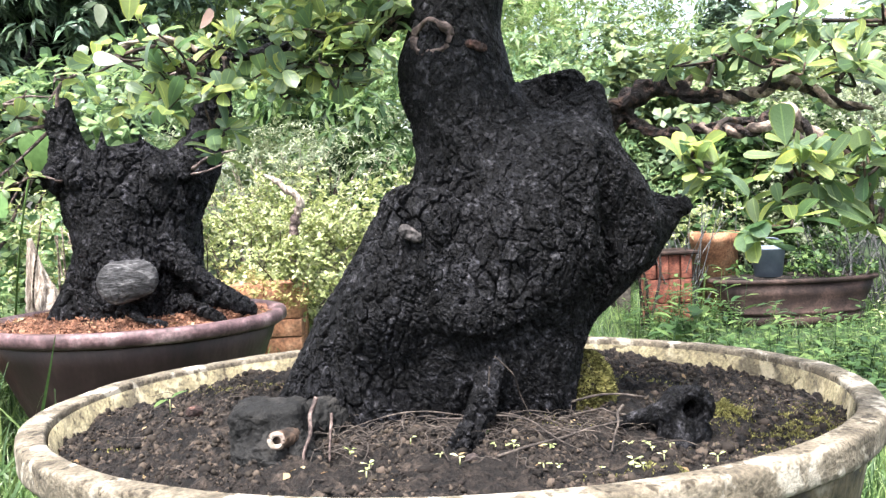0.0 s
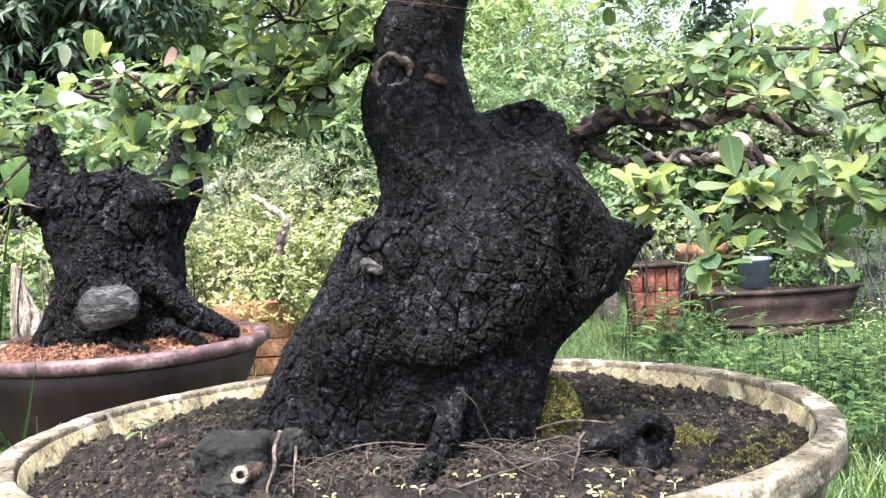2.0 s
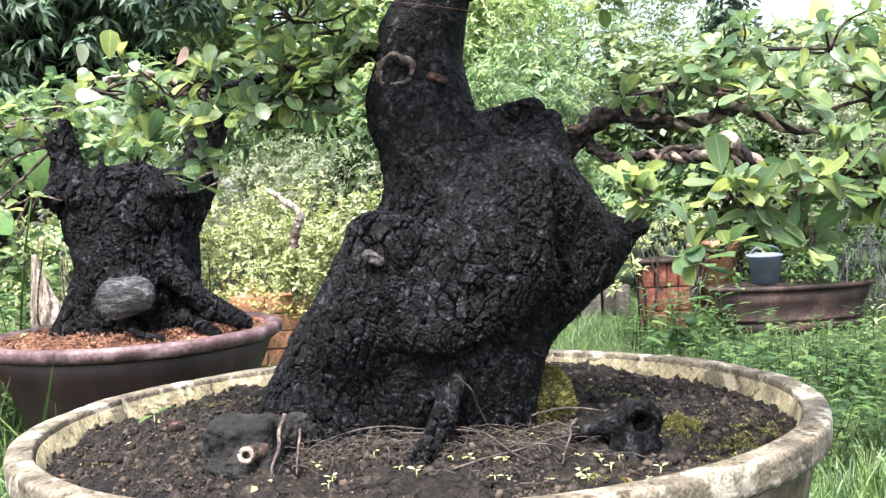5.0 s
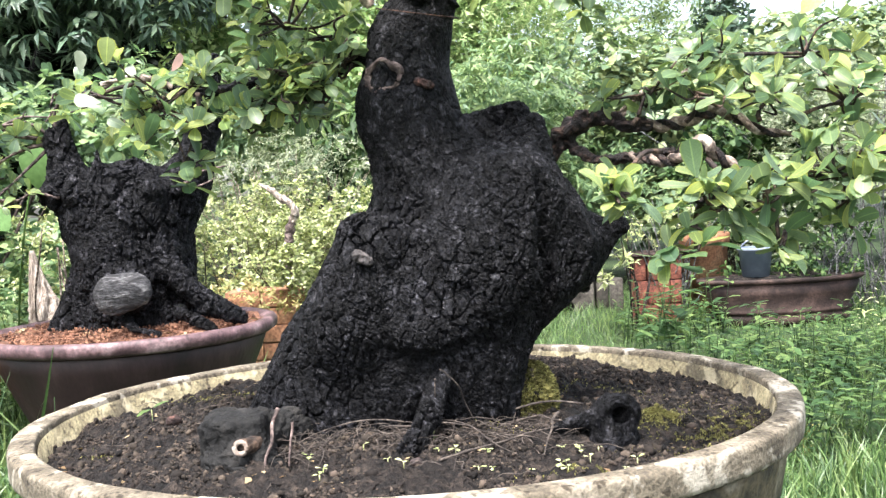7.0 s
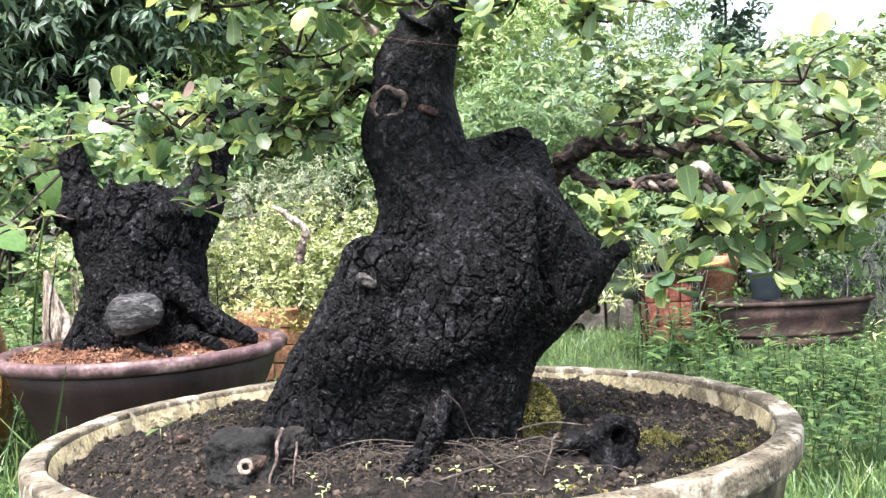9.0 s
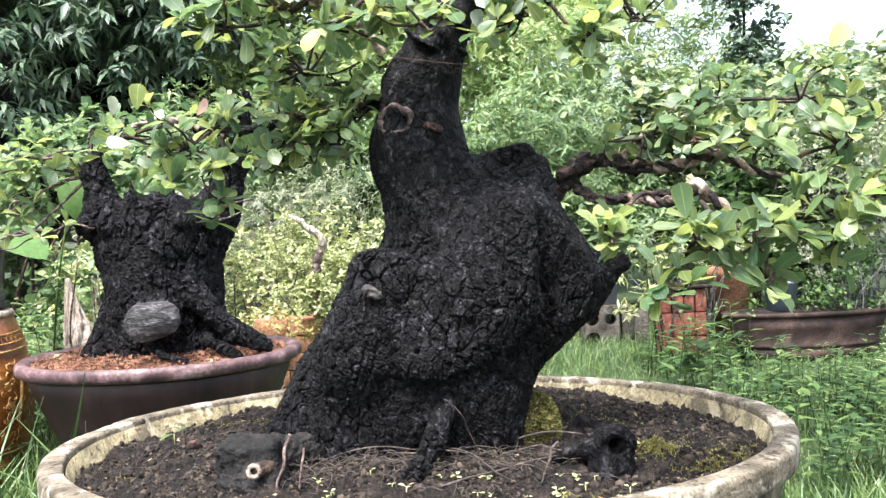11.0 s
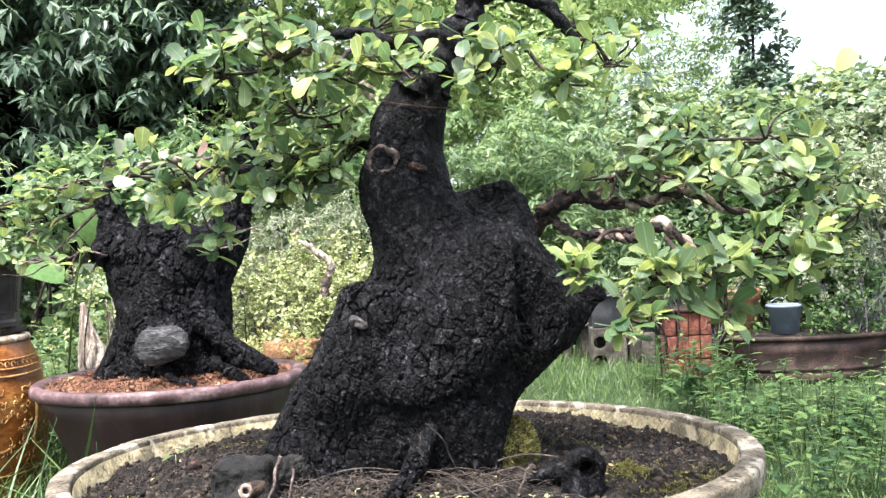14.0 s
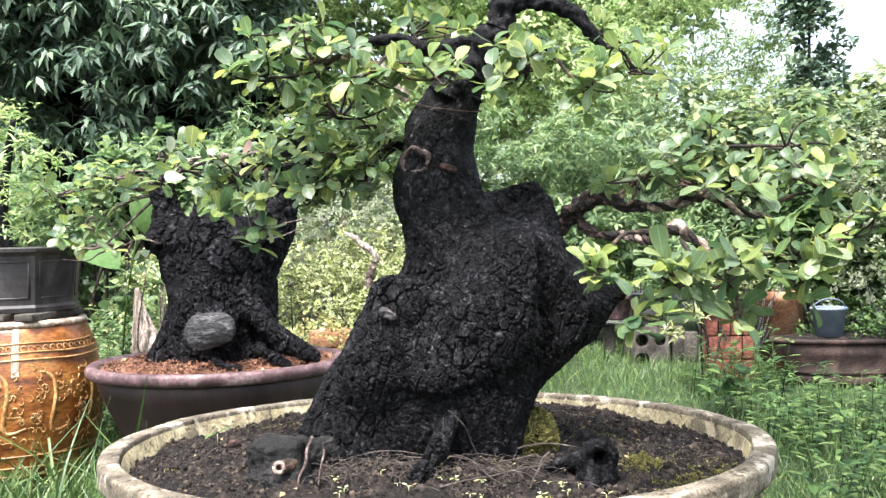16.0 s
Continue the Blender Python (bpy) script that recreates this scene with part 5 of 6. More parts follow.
plant("tree", "pale green tree far behind the thicket", "tree",
      blob_row(20, (-2.0, 12.0, 2.2), (2.6, 13.0, 5.2), 0.8, 1.1), 60, 6, 0.20, SMALL, LEAF_FINE, [([(0.5, 13, -0.1), (0.5, 13, 2), (0.6, 13, 4.5)], [0.14, 0.1, 0.05])], front=True, rise=0.6)
plant("shrub", "wispy yellow-green shrub before the brick pier", "shrub",
      [((1.02, 4.85, 0.62), (0.16, 0.12, 0.10)), ((0.88, 4.88, 0.50), (0.12, 0.10, 0.10)), ((1.0, 4.85, 0.42), (0.12, 0.1, 0.1)), ((0.90, 4.85, 0.30), (0.10, 0.1, 0.08))], 420, 6, 0.055, LONG, LEAF_LIME, stem_fan(6, (1.08, 4.88), 0.06, 0.5, 0.006), SHAGGY_BARK, shell=0.2)
plant("tree", "leafy vine-hung trees rising behind the hedge", "tree",
      blob_row(18, (2.9, 9.8, 1.5), (6.0, 10.8, 2.45), 0.4, 0.55), 170, 5, 0.12, HEART, LEAF_VINE, [([(3.9, 10.4, -0.1), (3.9, 10.4, 1.2), (4.0, 10.4, 2.2)], [0.06, 0.05, 0.02])], front=True, lift=0.05)
plant("hedge", "far line of garden trees", "hedge",
      blob_row(40, (-16, 15, 1), (16, 19, 3.2), 1.2, 2.0), 14, 6, 0.42, SMALL, LEAF_VINE, stem_fan(8, (0, 17), 6, 3, 0.05))


def build_long_grass():
    n = 260
    y = rng.uniform(2.2, 3.0, n)
    x = -1.62 + rng.normal(0, 0.28, n)
    ok = np.hypot(x + 1.72, y - 2.80) > 0.27
    place = np.c_[x, y, np.full(n, -0.02)][ok]
    turn, _ = frames(place, rng.normal(0, 0.5, place.shape) * [1, 1, 0] + [0, 0, 1], rng.normal(size=place.shape), rng.uniform(0.2, 0.42, len(place)))
    turn[:, :, 0] *= 0.6
    arcs = [leaf_shape(7, 1, w, 0.3, 0.3, c, 0) for w, c in ((0.035, 0.6), (0.045, 0.9), (0.03, 0.4))]
    tagged(new("long_grass", scatter("long_grass", arcs, turn, place, GRASS)), "tall arching grass in front of the jar", "grass", kind="stuff")


build_long_grass()
t, _ = frames(np.zeros((1, 3)), np.array([[0.4, -0.5, 0.6]]), np.array([[0.0, -0.9, 0.5]]), [0.21])
YELLOW = leaf_shape(6, 1, 0.8, 0.58, 0.12, 0.2)
tagged(new("yellow_leaf", mesh_of("yellow_leaf", YELLOW[0] @ t[0].T + np.array([2.90, 7.1, 2.05]), YELLOW[1], YELLOW_LEAF)), "single large yellow leaf atop the hedge", "leaf")


def build_grass():
    n = 44000
    y = 0.9 + 7.0 * rng.uniform(0, 1, n)**1.5
    x = (rng.uniform(-1, 1, n)) * (0.9 + 0.62 * (y + 0.4))
    x, y = np.r_[x, rng.uniform(0.4, 2.7, 14000), rng.uniform(0.5, 1.9, 12000)], np.r_[y, rng.uniform(2.6, 6.6, 14000), rng.uniform(0.8, 2.5, 12000)]
    x, y = np.r_[x, rng.uniform(-5, 5, 34000)], np.r_[y, rng.uniform(-3.5, 3.5, 34000)]
    keep = (np.hypot((x - POT[0]) / SPAN[0], (y - POT[1]) / SPAN[1]) > 0.84) & (((x - POT2[0]) / 0.4)**2 + ((y - POT2[1]) / 0.3)**2 > 1) & (np.hypot(x + 1.72, y - 2.95) > 0.2)
    x, y = x[keep], y[keep]
    n = len(x)
    place = np.c_[x, y, np.full(n, -0.02)]
    lean = rng.normal(0, 0.45, (n, 3)) * [1, 1, 0] + [0, 0, 1]
    size = rng.uniform(0.05, 0.17, n) * np.where((x > 0.3) & (y > 2.2), 0.62, np.where(x > 0.3, 0.8, 1.0)) * np.where(x < -1.0, 1.35, 1.0) * (1 + 0.4 * np.array([noise.noise((a * 1.3, b * 1.3, 3.0)) for a, b in zip(x, y)]))
    turn, _ = frames(place, lean, rng.normal(size=(n, 3)) + [0, -0.4, 0], size)
    tagged(new("grass", scatter("grass", BLADE, turn, place, GRASS)), "lush uncut green grass round the pots", "grass", kind="stuff")


build_grass()


# ---- pots and jars of the garden ----
def build_jar():
    cx, cy = -1.72, 2.80
    jar = empty("dragon_jar", (cx, cy, 0), label="round-bellied amber glazed jar with yellow scroll reliefs, upside down", category="jar")
    prof = [(0.0, -0.02), (0.20, -0.02), (0.215, 0.02), (0.235, 0.10), (0.255, 0.20), (0.265, 0.31), (0.26, 0.40), (0.245, 0.49), (0.222, 0.56), (0.208, 0.59), (0.20, 0.596), (0.0, 0.596)]
    shell = part("body", mesh_of("body", *lathe(prof, 72, (cx, cy, 0), wobble=0.004, closed=False), JAR_GLAZE), jar)
    hz, hr = np.array([p[1] for p in prof[1:-1]]), np.array([p[0] for p in prof[1:-1]])

    def on(a, z, off=0.002):
        r = np.interp(z, hz, hr) + off
        return (cx + r * math.cos(a), cy + r * math.sin(a), z)

    part("lip", mesh_of("lip", *lathe([(0.196, 0.594), (0.214, 0.582), (0.217, 0.594), (0.212, 0.604), (0.19, 0.606)], 72, (cx, cy, 0), wobble=0.008, seed=2.0), JAR_LIP), jar, "bare pale worn foot ring")
    for z in (0.53, 0.50, 0.475, 0.14, 0.10, 0.07):
        part("band", mesh_of("band", *tube([on(a, z + 0.002 * math.sin(5 * a)) for a in np.linspace(0, 2 * math.pi, 40)], [0.0035] * 40, 6, 2), JAR_RELIEF), shell, "yellow ridge round the jar")
    for k, a0 in enumerate((-2.0, -1.45, -0.85, -0.25, 0.9, 2.0, 3.1)):
        pts = [on(a0 + 0.34 * s + 0.10 * math.sin(7 * s), 0.39 - 0.16 * s + 0.05 * math.sin(5.5 * s + 1), -0.002) for s in np.linspace(0, 1, 14)]
        part("relief", mesh_of("relief", *tube(pts, [0.004 + 0.0045 * math.sin(math.pi * s) for s in np.linspace(0.05, 0.97, 14)], 8, 3, rough=0.4, seed=k * 5.0), JAR_RELIEF), shell, "raised yellow scroll")
        bits = []
        for j in range(46):
            b, z = a0 + rng.uniform(-0.05, 0.62), rng.uniform(0.17, 0.44)
            t0 = rng.uniform(0, 6.3)
            bits.append(tube([on(b + 0.05 * q * math.cos(t0 + 2.2 * q), z + 0.016 * q * math.sin(t0 + 2.2 * q), 0.001) for q in (0, 0.5, 1, 1.5)], [0.0032, 0.003, 0.0024, 0.001], 5, 3))
        for j in range(7):
            b = a0 + 0.1 * j
            bits.append(tube([on(b + 0.035 * math.cos(q), 0.512 + 0.010 * math.sin(q), 0.001) for q in np.linspace(0, 4.2, 6)], [0.003] * 6, 5, 2))
        part("relief", mesh_of("relief", *joined(bits), JAR_RELIEF), shell, "small yellow flourishes", "stuff")
    drip = [(on(-1.16 + d, z, 0.0025)) for z in (0.585, 0.54, 0.50, 0.46, 0.42) for d in (-0.05, -0.03, 0.0, 0.03, 0.045)]
    part("drip", mesh_of("drip", drip, [(i * 5 + j, i * 5 + j + 1, i * 5 + j + 6, i * 5 + j + 5) for i in range(4) for j in range(4)], JAR_LIP), shell, "whitish mineral streak")
    for k, dx in enumerate((-0.10, 0.0, 0.11)):
        x = cx + dx
        tagged(new("wood_block", mesh_of("wood_block", *box((x - 0.035, cy - 0.19, 0.606), (x + 0.035, cy + 0.16, 0.632), 0.004), STONE)), "short grey spacer block lying on the jar", "block", "spacer blocks on the jar")


def build_black_pot():
    cx, cy, r = -1.755, 2.83, 0.235
    pot = empty("black_pot", (cx, cy, 0.632), label="black eight-sided clay pot with framed panels, on the jar", category="plant pot")
    v, f = lathe([(0.80 * r, 0.634), (0.90 * r, 0.634), (0.915 * r, 0.65), (0.88 * r, 0.66), (0.96 * r, 0.835), (0.99 * r, 0.845), (1.06 * r, 0.85), (1.07 * r, 0.862), (0.97 * r, 0.868), (0.93 * r, 0.84), (0.0, 0.83), (0.0, 0.634)], 8, (cx, cy, 0), closed=True)
    shell = part("body", mesh_of("body", v, f, BLACK_CLAY, smooth=False), pot)
    for k in range(8):
        a, b = 2 * math.pi * k / 8, 2 * math.pi * (k + 1) / 8

        def at(s, z):
            rr = (0.88 + 0.08 * (z - 0.66) / 0.175) * r
            p = np.array([cx + rr * math.cos(a), cy + rr * math.sin(a), z]) * (1 - s) + np.array([cx + rr * math.cos(b), cy + rr * math.sin(b), z]) * s
            return p
        loop = [at(0.12, 0.685), at(0.88, 0.685), at(0.88, 0.815), at(0.12, 0.815)]
        edges = [tube([loop[i], loop[(i + 1) % 4]], [0.004, 0.004], 6, 2) for i in range(4)]
        part("panel_frame", mesh_of("panel_frame", *joined(edges), BLACK_CLAY), shell)
    thing = plant("potted_shrub", "light green layered shrub growing in the black pot", "shrub",
                  [((-1.76, 2.82, 0.93), (0.17, 0.14, 0.06)), ((-1.70, 2.78, 1.03), (0.18, 0.15, 0.06)), ((-1.80, 2.82, 1.12), (0.20, 0.16, 0.07)), ((-1.68, 2.84, 1.20), (0.15, 0.14, 0.06)), ((-1.80, 2.86, 1.28), (0.18, 0.15, 0.07)), ((-1.82, 2.9, 1.38), (0.14, 0.13, 0.06))],
                  900, 6, 0.038, LONG, LEAF_FINE, [([(-1.80, 2.85, 0.84), (-1.83, 2.85, 1.0), (-1.78, 2.86, 1.35)], [0.03, 0.022, 0.01])], BARK, shell=0.2)


def build_brown_pot():
    cx, cy = 1.88, 4.88
    pot = empty("long_pot", (cx, cy, 0), label="long oval brown clay pot with ridged foot, among weeds", category="plant pot")
    sq, z = (0.46, 0.19), 0.255
    part("rim", mesh_of("rim", *lathe([(0.90, z - 0.01), (0.94, z), (1.0, z - 0.002), (1.005, z - 0.02), (0.96, z - 0.03), (0.9, z - 0.03)], 96, (cx, cy, 0), sq, 0.006), BROWN_CLAY), pot, "flat worn brown rim")
    part("body", mesh_of("body", *lathe([(0.0, 0.0), (0.80, 0.0), (0.83, 0.012), (0.83, 0.045), (0.79, 0.055), (0.84, 0.062), (0.85, 0.075), (0.81, 0.085), (0.90, 0.16), (0.95, z - 0.025), (0.90, z - 0.03), (0.86, z - 0.05), (0.0, z - 0.05)], 96, (cx, cy, 0), sq, 0.006, closed=False), BROWN_CLAY), pot)
    tagged(new("pot_soil", mesh_of("pot_soil", *lathe([(0.0, z - 0.04), (0.87, z - 0.04), (0.89, z - 0.012), (0.5, z + 0.01), (0.0, z + 0.015)], 64, (cx, cy, 0), sq, 0.01, closed=False), SOIL)), "dark soil heaped in the long brown pot", "soil", kind="stuff")
    plant("shrub", "dark small-leaved shrub filling the long brown pot", "shrub",
          [((cx + 0.1, cy - 0.1, 0.29), (0.22, 0.07, 0.05)), ((cx + 0.34, cy - 0.08, 0.31), (0.14, 0.08, 0.07)), ((cx + 0.22, cy, 0.34), (0.24, 0.16, 0.12)), ((cx + 0.35, cy + 0.05, 0.50), (0.22, 0.18, 0.15)), ((cx + 0.02, cy + 0.08, 0.36), (0.16, 0.12, 0.12)), ((cx - 0.2, cy + 0.06, 0.31), (0.14, 0.08, 0.06))], 1100, 5, 0.035, SMALL, LEAF_WEED, stem_fan(14, (cx + 0.25, cy), 0.16, 0.6, 0.004), GREY_WOOD)
    bx, by = 1.735, 4.84
    bucket = empty("plastic_bucket", (bx, by, 0.262), label="small blue-grey plastic bucket standing in the long pot", category="bucket")
    part("body", mesh_of("body", *lathe([(0.0, 0.262), (0.072, 0.262), (0.088, 0.405), (0.096, 0.407), (0.097, 0.42), (0.089, 0.422), (0.084, 0.41), (0.070, 0.275), (0.0, 0.275)], 48, (bx, by, 0), closed=False), GREY_PLASTIC), bucket)
    part("handle", mesh_of("handle", *tube([(bx - 0.09, by, 0.412), (bx - 0.06, by - 0.02, 0.452), (bx, by - 0.03, 0.47), (bx + 0.06, by - 0.02, 0.452), (bx + 0.09, by, 0.412)], [0.004] * 5, 6), GREY_PLASTIC), bucket)
    sx, sy = 1.58, 5.28
    drum = empty("terracotta_pot", (sx, sy, 0), label="tall rusty-brown terracotta pot beside the bricks", category="plant pot")
    part("body", mesh_of("body", *lathe([(0.0, -0.02), (0.11, -0.02), (0.135, 0.42), (0.148, 0.43), (0.15, 0.485), (0.135, 0.49), (0.12, 0.46), (0.0, 0.46)], 48, (sx, sy, 0), wobble=0.01, closed=False), TERRACOTTA), drum)


def brick_pier(lo, hi, size, material, label, group):
    """Stacked bricks, each with its own edges and open joints."""
    n = [max(1, round((hi[i] - lo[i]) / size[i])) for i in range(3)]
    pier = empty("brick_pier", ((lo[0] + hi[0]) / 2, (lo[1] + hi[1]) / 2, lo[2]), label=label, category="brick pier")
    g = 0.005
    step = [(hi[i] - lo[i]) / n[i] for i in range(3)]
    me = mesh_of("brick", *box([-s / 2 + g / 2 for s in step], [s / 2 - g / 2 for s in step], 0.004), material)
    for i in range(n[0]):
        for j in range(n[1]):
            for k in range(n[2]):
                ob = new("brick", me)
                ob.parent = pier
                ob.location = Vector((lo[0] + (i + 0.5) * step[0], lo[1] + (j + 0.5) * step[1], lo[2] + (k + 0.5) * step[2])) - Vector(pier.location) + Vector(rng.normal(0, 0.0025, 3) * [1, 1, 0])
                ob.rotation_euler.z = rng.normal(0, 0.02)
    return pier


def small_pot(name, label, x, y, z0, z1, r, material, squash=1.0):
    pot = empty(name, (x, y, z0), label=label, category="plant pot")
    h = z1 - z0
    part("body", mesh_of("body", *lathe([(0.0, z0), (r * 0.72, z0), (r * 0.78, z0 + h * 0.1), (r * 0.95, z0 + h * 0.8), (r * 1.06, z0 + h * 0.82), (r * 1.08, z1), (r * 0.95, z1), (r * 0.9, z0 + h * 0.85), (0.0, z0 + h * 0.83)], 40, (x, y, 0), (1, squash), 0.01, closed=False), material), pot)
    return pot


def build_stands():
    brick_pier((1.11, 5.0, -0.02), (1.37, 5.2, 0.385), (0.065, 0.10, 0.13), BRICK, "short pier of upright red bricks in the grass", "")
    tagged(new("stone_slab", mesh_of("stone_slab", *box((1.08, 4.98, 0.386), (1.40, 5.22, 0.41), 0.008), BROWN_CLAY)), "dark mossy slab lying on the brick pier", "slab")
    plant("shrub", "pale twiggy shrub growing over the slab", "shrub", [((1.28, 5.1, 0.55), (0.24, 0.2, 0.12)), ((1.55, 5.25, 0.62), (0.2, 0.18, 0.12))], 600, 5, 0.028, SMALL, LEAF_LIME, stem_fan(22, (1.35, 5.12), 0.16, 0.68, 0.004), GREY_WOOD)
    brick_pier((-1.02, 4.15, -0.02), (-0.68, 4.40, 0.40), (0.17, 0.125, 0.085), TERRACOTTA, "low stack of orange bricks under the shrub", "")
    for x, y, h in ((0.62, 6.22, 0.22), (0.76, 6.2, 0.22), (1.11, 5.65, 0.21)):
        tagged(new("concrete_post", mesh_of("concrete_post", *box((x - 0.04, y - 0.04, -0.03), (x + 0.04, y + 0.04, h), 0.01), STONE)), "short weathered grey concrete post in the grass", "post", "posts under the small pots")
    tagged(new("plank", mesh_of("plank", *box((0.54, 6.1, 0.22), (0.84, 6.3, 0.245), 0.006), GREY_WOOD)), "grey plank resting on two posts", "plank")
    small_pot("bonsai_dish", "low purple-grey ribbed dish on a plank", 0.69, 6.2, 0.245, 0.42, 0.105, PURPLE_RIM)
    s = Solid((0.74, 5.82, -0.05), (1.02, 6.08, 0.28), 0.007)
    s.block((0.76, 5.85, -0.03), (1.00, 6.05, 0.235), 0.008)
    s.limb((0.82, 5.80, 0.0), (0.82, 6.1, 0.0), 0.045, 0.045, 0.004, cut=True)
    s.limb((0.82, 5.80, 0.13), (0.82, 6.1, 0.13), 0.04, 0.04, 0.004, cut=True)
    s.limb((0.94, 5.80, 0.13), (0.94, 6.1, 0.13), 0.035, 0.035, 0.004, cut=True)
    tagged(new("concrete_block", mesh_of("concrete_block", *s.surface(), STONE)), "weathered grey hollow concrete block in the grass", "block")
    tub = empty("nursery_tub", (0.88, 5.95, 0.236), label="square black plastic tub with rolled rim, on a concrete block", category="plant pot")
    k = math.sqrt(2)
    v, f = lathe([(0.0, 0.237), (0.10 * k, 0.237), (0.122 * k, 0.44), (0.116 * k, 0.44), (0.112 * k, 0.41), (0.0, 0.41)], 4, closed=False)
    c45 = math.cos(math.pi / 4)
    turned = np.c_[0.88 + c45 * (v[:, 0] - v[:, 1]), 5.95 + c45 * (v[:, 0] + v[:, 1]), v[:, 2]]
    part("body", mesh_of("body", turned, f, BLACK_PLASTIC, smooth=False), tub)
    for i in range(4):
        a, b = i * math.pi / 2 + math.pi / 4, (i + 1) * math.pi / 2 + math.pi / 4
        r = 0.127 * k
        part("rim", mesh_of("rim", *tube([(0.88 + r * math.cos(a), 5.95 + r * math.sin(a), 0.447), (0.88 + r * math.cos(b), 5.95 + r * math.sin(b), 0.447)], [0.011, 0.011], 8, 2), BLACK_PLASTIC), tub)
    tagged(new("concrete_post", mesh_of("concrete_post", *box((1.02, 5.88, -0.03), (1.10, 6.0, 0.22), 0.012), STONE)), "short weathered grey concrete post in the grass", "post", "posts under the small pots")
    plant("shrub", "small green plant in the nursery pots", "shrub", [((0.88, 5.95, 0.55), (0.15, 0.12, 0.12)), ((0.68, 6.2, 0.5), (0.12, 0.1, 0.08))], 700, 5, 0.035, SMALL, LEAF_WEED, stem_fan(5, (0.83, 5.95), 0.03, 0.62, 0.006))


def build_dead_wood():
    tree = empty("dead_bonsai", (-0.72, 4.2, 0.40), label="twisted dead wood with bleached curved branch in the shrubs", category="bonsai tree")
    part("limb", mesh_of("limb", *tube([(-0.83, 4.2, 0.905), (-0.775, 4.2, 0.875), (-0.73, 4.2, 0.835), (-0.685, 4.2, 0.805), (-0.665, 4.2, 0.76), (-0.685, 4.2, 0.715)], [0.006, 0.012, 0.017, 0.016, 0.018, 0.012], 16, 10, 2, 30, 0.5, 0.5), STREAK_WOOD), tree, "bleached grey-white branch")
    part("trunk", mesh_of("trunk", *tube([(-0.675, 4.21, 0.75), (-0.70, 4.21, 0.67), (-0.71, 4.21, 0.58), (-0.72, 4.22, 0.40)], [0.016, 0.021, 0.018, 0.018], 14, 10, rough=0.6), SCAR_WOOD), tree, "grey-brown weathered trunk")
    tree = empty("driftwood", (-1.55, 3.4, 0.0), label="pale twisted dead trunk standing behind the oval pot", category="dead wood")
    part("trunk", mesh_of("trunk", *tube([(-1.53, 3.4, -0.03), (-1.52, 3.4, 0.25), (-1.53, 3.4, 0.42), (-1.555, 3.4, 0.55), (-1.57, 3.4, 0.68)], [0.08, 0.075, 0.06, 0.03, 0.008], 28, 10, 7, 9, 0.5, 0.12), STREAK_WOOD), tree)
    plant("shrub", "low yellow-green shrub with pinkish twigs", "shrub", [((-1.42, 3.55, 0.40), (0.22, 0.2, 0.2)), ((-1.5, 3.6, 0.65), (0.2, 0.18, 0.16)), ((-1.25, 3.6, 0.3), (0.2, 0.18, 0.2)), ((-1.72, 3.65, 0.45), (0.22, 0.2, 0.22)), ((-1.65, 3.7, 0.72), (0.18, 0.16, 0.14))], 800, 5, 0.028, SMALL, LEAF_LIME, stem_fan(16, (-1.42, 3.55), 0.14, 0.75, 0.006), PALE_WOOD)
    plant("shrub", "orange-yellow tinged small-leaved shrub by the bricks", "shrub", [((-0.95, 4.06, 0.42), (0.14, 0.1, 0.09)), ((-0.80, 4.05, 0.38), (0.12, 0.09, 0.08)), ((-0.68, 4.06, 0.33), (0.08, 0.07, 0.05))], 1700, 5, 0.026, SMALL, ORANGE_LEAF, stem_fan(5, (-0.9, 4.08), 0.03, 0.36, 0.004))


def build_taro():
    big = leaf_shape(8, 1, 0.8, 0.4, 0.12, 0.3, 0.0)
    taro = empty("taro_plant", (-1.95, 3.6, 0), label="taro with large pale green heart-shaped leaves", category="plant")
    for p, d, up, s in (((-2.02, 3.62, 0.93), (0.9, -0.3, -0.25), (0.1, -0.5, 1), 0.33), ((-2.2, 3.5, 0.88), (-0.3, -0.5, -0.2), (0, -0.4, 1), 0.28), ((-1.38, 3.1, 1.06), (0.15, -0.2, -1), (0.2, -1, 0.1), 0.16)):
        t, q = frames(np.array([p]), np.array([d], float), np.array([up], float), [s])
        part("leaf", mesh_of("leaf", (big[0] @ t[0].T) + q[0], big[1], TARO_LEAF), taro)
        part("stalk", mesh_of("stalk", *tube([(-1.95 + (p[0] + 1.95) * 0.3, 3.6, 0), (-1.95 + (p[0] + 1.95) * 0.8, p[1] + 0.05, p[2] * 0.6), p], [0.005, 0.004, 0.003], 7, 6), TARO_LEAF), taro)


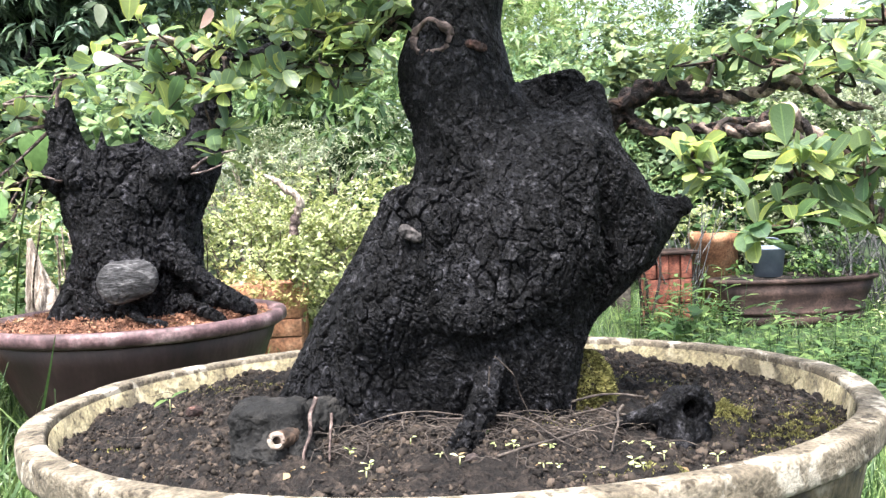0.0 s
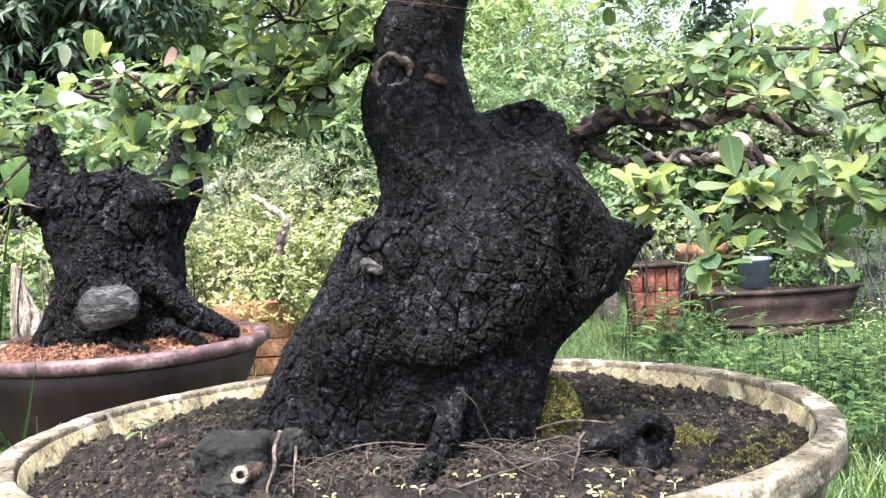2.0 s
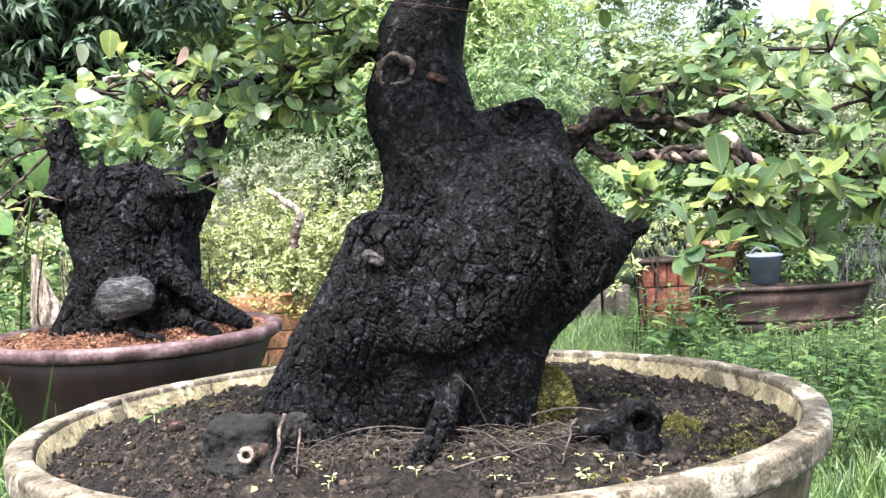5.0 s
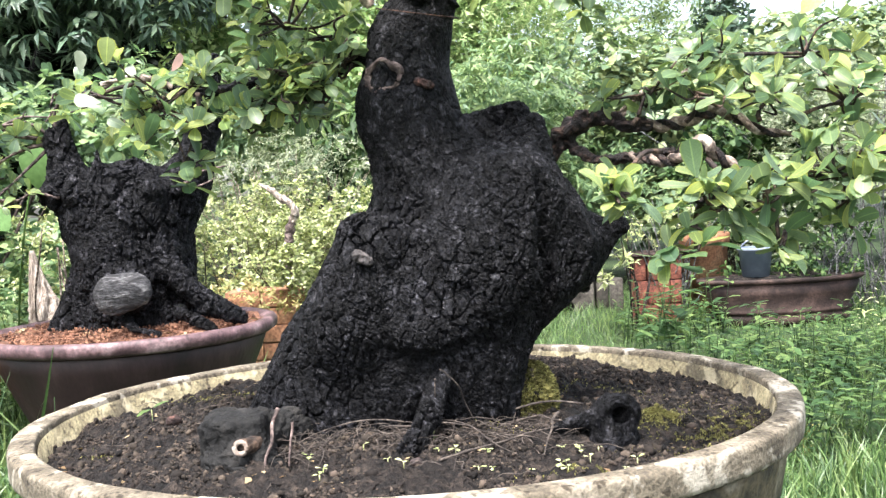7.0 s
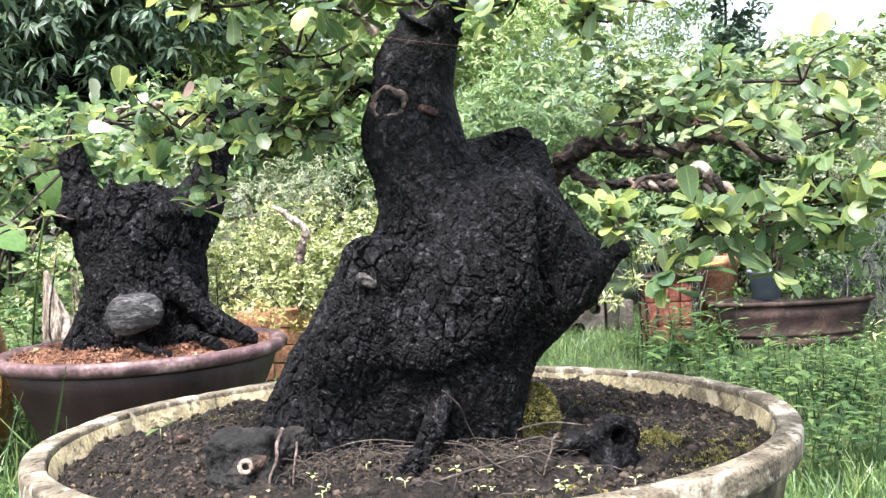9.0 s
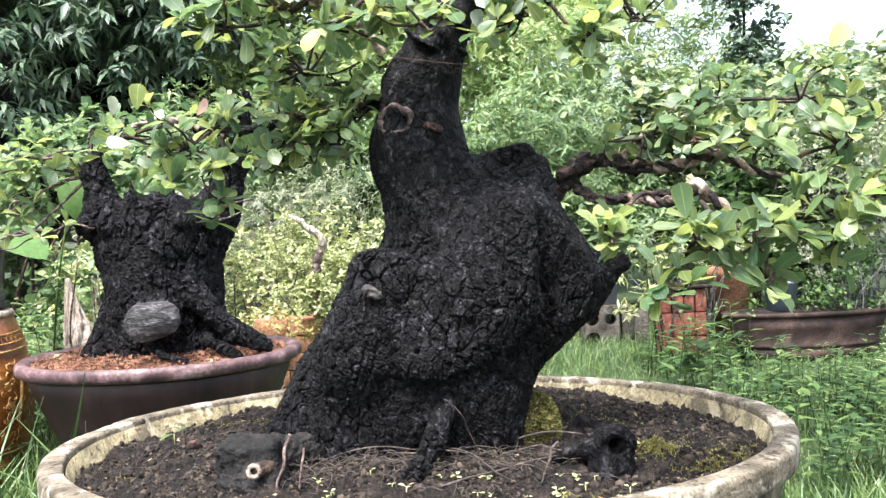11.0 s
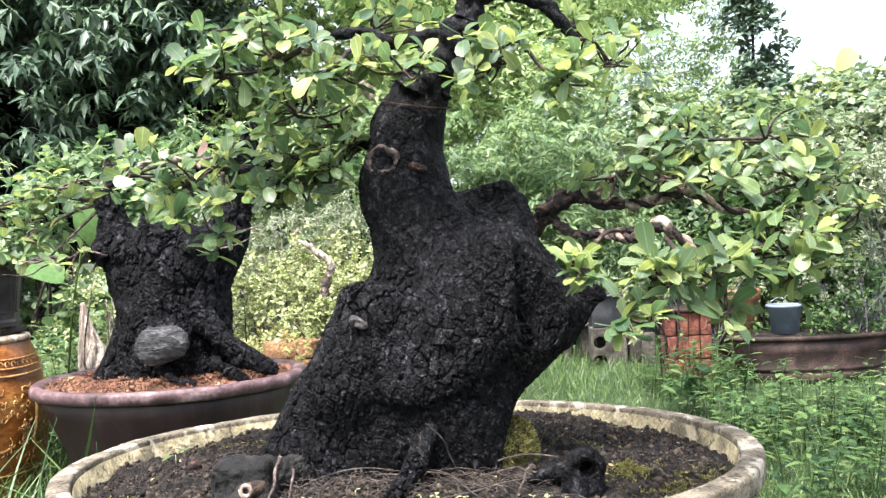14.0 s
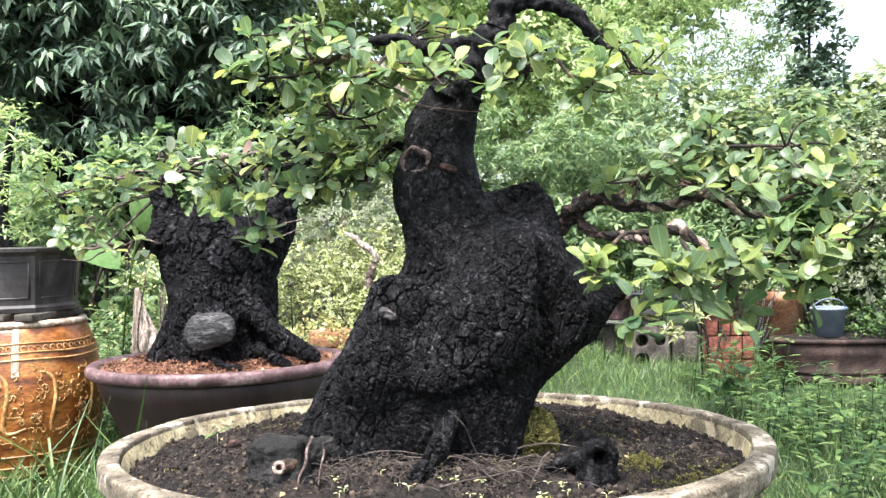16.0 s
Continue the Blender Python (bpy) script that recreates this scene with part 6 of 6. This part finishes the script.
# ---- weeds ----
def weed_patch(name, label, spots, height, leaf, pairs, shapes, material, droop=0.1):
    """Upright weeds: each stem carries pairs of leaves up its length."""
    weed = empty(name, (*np.mean(spots, 0), 0), label=label, category="weed")
    stems, P, D, U, S = [], [], [], [], []
    for x, y in spots:
        h = height * rng.uniform(0.6, 1.25)
        top = np.array([x + rng.normal(0, 0.16 * h), y + rng.normal(0, 0.16 * h), h])
        foot = np.array([x, y, -0.02])
        mid = (foot + top) / 2 + rng.normal(0, 0.04 * h, 3)
        stems.append(tube([foot, mid, top], [0.0025, 0.002, 0.001], 5, 3))
        a0 = rng.uniform(0, 6.3)
        for k in range(pairs):
            s = 0.25 + 0.75 * (k + 1) / pairs
            c = (1 - s)**2 * foot + 2 * s * (1 - s) * mid + s**2 * top
            for side in (0, math.pi):
                a = a0 + k * 1.35 + side + rng.normal(0, 0.2)
                P.append(c)
                D.append((math.cos(a), math.sin(a), 0.35 - droop + rng.normal(0, 0.15)))
                U.append((-0.3 * math.cos(a), -0.3 * math.sin(a), 1))
                S.append(leaf * rng.uniform(0.6, 1.15) * (1.15 - 0.5 * s))
    part("stems", mesh_of("stems", *joined(stems), LEAF_WEED), weed, kind="stuff")
    part("leaves", scatter("leaves", shapes, *frames(np.array(P), np.array(D), np.array(U), S), material), weed, kind="stuff")


def spots_in(n, lo, hi):
    return np.c_[rng.uniform(lo[0], hi[0], n), rng.uniform(lo[1], hi[1], n)]


def build_weeds():
    weed_patch("weeds", "tall leafy green weeds in front of the long pot", spots_in(44, (1.15, 3.1), (2.4, 4.3)), 0.20, 0.085, 6, LEAFY, LEAF_WEED)
    weed_patch("weeds", "broad-leaved weeds beside the oval pot", spots_in(36, (1.1, 2.5), (2.2, 3.6)), 0.17, 0.085, 6, LEAFY, LEAF_WEED)
    weed_patch("weeds", "dense dark green weeds spreading beyond the oval pot", spots_in(120, (0.95, 2.2), (2.5, 3.7)), 0.20, 0.075, 6, LEAFY, LEAF_WEED)
    weed_patch("weeds", "low bright green weeds in the grass", spots_in(70, (0.9, 2.9), (2.8, 4.6)), 0.15, 0.05, 5, SMALL, GRASS)
    weed_patch("weeds", "leggy sapling with broad leaves in the grass", spots_in(4, (1.02, 3.9), (1.14, 4.1)), 0.27, 0.13, 4, BROAD, LEAF_WEED)
    weed_patch("weeds", "feathery yellow-green weeds by the long pot", spots_in(14, (2.0, 3.6), (2.5, 4.2)), 0.30, 0.07, 8, LONG, LEAF_LIME)
    weed_patch("weeds", "leggy weeds with pale leaves near the bricks", spots_in(16, (0.85, 3.6), (1.35, 4.6)), 0.32, 0.10, 5, LEAFY, LEAF_WEED)
    weed_patch("weeds", "long-leaved green weeds behind the jar", spots_in(70, (-2.5, 3.3), (-1.6, 4.3)), 0.42, 0.15, 6, LONG, LEAF_FERN)
    weed_patch("weeds", "small weeds along the brick pier", spots_in(40, (0.9, 4.5), (1.5, 4.95)), 0.18, 0.055, 5, SMALL, LEAF_WEED)


# ---- on the soil of the oval pot ----
def build_soil_litter():
    s = Solid((-0.34, 0.98, 0.42), (-0.09, 1.28, 0.62), 0.003)
    s.block((-0.272, 1.066, 0.43), (-0.185, 1.14, 0.530), 0.010)
    s.limb((-0.205, 1.12, 0.485), (-0.16, 1.19, 0.49), 0.030, 0.034, 0.02)
    s.limb((-0.20, 1.075, 0.475), (-0.185, 1.06, 0.455), 0.03, 0.03, 0.02)
    s.limb((-0.292, 1.04, 0.545), (-0.275, 1.16, 0.555), 0.028, 0.026, 0.01, cut=True)
    s.limb((-0.240, 1.066, 0.465), (-0.215, 1.055, 0.455), 0.026, 0.024, 0.02)
    s.limb((-0.262, 1.052, 0.56), (-0.261, 1.060, 0.505), 0.006, 0.003, 0.003, cut=True)
    s.limb((-0.24, 1.050, 0.556), (-0.20, 1.052, 0.548), 0.010, 0.008, 0.008, cut=True)
    me = mesh_of("root_stub", *s.surface(), STUB_WOOD)
    bark_relief(me, 0.0034, 0.017, 2, lumps=0.007)
    stub = empty("root_stub", (-0.21, 1.12, 0.47), label="grey-black sawn root stub with a cut twig, against the trunk", category="root")
    part("stub", me, stub)
    v, f = tube([(-0.192, 1.075, 0.496), (-0.199, 1.055, 0.499), (-0.206, 1.037, 0.501)], [0.0115, 0.0115, 0.011], 14, 4, rough=0.15)
    twig = part("cut_twig", mesh_of("cut_twig", v, f, BARK_BROWN), stub, "short brown cut twig")
    a = np.linspace(0, 2 * math.pi, 17)
    part("cut_ring", mesh_of("cut_ring", *tube(np.c_[-0.2065 + 0.008 * np.cos(a), 1.0355 + 0 * a, 0.501 + 0.008 * np.sin(a)], [0.0034] * 17, 8, 2), PALE_WOOD), twig, "pale cream cut ring")
    # ring-shaped stump
    s = Solid((0.18, 1.03, 0.43), (0.37, 1.20, 0.57), 0.0026)
    s.limb((0.290, 1.128, 0.500), (0.290, 1.12, 0.465), 0.026, 0.036, 0.01)
    b = np.linspace(0, 2 * math.pi, 14)
    ring = [(0.294 + 0.0195 * math.cos(q), 1.096 - 0.006 * math.sin(q), 0.504 + 0.0205 * math.sin(q)) for q in b]
    for p, q in zip(ring, ring[1:]):
        s.limb(p, q, 0.0095, 0.0095, 0.005)
    s.limb((0.270, 1.115, 0.498), (0.212, 1.135, 0.478), 0.015, 0.008, 0.01)
    s.limb((0.283, 1.09, 0.485), (0.279, 1.078, 0.462), 0.012, 0.014, 0.01)
    s.limb((0.296, 1.08, 0.503), (0.294, 1.118, 0.502), 0.0125, 0.010, 0.003, cut=True)
    me = mesh_of("stump", *s.surface(), BARK)
    bark_relief(me, 0.0022, 0.012, 6)
    tagged(new("stump", me), "small black hollow stump standing in the soil", "stump")

    # twigs and rootlets
    def wiggle(p, q, r, lift=0.012, n=5, sway=0.10):
        p, q = np.array(p, float), np.array(q, float)
        pts = [p + (q - p) * t + rng.normal(0, sway, 3) * float(np.linalg.norm(q - p)) * [0.6, 0.6, 0.3] * (0 < t < 1) + [0, 0, lift * math.sin(math.pi * t)] for t in np.linspace(0, 1, n)]
        return tube(pts, [r * (1 - 0.45 * t) for t in np.linspace(0, 1, n)], 6, 5, rough=0.3, seed=float(rng.uniform(0, 50)))

    main = [((-0.166, 1.09, 0.538), (-0.176, 1.03, 0.466), 0.0048, 0.0), ((-0.150, 1.10, 0.515), (-0.148, 1.05, 0.470), 0.0036, 0.004), ((0.048, 1.10, 0.565), (0.047, 1.115, 0.50), 0.0018, 0.0), ((0.055, 1.11, 0.575), (0.105, 1.14, 0.48), 0.002, 0.022),
            ((0.05, 1.02, 0.476), (0.21, 1.10, 0.49), 0.003, 0.004), ((0.14, 1.20, 0.485), (0.26, 1.20, 0.495), 0.0032, 0.012), ((0.16, 1.18, 0.48), (0.22, 1.13, 0.49), 0.003, 0.008), ((0.215, 1.12, 0.505), (0.185, 1.04, 0.47), 0.003, 0.006), ((-0.02, 1.11, 0.50), (0.12, 1.10, 0.485), 0.0025, 0.012), ((0.05, 1.13, 0.50), (0.15, 1.03, 0.475), 0.0022, 0.008), ((0.0, 1.13, 0.50), (-0.13, 1.12, 0.49), 0.0022, 0.012)]
    for p, q, r, lift in main:
        r = r * 0.65
        tagged(new("twig", mesh_of("twig", *wiggle(p, q, r, lift, sway=0.045), SCAR_WOOD if r > 0.0022 else ROOTLET)), "thin grey-brown dry twig lying on the soil", "twig", "twigs on the soil")
    fine = []
    for _ in range(170):
        x, y = rng.uniform(-0.17, 0.22), rng.uniform(1.05, 1.2)
        a, ln = rng.uniform(0, 6.3), rng.uniform(0.03, 0.11)
        x2, y2 = x + ln * math.cos(a), y + ln * math.sin(a) * 0.7
        z = soil_height(x, y)
        fine.append(wiggle((x, y, z + rng.uniform(0.0, 0.012)), (x2, y2, soil_height(x2, y2) + rng.uniform(0, 0.008)), rng.uniform(0.0004, 0.0010), 0.008))
    for _ in range(120):
        r0, a = 0.88 * math.sqrt(rng.uniform()), rng.uniform(0, 6.3)
        x, y = POT[0] + SPAN[0] * r0 * math.cos(a), POT[1] + SPAN[1] * r0 * math.sin(a)
        b, ln = rng.uniform(0, 6.3), rng.uniform(0.02, 0.06)
        fine.append(wiggle((x, y, soil_height(x, y) + 0.003), (x + ln * math.cos(b), y + ln * math.sin(b), soil_height(x, y) + 0.005), rng.uniform(0.0005, 0.0011), 0.004))
    tagged(new("rootlets", mesh_of("rootlets", *joined(fine), ROOTLET)), "tangle of fine grey rootlets at the trunk's foot", "roots", kind="stuff")

    # moss: patches of short tufts on the soil, and a drooping cushion against the trunk's foot
    place, along, size = [], [], []
    for cx, cy, rx, ry, n, mound in ((0.375, 1.215, 0.034, 0.022, 2600, 0.014), (0.44, 1.19, 0.10, 0.10, 15000, 0.002), (0.22, 0.972, 0.06, 0.012, 1400, 0.003), (-0.35, 1.50, 0.12, 0.04, 1400, 0.002), (-0.17, 1.42, 0.08, 0.05, 500, 0.002), (0.30, 1.40, 0.10, 0.05, 1300, 0.002), (0.14, 1.16, 0.06, 0.03, 500, 0.002), (0.40, 1.06, 0.08, 0.03, 700, 0.002), (-0.45, 1.2, 0.04, 0.03, 160, 0.002)):
        q = rng.normal(0, 0.55, (n, 2)) * [rx, ry] + [cx, cy]
        q3 = np.c_[q, 0 * q[:, 0]]
        q = q[swell(q3 * 55, 8) + 0.6 * swell(q3 * 20, 9) > (0.0 if mound < 0.01 else -0.6)]
        for x, y in q:
            place.append((x, y, soil_height(x, y) + mound * max(0, 1 - math.hypot((x - cx) / rx, (y - cy) / ry)) - 0.001))
            along.append((rng.normal(0, 0.7), rng.normal(0, 0.7), 1))
            size.append(rng.uniform(0.002, 0.0048))
    for _ in range(7500):
        a, b = rng.uniform(-2.6, 0.9), math.asin(rng.uniform(-0.7, 1.0))
        bulge = 1 + 0.16 * noise.noise((a * 2.2, b * 2.2, 1)) + 0.06 * noise.noise((a * 7, b * 7, 4))
        place.append((0.183 + 0.042 * bulge * math.cos(b) * math.cos(a), 1.262 + 0.045 * bulge * math.cos(b) * math.sin(a), 0.497 + 0.052 * bulge * math.sin(b)))
        along.append((math.cos(a) + rng.normal(0, 0.3), math.sin(a) + rng.normal(0, 0.3), -0.15 + rng.normal(0, 0.4)))
        size.append(rng.uniform(0.004, 0.009))
    P, A = np.array(place), np.array(along)
    turn, _ = frames(P, A, rng.normal(size=P.shape), np.array(size))
    tagged(new("moss", scatter("moss", LONG + SMALL, turn, P, MOSS)), "yellow-green moss tufts on soil and trunk foot", "moss", kind="stuff")

    # shells and pods
    for x, y, r, stuff, label in ((-0.385, 1.328, 0.011, RUST_BARK, "small reddish-brown snail shell on the soil"), (-0.037, 1.165, 0.009, SCAR_WOOD, "small pale brown seed pod at the trunk's foot"), (0.02, 1.02, 0.007, SCAR_WOOD, "small pale brown seed pod on the soil")):
        s = Solid((x - 0.03, y - 0.03, 0.44), (x + 0.03, y + 0.03, 0.53), 0.0016)
        z = soil_height(x, y) + 0.6 * r
        s.limb((x - 0.4 * r, y, z), (x + 0.5 * r, y, z + 0.1 * r), 0.8 * r, 0.65 * r, 0.003)
        s.limb((x + 0.2 * r, y - 0.3 * r, z + 0.3 * r), (x + 0.3 * r, y, z + 0.6 * r), 0.5 * r, 0.35 * r, 0.002)
        tagged(new("snail_shell" if stuff is RUST_BARK else "seed_pod", mesh_of("shell", *s.surface(), stuff)), label, "shell" if stuff is RUST_BARK else "seed pod")

    # seedlings and fallen leaves
    tiny = [mesh_of("leaf", *leaf_shape(3, 1, 0.7, 0.6, 0.15, 0.2, 0.2), SPROUT) for _ in range(1)][0]
    big = mesh_of("leaf", *leaf_shape(4, 1, 0.4, 0.5, 0.2, 0.3, 0.1), LEAF_WEED)
    spots = [(-0.428, 1.350, 0.026, 1), (0.041, 1.115, 0.010, 0), (-0.125, 1.066, 0.009, 0), (0.006, 0.992, 0.009, 0), (0.071, 1.049, 0.009, 0), (0.242, 1.023, 0.010, 0), (0.202, 1.002, 0.009, 0), (0.298, 1.003, 0.010, 0), (-0.254, 1.085, 0.008, 0)]
    for _ in range(16):
        spots.append((rng.uniform(-0.3, 0.35), rng.uniform(0.93, 1.1), rng.uniform(0.005, 0.009), 0))
    for x, y, s, kind in spots:
        z = soil_height(x, y)
        sp = empty("seedling", (x, y, z), label="tiny pale green seedling sprouting from the soil", category="seedling", group="seedlings in the soil")
        a0 = rng.uniform(0, 6.3)
        part("stalk", mesh_of("stalk", *tube([(x, y, z - 0.002), (x, y, z + s * 0.8)], [0.0009, 0.0007], 5, 2), SPROUT), sp)
        for k in range(2 + int(rng.integers(0, 3))):
            a = a0 + k * math.pi * (0.5 if k < 2 else 0.62) + rng.normal(0, 0.35)
            t, _ = frames(np.zeros((1, 3)), np.array([[math.cos(a), math.sin(a), rng.uniform(-0.1, 0.6)]]), np.array([[0, 0, 1.0]]), [s * rng.uniform(0.8, 1.2)])
            ob = new("leaf", big if kind else tiny)
            ob.parent = sp
            ob.matrix_local = Matrix.Translation((0, 0, s * 0.8)) @ Matrix(t[0].tolist()).to_4x4()
    n = 170
    r0, a = 0.9 * np.sqrt(rng.uniform(0, 1, n)), rng.uniform(0, 6.3, n)
    x, y = POT[0] + SPAN[0] * r0 * np.cos(a), POT[1] + SPAN[1] * r0 * np.sin(a)
    P = np.c_[x, y, [soil_height(p, q) + 0.003 for p, q in zip(x, y)]]
    t, _ = frames(P, rng.normal(size=P.shape) * [1, 1, 0.15], np.array([[0, 0, 1.0]]) + rng.normal(0, 0.25, P.shape), rng.uniform(0.005, 0.016, n))
    tagged(new("leaf_litter", scatter("leaf_litter", SMALL, t, P, DRY)), "bits of dry tan leaf on the soil", "leaf litter", kind="stuff")
    iv = np.array([(1, 0, 0), (-1, 0, 0), (0, 1, 0), (0, -1, 0), (0, 0, 1), (0, 0, -1)], float)
    jf = np.array([(0, 2, 4), (2, 1, 4), (1, 3, 4), (3, 0, 4), (2, 0, 5), (1, 2, 5), (3, 1, 5), (0, 3, 5)])
    n = 7000
    r0, a = 0.86 * np.sqrt(rng.uniform(0, 1, n)), rng.uniform(0, 6.3, n)
    P = np.c_[POT2[0] + SPAN2[0] * r0 * np.cos(a), POT2[1] + SPAN2[1] * r0 * np.sin(a), 0.431 + 0.03 * (1 - r0) + rng.uniform(0, 0.016, n)]
    t, _ = frames(P, rng.normal(size=P.shape), rng.normal(size=P.shape), np.clip(rng.lognormal(-6.0, 0.5, n), 0.0015, 0.009))
    tagged(new("soil_lumps", scatter("soil_lumps", [(iv * (1 + rng.normal(0, 0.3, (6, 1))), jf) for _ in range(5)], t, P, RED_SOIL, False)), "crumbly lumps of red soil in the oval pot", "soil", kind="stuff")
    n = 90
    r0, a = 0.85 * np.sqrt(rng.uniform(0, 1, n)), rng.uniform(0, 6.3, n)
    P = np.c_[POT2[0] + SPAN2[0] * r0 * np.cos(a), POT2[1] + SPAN2[1] * r0 * np.sin(a), np.full(n, 0.451)]
    t, _ = frames(P, rng.normal(size=P.shape) * [1, 1, 0.15], np.array([[0, 0, 1.0]]) + rng.normal(0, 0.25, P.shape), rng.uniform(0.015, 0.04, n))
    tagged(new("leaf_litter", scatter("leaf_litter", SMALL, t, P, DRY)), "dry tan leaves fallen on the red soil", "leaf litter", kind="stuff")


build_jar()
build_black_pot()
build_brown_pot()
build_stands()
build_dead_wood()
build_taro()
build_weeds()
build_soil_litter()
